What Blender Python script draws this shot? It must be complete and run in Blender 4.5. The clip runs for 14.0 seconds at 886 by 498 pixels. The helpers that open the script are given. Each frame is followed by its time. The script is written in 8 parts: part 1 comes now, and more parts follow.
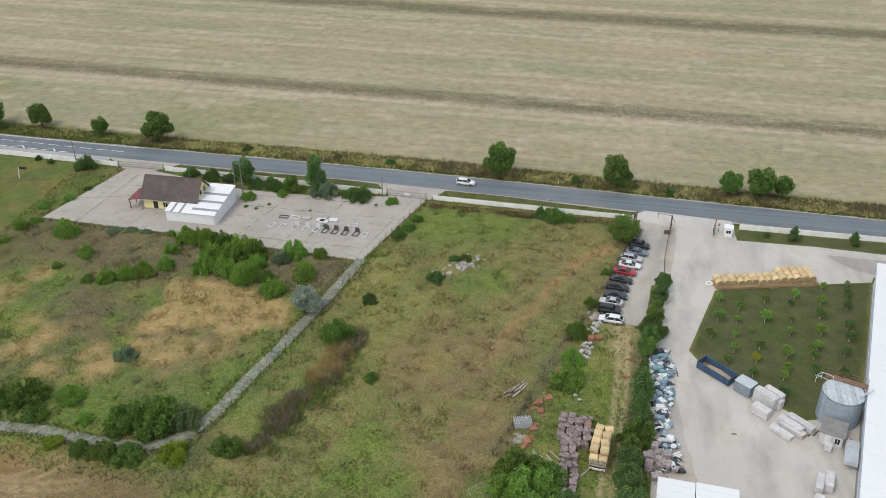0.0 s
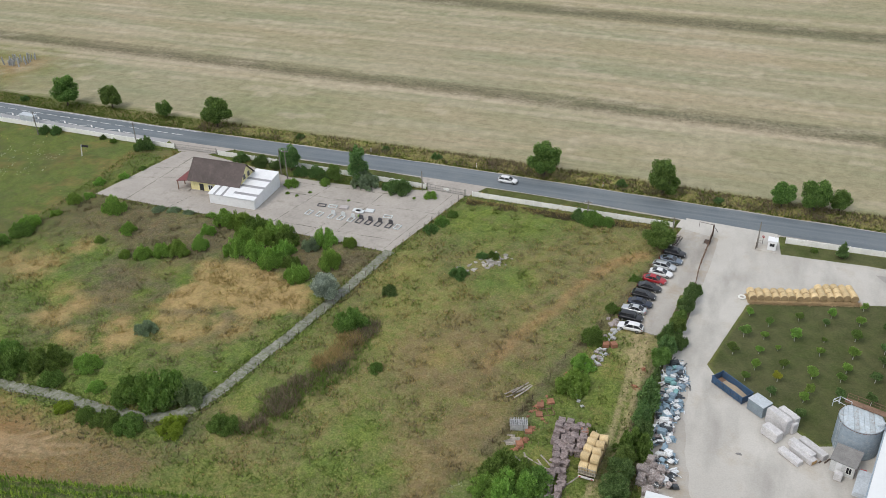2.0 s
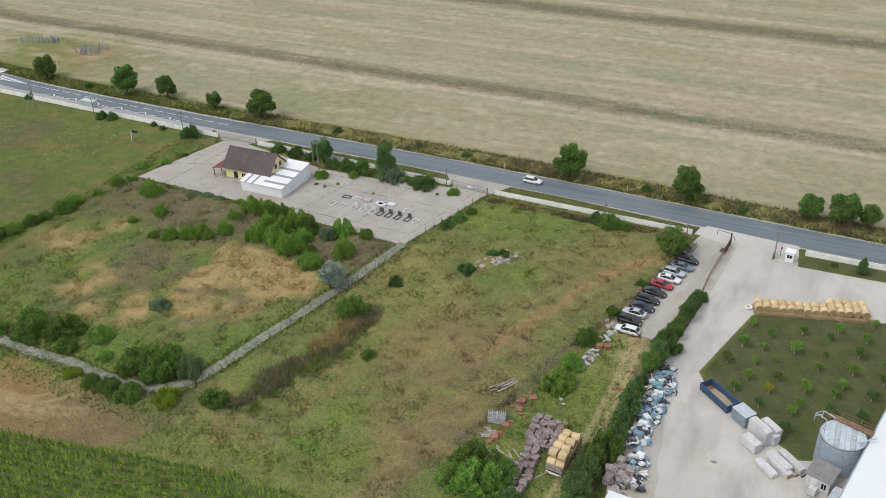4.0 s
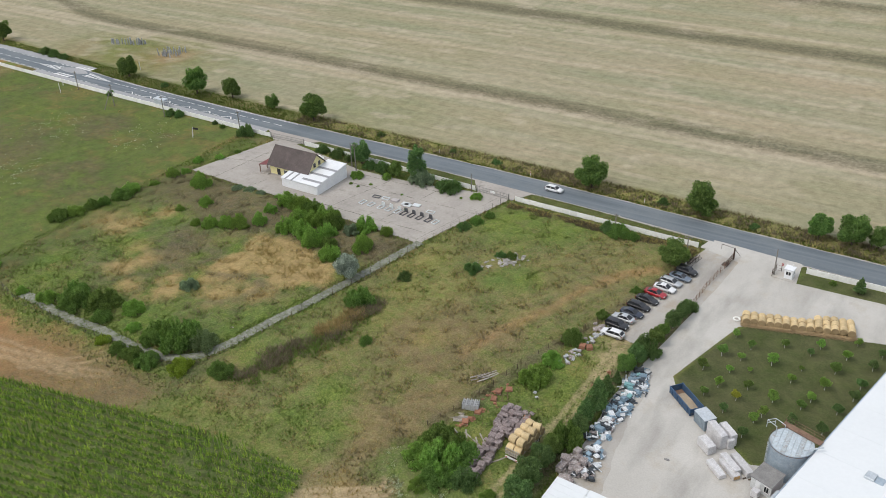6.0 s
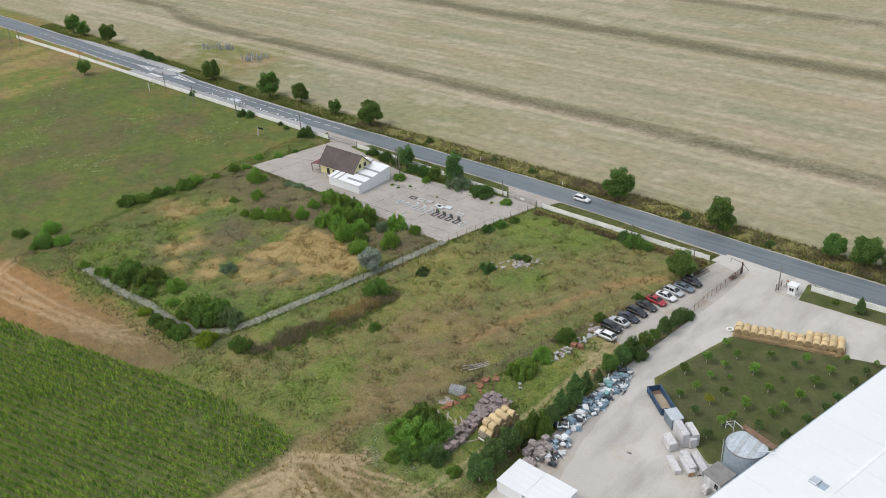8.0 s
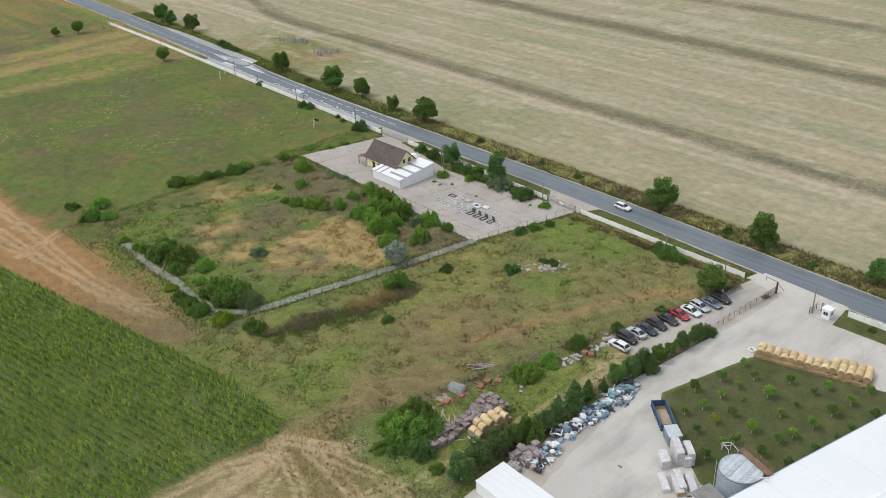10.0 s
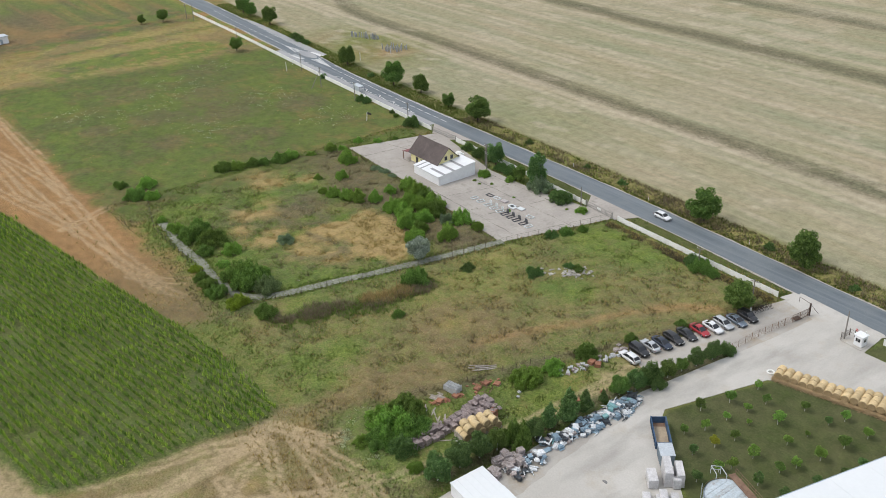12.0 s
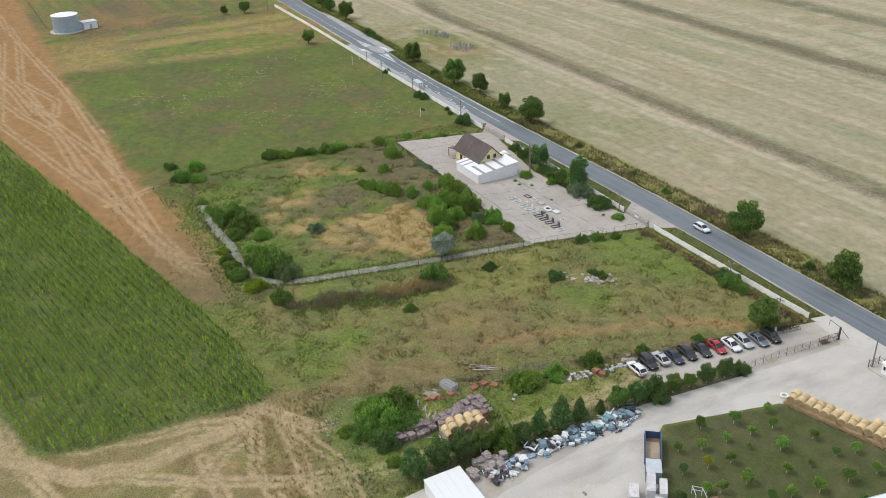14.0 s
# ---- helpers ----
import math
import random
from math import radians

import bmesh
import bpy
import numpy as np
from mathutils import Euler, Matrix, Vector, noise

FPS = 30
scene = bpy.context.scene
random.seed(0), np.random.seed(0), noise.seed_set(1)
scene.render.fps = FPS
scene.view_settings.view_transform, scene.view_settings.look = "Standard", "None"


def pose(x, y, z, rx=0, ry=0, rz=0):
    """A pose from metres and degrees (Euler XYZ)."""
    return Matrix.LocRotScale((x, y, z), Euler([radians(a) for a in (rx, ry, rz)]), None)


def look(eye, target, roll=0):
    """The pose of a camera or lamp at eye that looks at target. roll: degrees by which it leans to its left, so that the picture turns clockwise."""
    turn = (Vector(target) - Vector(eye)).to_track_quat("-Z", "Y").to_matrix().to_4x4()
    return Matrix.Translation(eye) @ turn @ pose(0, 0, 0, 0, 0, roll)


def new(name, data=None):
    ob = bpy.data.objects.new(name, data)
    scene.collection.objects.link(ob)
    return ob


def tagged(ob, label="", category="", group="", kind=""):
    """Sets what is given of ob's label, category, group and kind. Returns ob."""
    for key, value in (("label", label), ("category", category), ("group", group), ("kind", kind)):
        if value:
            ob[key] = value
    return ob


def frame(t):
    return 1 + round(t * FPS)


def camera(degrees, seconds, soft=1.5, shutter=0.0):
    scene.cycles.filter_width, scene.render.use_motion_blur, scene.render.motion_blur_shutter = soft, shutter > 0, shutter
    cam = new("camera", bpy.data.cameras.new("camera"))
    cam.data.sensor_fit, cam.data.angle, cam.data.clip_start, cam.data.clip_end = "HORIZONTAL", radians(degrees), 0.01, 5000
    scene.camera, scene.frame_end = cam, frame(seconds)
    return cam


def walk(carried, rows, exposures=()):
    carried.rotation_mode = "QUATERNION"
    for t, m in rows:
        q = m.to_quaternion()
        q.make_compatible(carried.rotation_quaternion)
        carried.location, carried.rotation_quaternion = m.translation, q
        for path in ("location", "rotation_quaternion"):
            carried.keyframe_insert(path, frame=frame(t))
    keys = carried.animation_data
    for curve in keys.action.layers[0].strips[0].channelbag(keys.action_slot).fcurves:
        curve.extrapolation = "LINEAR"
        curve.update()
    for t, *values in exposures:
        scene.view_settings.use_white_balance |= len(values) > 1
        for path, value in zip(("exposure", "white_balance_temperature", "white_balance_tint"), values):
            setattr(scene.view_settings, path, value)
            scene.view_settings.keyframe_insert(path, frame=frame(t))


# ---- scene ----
cam = camera(51.98, 14.0, soft=0.9)
PATH = [
    (0, (-6.017, -179.635, 100.526), (-7.745, -171.298, 95.282), -0.42),
    (0.5, (-2.044, -178.576, 100.071), (-4.036, -170.295, 94.830), -0.64),
    (1, (1.539, -177.519, 99.617), (-0.778, -169.320, 94.381), -0.79),
    (1.5, (5.298, -176.331, 99.140), (2.705, -168.210, 93.911), -0.98),
    (2, (9.055, -174.927, 98.606), (6.216, -166.883, 93.387), -1.14),
    (2.5, (12.862, -173.463, 97.992), (9.786, -165.498, 92.786), -1.26),
    (3, (16.693, -171.965, 97.420), (13.383, -164.086, 92.227), -1.41),
    (5.5, (41.383, -172.187, 100.280), (36.878, -164.833, 95.219), -2.27),
    (6, (47.425, -172.414, 101.250), (42.654, -165.202, 96.227), -2.49),
    (6.5, (53.603, -172.404, 102.137), (48.567, -165.344, 97.156), -2.77),
    (7, (59.841, -172.267, 102.925), (54.545, -165.368, 97.990), -2.99),
    (7.5, (65.779, -171.862, 103.557), (60.234, -165.126, 98.670), -3.13),
    (8, (70.857, -170.784, 103.933), (65.086, -164.213, 99.083), -3.19),
    (10.5, (83.960, -155.781, 98.938), (77.204, -150.101, 94.238), -2.50),
    (11, (86.251, -152.305, 98.056), (79.316, -146.825, 93.378), -2.45),
    (11.5, (88.467, -148.805, 97.222), (81.362, -143.530, 92.565), -2.35),
    (12, (90.610, -145.361, 96.359), (83.339, -140.292, 91.728), -2.26),
    (12.5, (92.597, -141.884, 95.525), (85.170, -137.026, 90.917), -2.15),
    (13, (94.401, -138.382, 94.765), (86.827, -133.737, 90.175), -2.04),
    (13.5, (96.131, -134.845, 93.969), (88.415, -130.422, 89.397), -1.91),
    (14, (97.909, -131.281, 93.253), (90.056, -127.086, 88.699), -1.75),
]
walk(cam, [(t, look(eye, target, roll)) for t, eye, target, roll in PATH], exposures=[(0.0, 0.20), (6.5, 0.23), (10.5, 0.26), (14.0, 0.30)])

# ---- light: bright overcast summer day ----
world = bpy.data.worlds.new("overcast_sky")
scene.world = world
world.use_nodes = True
wn = world.node_tree
wn.nodes.clear()
sky = wn.nodes.new("ShaderNodeTexSky")
sky.sky_type = "NISHITA"
sky.sun_disc = False
sky.sun_elevation = radians(52)
sky.sun_rotation = radians(219)
sky.air_density, sky.dust_density, sky.ozone_density = 1.0, 4.0, 1.0
haze = wn.nodes.new("ShaderNodeMixRGB")
haze.blend_type = "MIX"
haze.inputs[0].default_value = 0.62
haze.inputs[2].default_value = (6.9, 7.25, 7.75, 1)
bg = wn.nodes.new("ShaderNodeBackground")
bg.inputs[1].default_value = 0.132
wout = wn.nodes.new("ShaderNodeOutputWorld")
wn.links.new(sky.outputs[0], haze.inputs[1])
wn.links.new(haze.outputs[0], bg.inputs[0])
wn.links.new(bg.outputs[0], wout.inputs[0])

sun = new("sun", bpy.data.lights.new("sun", "SUN"))
sun.data.energy, sun.data.angle, sun.data.color = 1.15, radians(20), (1.0, 0.965, 0.91)
sun.matrix_world = look((-60, -75, 130), (0, 0, 0))


# ---- materials ----
def nodes_of(name):
    m = bpy.data.materials.new(name)
    m.use_nodes = True
    return m, m.node_tree, m.node_tree.nodes["Principled BSDF"]


def mixed(nt, fac, a, b, mode="MIX"):
    """A colour mix; fac, a, b: sockets or values."""
    n = nt.nodes.new("ShaderNodeMixRGB")
    n.blend_type = mode
    for i, v in enumerate((fac, a, b)):
        if isinstance(v, bpy.types.NodeSocket):
            nt.links.new(v, n.inputs[i])
        elif i == 0:
            n.inputs[0].default_value = v
        else:
            n.inputs[i].default_value = (*v, 1)
    return n.outputs[0]


def grain(nt, scale, detail=4.0, rough=0.6, stretch=None, lo=0.35, hi=0.65, turn=0.0):
    """Noise in world metres, spread to 0..1."""
    geo = nt.nodes.new("ShaderNodeNewGeometry")
    mp = nt.nodes.new("ShaderNodeMapping")
    mp.inputs["Rotation"].default_value = (0, 0, turn)
    mp.inputs["Scale"].default_value = stretch or (1, 1, 1)
    nt.links.new(geo.outputs["Position"], mp.inputs[0])
    n = nt.nodes.new("ShaderNodeTexNoise")
    n.inputs["Scale"].default_value, n.inputs["Detail"].default_value, n.inputs["Roughness"].default_value = scale, detail, rough
    nt.links.new(mp.outputs[0], n.inputs["Vector"])
    r = nt.nodes.new("ShaderNodeMapRange")
    r.inputs[1].default_value, r.inputs[2].default_value = lo, hi
    nt.links.new(n.outputs[0], r.inputs[0])
    return r.outputs[0]


def relief(nt, bsdf, height, strength, distance):
    b = nt.nodes.new("ShaderNodeBump")
    b.inputs["Strength"].default_value, b.inputs["Distance"].default_value = strength, distance
    nt.links.new(height, b.inputs["Height"])
    nt.links.new(b.outputs[0], bsdf.inputs["Normal"])


def surface(name, base, other=None, big=0.4, small=6.0, rough=0.8, metal=0.0, bump=0.3, dist=0.02, worn=None, wear=0.3, vary=0.0, spec=0.5, gritty=0.28):
    """A surface of two close colours at two scales, with grain, worn patches and fine relief. vary: change from object to object."""
    m, nt, b = nodes_of(name)
    other = other or tuple(c * 0.78 for c in base)
    col = mixed(nt, grain(nt, big), base, other)
    fine = grain(nt, small, 5.0, 0.65)
    col = mixed(nt, gritty, col, mixed(nt, fine, (0.45, 0.45, 0.45), (1.25, 1.25, 1.25)), "MULTIPLY")
    if worn:
        col = mixed(nt, grain(nt, big * 3.1, 6.0, 0.7, lo=0.62 - wear * 0.35, hi=0.78 - wear * 0.2), col, worn)
    if vary:
        info = nt.nodes.new("ShaderNodeObjectInfo")
        r = nt.nodes.new("ShaderNodeMapRange")
        r.inputs[3].default_value, r.inputs[4].default_value = 1 - vary, 1 + vary * 0.6
        nt.links.new(info.outputs["Random"], r.inputs[0])
        cmb = nt.nodes.new("ShaderNodeCombineXYZ")
        for i in range(3):
            nt.links.new(r.outputs[0], cmb.inputs[i])
        col = mixed(nt, 1.0, col, cmb.outputs[0], "MULTIPLY")
    nt.links.new(col, b.inputs["Base Color"])
    b.inputs["Roughness"].default_value, b.inputs["Metallic"].default_value = rough, metal
    b.inputs["Specular IOR Level"].default_value = spec
    if bump:
        relief(nt, b, fine, bump, dist)
    return m


def leafy(name, a, b2, c, rough=0.6, trans=0.4):
    """Foliage: colour from leaf to leaf and from plant to plant."""
    m, nt, b = nodes_of(name)
    geo = nt.nodes.new("ShaderNodeNewGeometry")
    ramp = nt.nodes.new("ShaderNodeValToRGB")
    ramp.color_ramp.elements[0].color, ramp.color_ramp.elements[1].color = (*a, 1), (*c, 1)
    ramp.color_ramp.elements.new(0.5).color = (*b2, 1)
    nt.links.new(geo.outputs["Random Per Island"], ramp.inputs[0])
    info = nt.nodes.new("ShaderNodeObjectInfo")
    hue = nt.nodes.new("ShaderNodeHueSaturation")
    for i, (lo, hi) in (("Hue", (0.485, 0.515)), ("Value", (0.82, 1.15))):
        r = nt.nodes.new("ShaderNodeMapRange")
        r.inputs[3].default_value, r.inputs[4].default_value = lo, hi
        nt.links.new(info.outputs["Random"], r.inputs[0])
        nt.links.new(r.outputs[0], hue.inputs[i])
    nt.links.new(ramp.outputs[0], hue.inputs["Color"])
    col = mixed(nt, 0.35, hue.outputs[0], mixed(nt, grain(nt, 0.7), (0.6, 0.6, 0.6), (1.2, 1.2, 1.2)), "MULTIPLY")
    nt.links.new(col, b.inputs["Base Color"])
    b.inputs["Roughness"].default_value = rough
    b.inputs["Specular IOR Level"].default_value = 0.25
    thin = nt.nodes.new("ShaderNodeBsdfTranslucent")
    nt.links.new(mixed(nt, 1.0, col, (1.25, 1.35, 0.8), "MULTIPLY"), thin.inputs[0])
    both = nt.nodes.new("ShaderNodeMixShader")
    both.inputs[0].default_value = trans
    nt.links.new(b.outputs[0], both.inputs[1])
    nt.links.new(thin.outputs[0], both.inputs[2])
    nt.links.new(both.outputs[0], nt.nodes["Material Output"].inputs[0])
    return m


def yard_material(name, base, other, dirt, much):
    """Worn outdoor concrete: broad tone changes, drifted dust, dark oil stains and wheel scuffs."""
    m, nt, b = nodes_of(name)
    col = mixed(nt, grain(nt, 0.06, 6.0, 0.6), base, other)
    col = mixed(nt, grain(nt, 0.16, 7.0, 0.68, lo=0.60 - much * 0.2, hi=0.80 - much * 0.2), col, dirt)
    scuff = grain(nt, 0.14, 4.0, 0.55, stretch=(1.5, 0.5, 1), turn=radians(14), lo=0.47, hi=0.76)
    col = mixed(nt, scuff, col, tuple(c * 0.74 for c in other))
    col = mixed(nt, grain(nt, 0.4, 7.0, 0.72, lo=0.64, hi=0.80), col, tuple(c * 0.6 for c in other))
    fine = grain(nt, 3.5, 4.0, 0.6)
    col = mixed(nt, 0.12, col, mixed(nt, fine, (0.45, 0.45, 0.45), (1.3, 1.3, 1.3)), "MULTIPLY")
    nt.links.new(col, b.inputs["Base Color"])
    b.inputs["Roughness"].default_value = 0.9
    relief(nt, b, fine, 0.12, 0.02)
    return m


CONCRETE = yard_material("yard_concrete", (0.490, 0.472, 0.434), (0.425, 0.405, 0.368), (0.41, 0.365, 0.300), 0.30)
PARKING_GROUND = yard_material("parking_concrete", (0.44, 0.418, 0.38), (0.365, 0.343, 0.308), (0.34, 0.29, 0.22), 0.55)
OLD_CONCRETE = surface("old_concrete", (0.388, 0.356, 0.318), (0.325, 0.298, 0.266), 0.12, 1.6, 0.92, bump=0.25, worn=(0.24, 0.22, 0.19), wear=0.25, gritty=0.18)
PATH_CONCRETE = surface("path_concrete", (0.31, 0.30, 0.275), (0.23, 0.225, 0.20), 0.45, 3.0, 0.92, bump=0.3, worn=(0.12, 0.14, 0.07), wear=0.75, vary=0.22)
def road_material():
    """Grey asphalt with worn wheel tracks along the lanes."""
    m, nt, b = nodes_of("road_asphalt")
    lanes = grain(nt, 0.55, 4.0, 0.6, stretch=(0.015, 1, 1), turn=radians(1.3), lo=0.38, hi=0.62)
    col = mixed(nt, lanes, (0.104, 0.124, 0.140), (0.152, 0.176, 0.194))
    col = mixed(nt, grain(nt, 0.08, 6.0, 0.7, lo=0.45, hi=0.7), col, (0.160, 0.180, 0.188))
    fine = grain(nt, 4.0, 5.0, 0.7)
    col = mixed(nt, 0.25, col, mixed(nt, fine, (0.5, 0.5, 0.5), (1.35, 1.35, 1.35)), "MULTIPLY")
    nt.links.new(col, b.inputs["Base Color"])
    b.inputs["Roughness"].default_value = 0.85
    relief(nt, b, fine, 0.2, 0.01)
    return m


ASPHALT = road_material()
PALE_ASPHALT = surface("lay_by_asphalt", (0.36, 0.36, 0.355), (0.29, 0.295, 0.30), 0.08, 8.0, 0.88, bump=0.2, dist=0.01)
ROAD_PAINT = surface("road_paint", (0.74, 0.74, 0.72), (0.62, 0.62, 0.60), 0.5, 8.0, 0.7, bump=0.0)
WHITEWASH = surface("white_painted_concrete", (0.82, 0.82, 0.79), (0.74, 0.74, 0.71), 0.3, 3.0, 0.8, bump=0.1, worn=(0.55, 0.54, 0.50), wear=0.1, vary=0.06, gritty=0.1)
POST_GREY = surface("weathered_post", (0.30, 0.29, 0.27), (0.22, 0.21, 0.19), 1.0, 8.0, 0.85)
DARK_STEEL = surface("rusty_dark_steel", (0.055, 0.045, 0.04), (0.10, 0.06, 0.04), 0.8, 9.0, 0.65, 0.3, worn=(0.17, 0.08, 0.045), wear=0.3)
GREEN_STEEL = surface("fence_wire", (0.16, 0.17, 0.15), (0.11, 0.12, 0.11), 1.0, 9.0, 0.6, 0.4)


# ---- small building helpers ----
def part(name, data, material, parent=None, label="", m=None):
    """Links a bmesh or mesh as one mesh object, under a thing or a part."""
    if isinstance(data, bmesh.types.BMesh):
        me = bpy.data.meshes.new(name)
        data.to_mesh(me)
        data.free()
    else:
        me = data
    if material and not me.materials:
        me.materials.append(material)
    ob = new(name, me)
    if parent:
        ob.parent = parent
    if m:
        ob.matrix_basis = m
    if label:
        ob["label"] = label
    return ob


def thing(name, label, category, group="", m=None, kind=""):
    ob = tagged(new(name), label, category, group, kind)
    ob.empty_display_size = 0.3
    if m:
        ob.matrix_basis = m
    return ob


def mesh_of(name, verts, faces, smooth=False):
    me = bpy.data.meshes.new(name)
    me.from_pydata([tuple(v) for v in verts], [], [tuple(int(i) for i in f) for f in faces])
    if smooth:
        me.polygons.foreach_set("use_smooth", [True] * len(me.polygons))
    return me


def box(bm, x0, x1, y0, y1, z0, z1, bevel=0.0, m=None):
    """Adds a box, bevelled if asked, to bm."""
    r = bmesh.ops.create_cube(bm, size=1.0)
    vs = r["verts"]
    for v in vs:
        v.co = Vector(((x0 + x1) / 2 + v.co.x * (x1 - x0), (y0 + y1) / 2 + v.co.y * (y1 - y0), (z0 + z1) / 2 + v.co.z * (z1 - z0)))
        if m:
            v.co = m @ v.co
    if bevel:
        es = list({e for v in vs for e in v.link_edges})
        bmesh.ops.bevel(bm, geom=es, offset=bevel, segments=1, affect="EDGES")
    return bm


def boxed(*a, **k):
    return box(bmesh.new(), *a, **k)


def tube(bm, p, q, r0, r1=None, n=8, caps=True):
    """Adds a tapered round bar from p to q."""
    p, q = Vector(p), Vector(q)
    d = q - p
    m = Matrix.Translation((p + q) / 2) @ d.to_track_quat("Z", "Y").to_matrix().to_4x4()
    bmesh.ops.create_cone(bm, cap_ends=caps, segments=n, radius1=r0, radius2=r0 if r1 is None else r1, depth=d.length, matrix=m)
    return bm


def tubed(*a, **k):
    return tube(bmesh.new(), *a, **k)


def hash2(ix, iy, seed):
    h = (ix.astype(np.int64) * 374761393 + iy.astype(np.int64) * 668265263 + seed * 1442695041) & 0xFFFFFFFF
    h = ((h ^ (h >> 13)) * 1274126177) & 0xFFFFFFFF
    return ((h ^ (h >> 16)) & 0xFFFF) / 65535.0


def vnoise(x, y, seed=0):
    ix, iy = np.floor(x), np.floor(y)
    fx, fy = x - ix, y - iy
    fx, fy = fx * fx * (3 - 2 * fx), fy * fy * (3 - 2 * fy)
    a, b = hash2(ix, iy, seed), hash2(ix + 1, iy, seed)
    c, d = hash2(ix, iy + 1, seed), hash2(ix + 1, iy + 1, seed)
    return (a * (1 - fx) + b * fx) * (1 - fy) + (c * (1 - fx) + d * fx) * fy


def fbm(x, y, size, seed=0, octaves=4):
    """Uneven field of about 0..1 with patches of that size in metres."""
    s, amp, tot = 0.0, 1.0, 0.0
    for k in range(octaves):
        s = s + amp * vnoise(x / size * 2**k + 17.3 * k, y / size * 2**k + 9.1 * k, seed + k)
        tot += amp
        amp *= 0.55
    return s / tot


def to_line(x, y, pts):
    """Distance to a polyline."""
    best = np.full(np.shape(x), 1e9)
    for (ax, ay), (bx, by) in zip(pts, pts[1:]):
        dx, dy = bx - ax, by - ay
        t = np.clip(((x - ax) * dx + (y - ay) * dy) / (dx * dx + dy * dy), 0, 1)
        best = np.minimum(best, np.hypot(x - ax - t * dx, y - ay - t * dy))
    return best


def inside(x, y, poly):
    """Signed distance to a polygon's edge, positive inside."""
    odd = np.zeros(np.shape(x), bool)
    for (ax, ay), (bx, by) in zip(poly, poly[1:] + poly[:1]):
        if ay != by:
            odd ^= ((ay > y) != (by > y)) & (x < (bx - ax) * (y - ay) / (by - ay) + ax)
    d = to_line(x, y, poly + poly[:1])
    return np.where(odd, d, -d)


def soft(d, width):
    return np.clip(0.5 + d / width, 0, 1)


def near(x, y, cx, cy, r):
    """A round patch of radius r with a soft edge."""
    return np.clip(1.35 - np.hypot(x - cx, y - cy) / r, 0, 1)


def spline(x, knots):
    """A smooth curve through (x, value) knots."""
    xs, vs = [k[0] for k in knots], [k[1] for k in knots]
    return sum(np.interp(x + o, xs, vs) for o in (-12, -6, 0, 6, 12)) / 5


# ---- the plan ----
def road_near(x):
    return spline(x, [(-700, 26), (-345, 16), (-285, 13.8), (-249, 11.9), (-228, 10.5), (-204, 9.6), (-184, 9.1), (-160, 8.4), (-130, 7.7), (-60, 7.0), (-20, 5.6), (10, 3.6), (40, 2.6), (120, 0), (500, -14)])


def road_far(x):
    return spline(x, [(-700, 36), (-345, 25), (-297, 22.8), (-275, 21.2), (-254, 19.8), (-228, 18.9), (-212, 16.9), (-196, 15.9), (-174, 15.2), (-148, 14.6), (-130, 14.4), (-60, 14.2), (-20, 12.9), (10, 11.6), (40, 10.6), (120, 8), (500, -6)])


def road_middle(x):
    """The line that parts the two lanes."""
    return spline(x, [(-330, 20.2), (-300, 17.9), (-247, 15.8), (-208, 14.0), (-181, 12.8), (-143, 11.5), (-100, 10.7), (0, 8.3)])


def wall_line(x):
    """Where the white roadside wall runs."""
    return spline(x, [(-400, 11), (-280, 8.6), (-200, 5.4), (-128, 3.4), (-90, 3.0), (-56, 1.2), (-46, 0.9), (0, 0.0), (20, 0.4), (60, 0.6), (200, -4)])


OLD_YARD = [(-130.3, -23.6), (-123.6, 2.2), (-117.5, 3.0), (-90, -2.6), (-72, -2.2), (-55, 0.9), (-47.3, 0.7), (-54.9, -27.6), (-70, -26.6), (-100, -24.6)]
PARKING = [(0.4, -5.0), (1.6, 1.0), (10.6, 1.5), (9.2, -13.5), (7.4, -23.5), (4.0, -25.5), (3.2, -36.0), (1.6, -39.5), (-4.2, -38.5), (-3.6, -33), (-1.0, -18)]
BIG_YARD = [(2.2, 0.0), (2.0, 5.0), (21.0, 3.6), (21.8, -4.6), (38, -4.2), (60, -5.2), (60, -9), (47.5, -14), (46.7, -16.2), (17.6, -23.9), (16.2, -25.0), (10.7, -45.3), (12.6, -48.6), (28.5, -60.5), (34.5, -58.5), (38.5, -52), (34, -76), (28, -112), (6, -112), (4.2, -86), (5.0, -60), (4.9, -44.5), (6.6, -30), (8.6, -13), (9.3, -2)]
ORCHARD = [(10.9, -45.3), (16.4, -25.2), (17.8, -23.8), (46.6, -16.0), (38.4, -52), (34.5, -58.3), (28.6, -60.2), (12.9, -48.4)]
EAST_GRASS = [(21.9, -4.6), (22.2, 0.2), (60, 0.4), (60, -5.2), (38, -4.2)]
CORN = [(-31.0, -96.6), (-45, -97.2), (-58, -98.8), (-75, -102.0), (-103, -107.6), (-134, -112.6), (-198, -126.0), (-240, -135), (-240, -176), (-195, -168), (-52.5, -139.6), (-35, -136.0), (-32.4, -132), (-31.0, -121), (-31.2, -113), (-29.4, -104), (-29.2, -99.6)]
PATH_LINE = [(-54.9, -27.0), (-58.4, -46), (-61.6, -60), (-63.9, -69), (-65.6, -77.0), (-67.2, -81.4), (-69.0, -83.9), (-72, -85.8), (-75.6, -86.4)]
PATH_WEST = [(-75.6, -86.4), (-81, -86.8), (-86.7, -86.4), (-92, -86.0), (-99, -86.6), (-106, -86.2), (-112, -85.6), (-117.0, -85.4)]
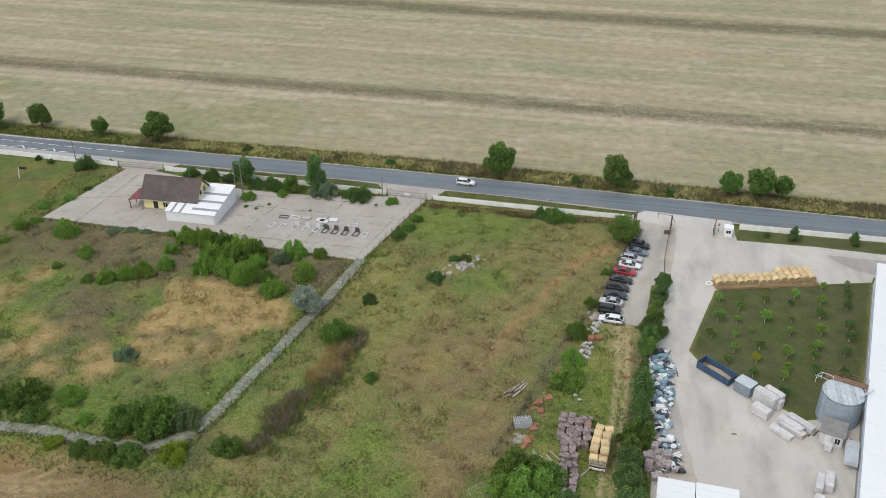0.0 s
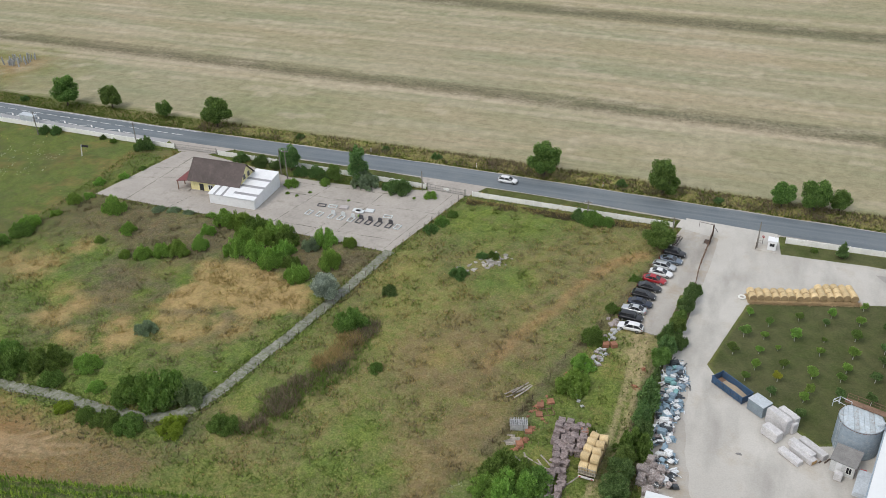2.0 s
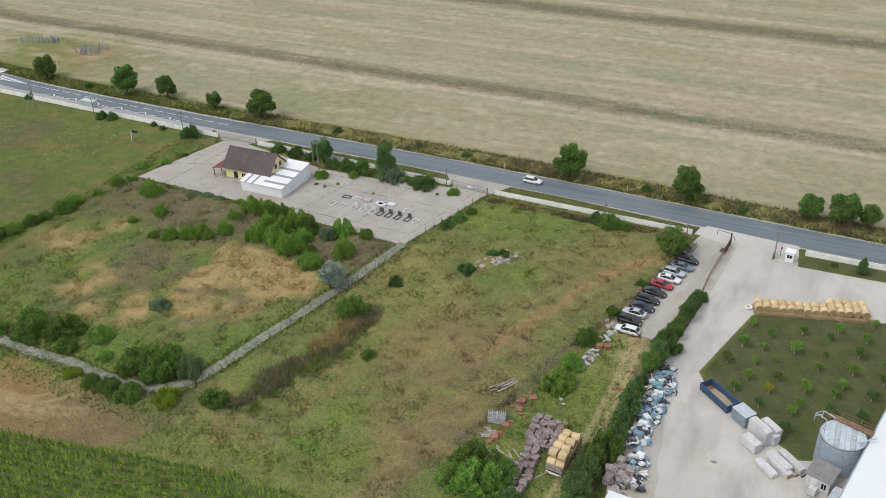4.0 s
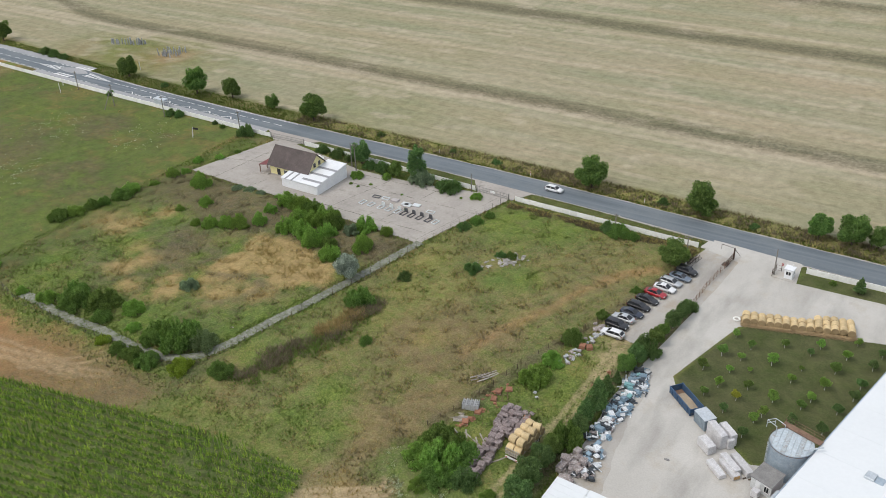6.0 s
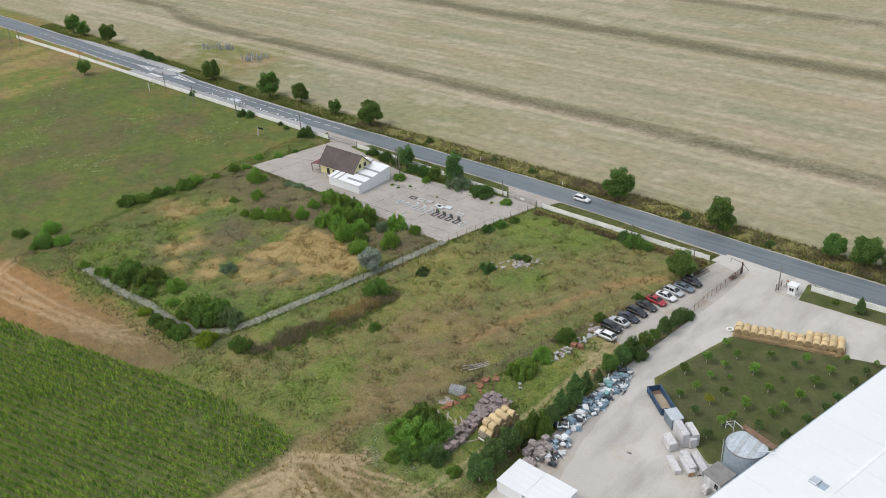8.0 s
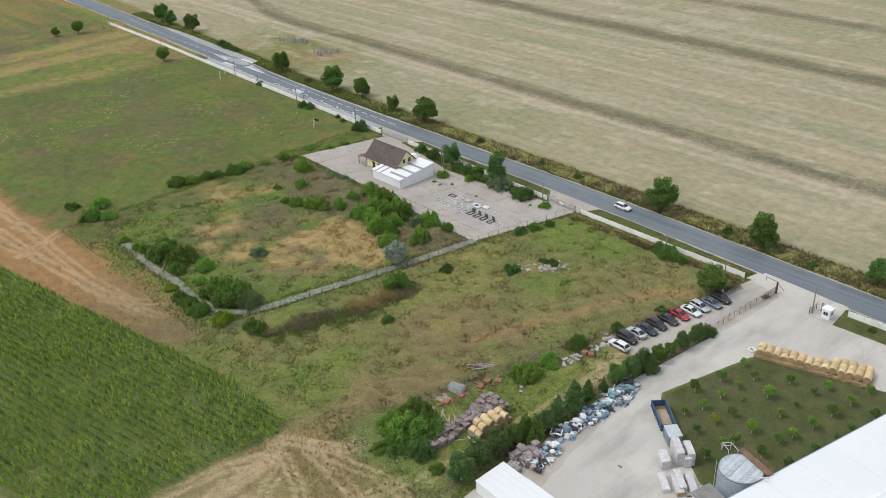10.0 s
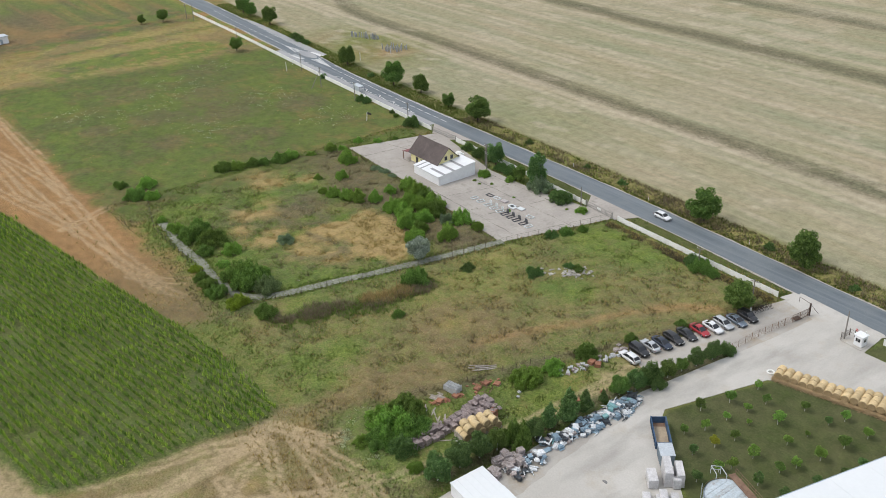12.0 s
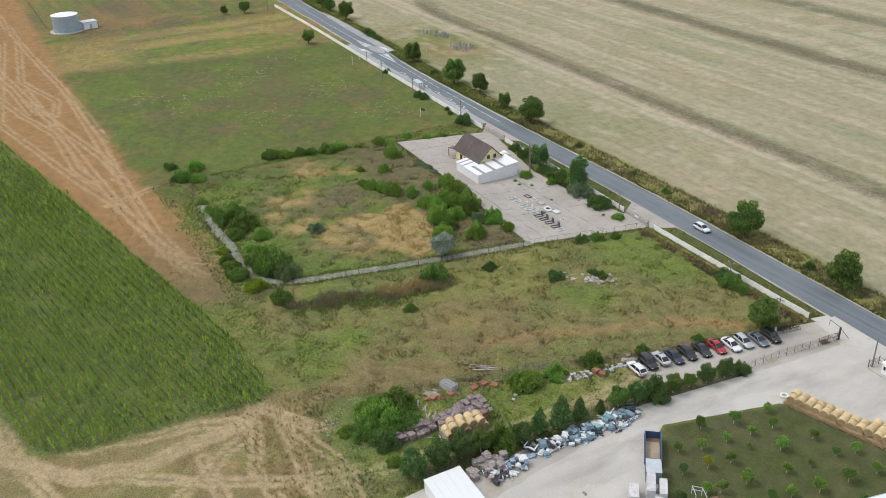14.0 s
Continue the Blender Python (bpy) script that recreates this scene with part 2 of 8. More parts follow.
APRONS = {"gate_apron_a": [(-56, 0.6), (-46.6, 0.6), (-43, 7.4), (-61, 7.4)], "gate_apron_b": [(-124.5, 2.4), (-116.5, 2.6), (-110, 8.4), (-132, 8.6)], "gate_apron_c": [(0.2, 0.4), (1.2, 5.2), (22, 4.0), (21, 2.0)]}


def covers(x, y):
    """What grows or lies on the ground: weights of dry grass, green grass, bare soil, dead weeds (also shade coloured
    in under the maize), stubble and pale worn soil, and the height of the growth.
    """
    n1, n2, n3, n4 = fbm(x, y, 14, 1), fbm(x, y, 5, 11), fbm(x, y, 30, 21), fbm(x, y, 2.2, 31, 3)
    wob = (n2 - 0.5) * 5
    rn, rf = road_near(x), road_far(x)
    north = soft(y - rf - 7.5 + wob * 0.5, 3)
    verge = soft(y - rf + 0.5, 1) * (1 - north)
    z = np.zeros_like(x)
    dry, lush, bare, dark, stub, pale = z + 0.08, z + 1.0, z.copy(), z + 0.08, z.copy(), z.copy()

    # the mixed default: rough meadow
    west = soft(-128 - x, 8)
    burnt = west * np.maximum.reduce([near(x, y, cx, cy, r) * soft(n2 + 0.5 * n4 - k - 0.02, 0.2) for cx, cy, r, k in ((-196, -77, 5, 0.35), (-190, -38, 13, 0.58), (-230, -57, 10, 0.62), (-208, -35, 9, 0.60), (-197, -57, 8, 0.62), (-172, -65, 6, 0.60), (-160, -40, 8, 0.66), (-178, -14, 8, 0.64), (-240, -25, 9, 0.64))])
    dark = dark + 0.8 * soft(n1 - 0.64, 0.14) * (1 - west) + 5.0 * burnt + west * (0.04 + 1.6 * soft(n1 + 0.6 * n2 + 0.3 * n3 - 1.06, 0.16))
    bare = bare + 0.7 * burnt + west * 0.8 * soft(n2 + 0.5 * n4 - 0.88, 0.15)
    dry = dry + (0.45 - 0.25 * west) * soft(n2 - 0.64, 0.18)

    # far west: yellow strips and dry ground past the meadow
    far = soft(-262 - x + 0.14 * (y + 88) + wob, 8)
    dry = dry + far * 1.5 * soft(vnoise(x / 9.0 + 0.5 * n1, y / 45.0, 5) + 0.9 * (n1 - 0.5) + 0.5 * (n4 - 0.5) - 0.45, 0.35)
    bare = bare + far * 0.8 * soft(vnoise(x / 7.0, y / 30.0, 15) + 0.8 * (n2 - 0.5) - 0.62, 0.25)
    far2 = soft(-318 - x + wob, 8)
    dry = dry * (1 - 0.9 * far2)
    brown = far2 * soft(inside(x, y, [(-322, -85), (-318, -38), (-345, -36), (-392, -48), (-385, -72)]) + wob * 2, 8)
    lush = lush + west * (1 - far) * (0.5 + 1.3 * soft(n3 + 0.4 * n1 - 0.72, 0.3))
    lush, dark, bare = lush * (1 - 0.5 * brown), dark + 0.9 * brown * n1 * 2 + far2 * 0.3, bare + brown * 0.7 * n2

    # western plot
    plot = soft(inside(x, y, [(-131, -25), (-56, -27.5), (-66, -83), (-118, -85), (-134, -70)]) + wob, 5)
    lush = lush * (1 - plot) + plot * (0.9 + 1.2 * soft(n1 - 0.46, 0.2))
    dry = dry * (1 - plot) + plot * 0.36 * soft(n2 - 0.54, 0.2)
    dark = dark * (1 - plot) + plot * 1.0 * soft(n3 - 0.46 + (n4 - 0.5) * 0.4, 0.2)
    top = plot * soft(y + 41 + wob * 1.3, 7)
    dark, bare, dry, lush = dark + top * 1.6, bare + top * 0.35, dry * (1 - 0.7 * top), lush * (1 - 0.6 * top)
    blot = lambda *spots: np.maximum.reduce([near(x, y, cx, cy, r) for cx, cy, r in spots])
    meadow_straw = soft(inside(x, y, [(-90.5, -41), (-77, -40.5), (-64.7, -44.5), (-63.5, -52), (-73.6, -58), (-86.8, -63), (-91, -58.6), (-89.2, -50)]) + wob * 1.1, 3)
    straw = np.maximum(meadow_straw, blot((-79, -65, 5.5), (-73.5, -60.5, 4), (-90, -69, 3.5), (-93.5, -66, 3.2), (-92, -73, 3.5), (-121, -54.5, 5.5), (-110.3, -60.3, 3.6), (-107, -66.6, 4), (-104.5, -63, 3.4), (-117.5, -44.8, 3), (-128.5, -54, 5), (-99, -72, 3)))
    straw = straw * soft(n2 - 0.40 + straw * 0.12 + 0.6 * (n4 - 0.5), 0.3)
    grey = plot * blot((-101, -57, 8.5), (-97, -62, 6), (-104, -52, 5.5), (-92.5, -56, 4.5)) * soft(n2 + 0.3 * n4 - 0.46, 0.3)
    seam = plot * soft(1.3 - to_line(x + (n4 - 0.5) * 2, y, [(-87, -60.5), (-83, -59.3), (-78, -56.3), (-73, -59.4), (-74.7, -65.4), (-80, -69.5)]), 1.6) * soft(n4 - 0.3, 0.3)
    dark, lush, bare = dark + 1.9 * grey + 1.2 * seam, lush * (1 - 0.7 * grey), bare + 0.25 * grey
    dry, dark, lush = dry + 2.6 * straw * (1 - 0.5 * seam), dark * (1 - 0.75 * straw * (1 - seam)), lush * (1 - 0.7 * straw)
    fresh = blot((-115, -61, 6.5), (-109, -63, 3), (-66, -74, 6), (-62, -60, 4.5), (-64.5, -67, 4.5), (-88, -80, 7), (-99, -79, 6), (-114, -78, 7), (-121, -70, 5))
    lush, dark, dry = lush + 1.7 * fresh * n1 * 1.6, dark * (1 - 0.8 * fresh), dry * (1 - 0.7 * fresh)

    # the middle lot
    lot = soft(inside(x, y, [(-47, 0), (2, -1), (-3, -33), (-11, -50), (-20, -80), (-24, -92), (-62, -90), (-55, -40)]) + wob * 0.6, 4)
    lush = lush * (1 - lot) + lot * (1.1 + 0.3 * n1)
    dry = dry * (1 - lot) + lot * (0.22 + 0.42 * soft(n2 + 0.45 * n4 - 0.74, 0.35) + 0.15 * soft(n3 - 0.54, 0.2))
    dark = dark * (1 - lot) + lot * (0.40 + 0.40 * soft(n1 + 0.5 * n4 - 0.70, 0.35))
    mauve = lot * blot((-31, -52, 8), (-27, -62, 9), (-26, -72, 9), (-34, -61, 7), (-24.5, -81, 8), (-36, -56, 6), (-22, -52, 6), (-26, -88, 5)) * soft(n2 + 0.3 * n4 - 0.50, 0.35)
    dark, dry, bare, lush = dark + 1.25 * mauve, dry + 0.30 * mauve, bare + 0.50 * mauve, lush * (1 - 0.45 * mauve)
    calm = lot * blot((-19, -16, 10), (-15, -26, 9), (-20, -36, 8))
    mow = 0.5 + 0.5 * np.sin((x * 0.883 - y * 0.470) * 2.4 + 1.6 * n2)
    dry, dark = dry + 0.35 * calm * n1 + 0.30 * calm * mow, dark + calm * (0.2 + 0.5 * (1 - mow))
    worn = to_line(x + wob * 0.4, y, [(-4.6, -13.6), (-9.7, -18.5), (-14.4, -26.7)])
    streak = to_line(x + wob * 0.5, y, [(-14.4, -28), (-17.2, -36.4), (-20.1, -43.2), (-22.3, -49.5), (-25, -58)])
    worn = lot * np.maximum(np.clip(1.25 - worn / 1.9, 0, 1), 0.8 * np.clip(1.2 - streak / 1.5, 0, 1)) * soft(n2 + 0.4 * n4 - 0.52, 0.3)
    bare, dry, lush = bare + 1.5 * worn, dry + 0.9 * worn, lush * (1 - 0.6 * worn)
    green = lot * blot((-39, -9, 10), (-29, -8, 8), (-44, -10, 7), (-28, -31, 5), (-32, -33, 3.5), (-39, -79, 4.5), (-33, -87, 4.5), (-41, -87, 4.5), (-58, -76, 5), (-55, -66, 4)) * soft(n2 - 0.30, 0.3)
    lush, dry, dark = lush + 2.4 * green, dry * (1 - 0.75 * green), dark * (1 - 0.75 * green)
    ochre = lot * blot((-49, -35, 8), (-43, -40, 8), (-44.5, -47, 7), (-46, -54, 5), (-33, -57, 4))
    dry, lush, dark = dry + 0.55 * ochre * (0.3 + n1), lush + 0.7 * ochre, dark * (1 - 0.6 * ochre)
    brushy = soft(2.8 - to_line(x + wob * 0.4, y, [(-49.4, -53), (-48.0, -62), (-51.5, -70), (-54.4, -76), (-55, -83)]), 2.5)
    dark = dark + 0.35 * brushy * (0.3 + n2)
    tuft = blot((-50, -58, 2.4), (-50.4, -62, 2.2), (-52, -65, 2))
    dry, dark = dry + 2.2 * tuft, dark * (1 - 0.6 * tuft)

    # strip beside the hedge, with its lane of two ruts
    strip = soft(inside(x, y, [(-4, -40), (5, -38), (3, -88), (-14, -92), (-14, -62), (-9, -46)]) + wob * 0.3, 3)
    lush, dark = lush * (1 - strip) + strip * (1.5 + 0.6 * n2), dark * (1 - strip) + strip * 0.35 * n1
    lane = [(-0.6, -35), (-0.9, -40), (-0.6, -52), (-0.9, -64), (-1.7, -78), (-2.6, -88), (-4.4, -100)]
    d = to_line(x, y, lane)
    rut = np.exp(-((np.abs(d - 0.80) / 0.42) ** 2)) * soft(n4 - 0.22, 0.3) + 0.18 * np.clip(1.3 - d / 1.3, 0, 1) * soft(y + 60, 10)
    yard_end = np.maximum.reduce([near(x, y, -0.2, -41, 4.6), near(x, y, -1.0, -46, 3.2), near(x, y, -0.6, -51, 2.2)]) * soft(n2 + 0.5 * n4 - 0.6, 0.3)
    pale = pale + 2.3 * rut + 1.1 * yard_end
    bare, dark = bare + 0.4 * yard_end, dark + 0.3 * yard_end

    hem = soft(1.2 - to_line(x, y, [(0.2, -6), (-2.6, -20), (-7.4, -37), (-11.8, -49), (-14.6, -60), (-17.0, -70), (-19.6, -78)]) + (n4 - 0.5) * 1.5, 1.2)
    dark, lush = dark + 1.4 * hem, lush * (1 - 0.2 * hem)
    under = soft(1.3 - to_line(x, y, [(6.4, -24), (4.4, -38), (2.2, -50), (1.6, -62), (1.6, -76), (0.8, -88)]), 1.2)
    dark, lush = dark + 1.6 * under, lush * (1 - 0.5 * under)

    # ploughed soil west of the plot, with wheel marks
    soil = soft(inside(x, y, [(-68, -92.5), (-120, -92.5), (-180, -95.5), (-270, -97), (-440, -95), (-700, -110), (-700, -260), (-240, -136), (-195, -126.4), (-120, -112.4), (-72, -104), (-66, -100), (-66, -95)]) + wob * 1.2, 5)
    fade = soft(-92 - x + wob * 2, 34)
    lush, dry, dark, bare = lush * (1 - soil) + soil * (0.10 + 0.5 * (1 - fade) * n2), dry * (1 - soil) + soil * 0.25 * n2, dark * (1 - soil) + soil * ((1 - fade) * 1.1 + 0.12), bare * (1 - soil) + soil * (0.45 + 0.75 * fade) * 1.3
    marks = 0
    for line in ([(-300, -120), (-215, -110), (-165, -100.8), (-150.6, -99.6), (-144.5, -101.5), (-146, -106), (-160, -109), (-193, -109.5), (-219, -116.4), (-290, -130)], [(-330, -112), (-215, -123.7), (-154.7, -111), (-129.7, -104.7), (-84.3, -97.2), (-79, -95.5)], [(-250, -112), (-160, -106), (-120, -103), (-84, -98.4)], [(-240, -100), (-170, -99.5), (-112, -99.4), (-86, -97)], [(-129, -106), (-132, -99), (-134.5, -94)], [(-330, -106), (-262, -112), (-230, -104), (-214, -107), (-222, -114), (-250, -116), (-330, -128)], [(-380, -108), (-300, -104), (-230, -99), (-180, -97)], [(-95, -101), (-88, -96), (-84, -92)]):
        dd = to_line(x + (n2 - 0.5) * 1.5, y + (n4 - 0.5) * 0.8, line)
        marks = np.maximum(marks, np.exp(-(((dd - 0.95) / 0.36) ** 2)) * (0.5 + 0.8 * n1))
    pale = pale + soil * (0.6 + 0.9 * fade) * np.clip(1.3 * marks, 0, 1.3) * soft(n4 - 0.22, 0.3)

    gore = soft(inside(x, y, [(-70, -103), (-62, -93.5), (-46, -92), (-24, -90), (-29, -98)]) + wob * 0.6, 4)
    dark, dry, bare, lush = dark + gore * 0.5 * n2, dry + gore * 0.35 * n1, bare * (1 - 0.7 * gore) + gore * 0.15 * n2, lush + 1.0 * gore * (0.4 + n1)

    # trodden straw ground south of the lot
    south = soft(inside(x, y, [(-31, -97), (-24, -88), (-14, -93), (-2, -92), (3, -88), (4, -150), (-70, -190), (-52, -141), (-34, -137), (-29, -124), (-30.5, -108)]) + wob * 0.5, 2.5)
    south = np.maximum(south, soft(inside(x, y, [(-240, -178), (-52, -141), (-20, -150), (-20, -400), (-600, -400)]), 4))
    lush, dark = lush * (1 - 0.82 * south), dark * (1 - 0.6 * south) + south * 0.7 * soft(n1 + 0.3 * n4 - 0.66, 0.2)
    dry = dry * (1 - south) + south * (0.26 + 0.40 * soft(n1 - 0.45, 0.2))
    dark, bare, lush = dark + south * 0.75 * n2, bare + south * 0.30 * n1, lush + south * 0.55 * soft(n2 - 0.50, 0.2)
    swirl = 0
    for line, wide in (([(-28.5, -101), (-25.5, -98.5), (-22, -96.6), (-17.2, -92.8), (-20, -89)], 1.0), ([(-23, -97.4), (-12, -95), (-4.8, -93.6), (1, -94.8)], 0.7), ([(-24.4, -98), (-9.8, -99), (-2, -100)], 0.6), ([(-23.8, -102.2), (-13.7, -105.6), (-3, -105)], 0.6), ([(-27, -101), (-25, -105), (-24, -111), (-22.6, -120.5), (-26, -131), (-36, -140), (-60, -146)], 1.5), ([(-2.6, -86.4), (-4.6, -91), (-6, -97), (-10, -106), (-17, -118), (-25, -130.5), (-36, -141), (-70, -150)], 1.0), ([(-38, -137.4), (-31.5, -128), (-29.6, -120), (-28.5, -113), (-26, -104)], 0.9), ([(-20, -112), (-14, -112), (-5, -112), (4, -110)], 0.7), ([(-22, -104), (-17, -112), (-11, -120), (-6, -128)], 0.6), ([(-46, -139), (-34, -138), (-20, -134), (0, -128)], 0.9)):
        dd = to_line(x + (n2 - 0.5) * 2.5, y + (n1 - 0.5) * 2.5, line)
        swirl = np.maximum(swirl, np.exp(-((np.maximum(np.abs(dd - 0.8) - wide * 0.22, 0) / (0.30 * wide)) ** 2)) * (0.45 + 0.9 * n4))
    pale = pale + south * 2.0 * np.clip(1.5 * swirl + 0.22 * soft(n2 - 0.60, 0.16), 0, 1.5)
    apron = blot((-14, -90.5, 5.0), (-18, -86, 4.5), (-20, -90.5, 3.5), (-7, -90, 4), (-4, -92.5, 3), (1, -91.5, 3)) * np.clip(1 - swirl, 0, 1)
    dark = dark + 1.1 * apron
    lush, dry, pale = lush + 2.0 * apron, dry * (1 - 0.6 * apron), pale * (1 - 0.6 * apron)
    clover = near(x, y, -6, -92, 7) * soft(n2 - 0.4, 0.2)
    lush = lush + 1.5 * clover

    # under the maize: dark soil, the shade between its rows put into the colour
    corn = soft(inside(x, y, CORN) + wob * 0.2, 1.5)
    dry, bare, pale, lush, dark = dry * (1 - corn), bare * (1 - corn), pale * (1 - corn), lush * (1 - corn) + 1.5 * corn, dark * (1 - corn) + corn * 0.9

    # lawns
    lawn = np.maximum(soft(inside(x, y, ORCHARD), 1), soft(inside(x, y, EAST_GRASS), 1))
    lush = lush * (1 - lawn) + lawn * 0.12 * n2
    meadow = west * (1 - far) * (1 - north) * (1 - soil) * (0.85 + 1.5 * soft(n1 + 0.6 * n2 - 0.80, 0.25))
    dark = dark * (1 - lawn) + lawn * 0.25 * soft(n1 + 0.3 * n4 - 0.58, 0.2)
    dry, pale = dry * (1 - lawn), pale * (1 - lawn)

    # roadside grass and verge
    side = soft(y - wall_line(x) + 0.3, 0.8) * soft(rn - y, 0.8)
    lush, dark, dry = lush * (1 - side) + 0.3 * side, dark * (1 - side), dry * (1 - side) + side * 0.15 * n2
    lawn = np.maximum(lawn, 0.8 * side * (x > -128))
    lawn_w = np.maximum(lawn, meadow)
    lush = lush * (1 - verge) + verge * (0.8 + 0.6 * soft(n1 - 0.48, 0.2))
    dry = dry * (1 - verge) + verge * (0.5 + 0.8 * n2) * (1 - 0.55 * west)
    dark = dark * (1 - verge) + verge * (0.40 + 0.3 * west) * soft(n2 - 0.48, 0.2)

    # stubble field with its darker bands
    for a in (dry, lush, bare, dark, pale):
        a *= 1 - north
    stub = north
    yb = y + 2.0 * (n3 - 0.5)
    bands = 0
    for c, w, k in ((61.5, 2.8, 1.0), (66.0, 1.0, 0.4), (147, 4.4, 1.0), (209, 4.0, 0.8), (268, 3.5, 0.8)):
        sway = 0.022 * (-60 - x) * (c < 100) * (x > -225) + 3.6 * (c < 100) * (x <= -225)
        cc = c + sway - 0.02 * (x + 100) * (c > 100) + 14 * np.clip((-255 - x) / 60, 0, 1) ** 2 * (c < 100)
        bands = bands + k * np.exp(-(np.abs((yb - cc) / w) ** 3))
    scr = soft(fbm(x / 3.5, y, 4.0, 131) - 0.70, 0.06) + 0.5 * soft(fbm(x / 5, y, 9.0, 137) - 0.68, 0.1)
    tracks = 0
    for c, k in ((52.0, 0.7), (56.5, 1.0), (59.0, 0.7), (77, 0.5), (84, 0.35), (98, 0.6), (104, 0.4), (121, 0.6), (126, 0.4), (136, 0.5), (158, 0.6), (176, 0.5), (216, 0.6), (236, 0.5)):
        tracks = tracks + k * np.exp(-(((yb + 0.02 * (x + 60) - c) / np.maximum(0.9, y / 110)) ** 2))
    chaff = north * (1.0 * np.clip(scr, 0, 1) + 1.9 * tracks * soft(n2 - 0.34, 0.2))
    dark, lush = dark + north * 2.6 * bands * (0.5 + n2), lush + north * (0.12 * soft(n3 + 0.3 * n2 - 0.62 + 0.25 * np.clip((60 - y) / 40, 0, 1), 0.2) + 0.25 * bands + 0.25 * near(x, y, -116, 30, 22) * n2 * 2)
    island = north * np.clip(near(x, y, -215, 40, 26) + near(x, y, -240, 38, 20), 0, 1) * soft(n2 - 0.35, 0.3)
    dry, bare, lush, dark, stub = dry + 0.22 * island, bare + 0.8 * near(x, y, -214, 40, 13) * n2 * north, lush + 0.9 * island * soft(n1 - 0.42, 0.2), dark + 0.35 * island * n2, stub * (1 - 0.75 * island)

    tall = (0.18 * lush + 0.22 * dry + 0.30 * dark) * (1 - north) * (1 - np.clip(lawn, 0, 1)) * (1 - soil) * (1 - 0.8 * south) * (1 - side)
    return dry, lush, bare, dark, stub, pale, tall, lawn_w, chaff


def paved(x, y, grow=0.0):
    """True on the road, the yards and the paths."""
    p = (y > road_near(x) - grow) & (y < road_far(x) + grow)
    p |= (y > wall_line(x) + 0.8 - grow) & (y < road_near(x)) & (x < -128 + grow) & (x > -243)
    p |= (y >= road_far(x)) & (y < 22.2 - 0.04 * (x + 235) + grow) & (x > -306) & (x < -223)
    for poly in (OLD_YARD, PARKING, BIG_YARD, *APRONS.values()):
        p |= inside(x, y, poly) > -grow
    p &= ~(inside(x, y, ORCHARD) > 0)
    for line, w in ((PATH_LINE, 1.05), (PATH_WEST, 0.9)):
        p |= to_line(x, y, line) < w + grow
    return p


# ---- ground: one sheet to the horizon ----
gx = np.unique(np.concatenate([np.linspace(-2600, -700, 9), np.linspace(-700, -350, 15), np.arange(-350, -135, 1.8), np.arange(-135, 50, 0.62), np.arange(50, 140, 4), np.linspace(140, 2200, 14)]))
gy = np.unique(np.concatenate([np.linspace(-2400, -420, 9), np.linspace(-420, -146, 22), np.arange(-146, 2, 0.62), np.arange(2, 30, 0.9), np.arange(30, 160, 1.8), np.arange(160, 420, 6), np.linspace(420, 3200, 14)]))
GX, GY = np.meshgrid(gx, gy)
fx, fy = GX.ravel(), GY.ravel()
dry, lush, bare, dark, stub, pale, tall, lawn, chaff = covers(fx, fy)
bumpy = fbm(fx, fy, 2.4, 77, 3)
fz = tall * (bumpy - 0.25) * np.where(fx < -134, 0.35, 1.3)
fz = np.where(paved(fx, fy, 1.2), -0.05, fz) + 0.03 * (fbm(fx, fy, 9, 5) - 0.5) * (stub + bare) - 0.02
nxg, nyg = len(gx), len(gy)
idx = np.arange(nxg * nyg).reshape(nyg, nxg)
quads = np.stack([idx[:-1, :-1], idx[:-1, 1:], idx[1:, 1:], idx[1:, :-1]], -1).reshape(-1, 4)
gme = bpy.data.meshes.new("ground")
gme.vertices.add(len(fx))
gme.vertices.foreach_set("co", np.stack([fx, fy, fz], 1).ravel())
gme.loops.add(quads.size)
gme.loops.foreach_set("vertex_index", quads.ravel().astype(np.int32))
gme.polygons.add(len(quads))
gme.polygons.foreach_set("loop_start", np.arange(0, quads.size, 4, dtype=np.int32))
gme.polygons.foreach_set("use_smooth", [True] * len(quads))
gme.update(calc_edges=True)
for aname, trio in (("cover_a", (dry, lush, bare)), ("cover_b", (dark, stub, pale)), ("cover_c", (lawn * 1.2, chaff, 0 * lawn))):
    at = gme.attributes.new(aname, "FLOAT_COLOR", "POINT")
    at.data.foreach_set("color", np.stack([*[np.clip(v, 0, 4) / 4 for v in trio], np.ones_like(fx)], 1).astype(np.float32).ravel())


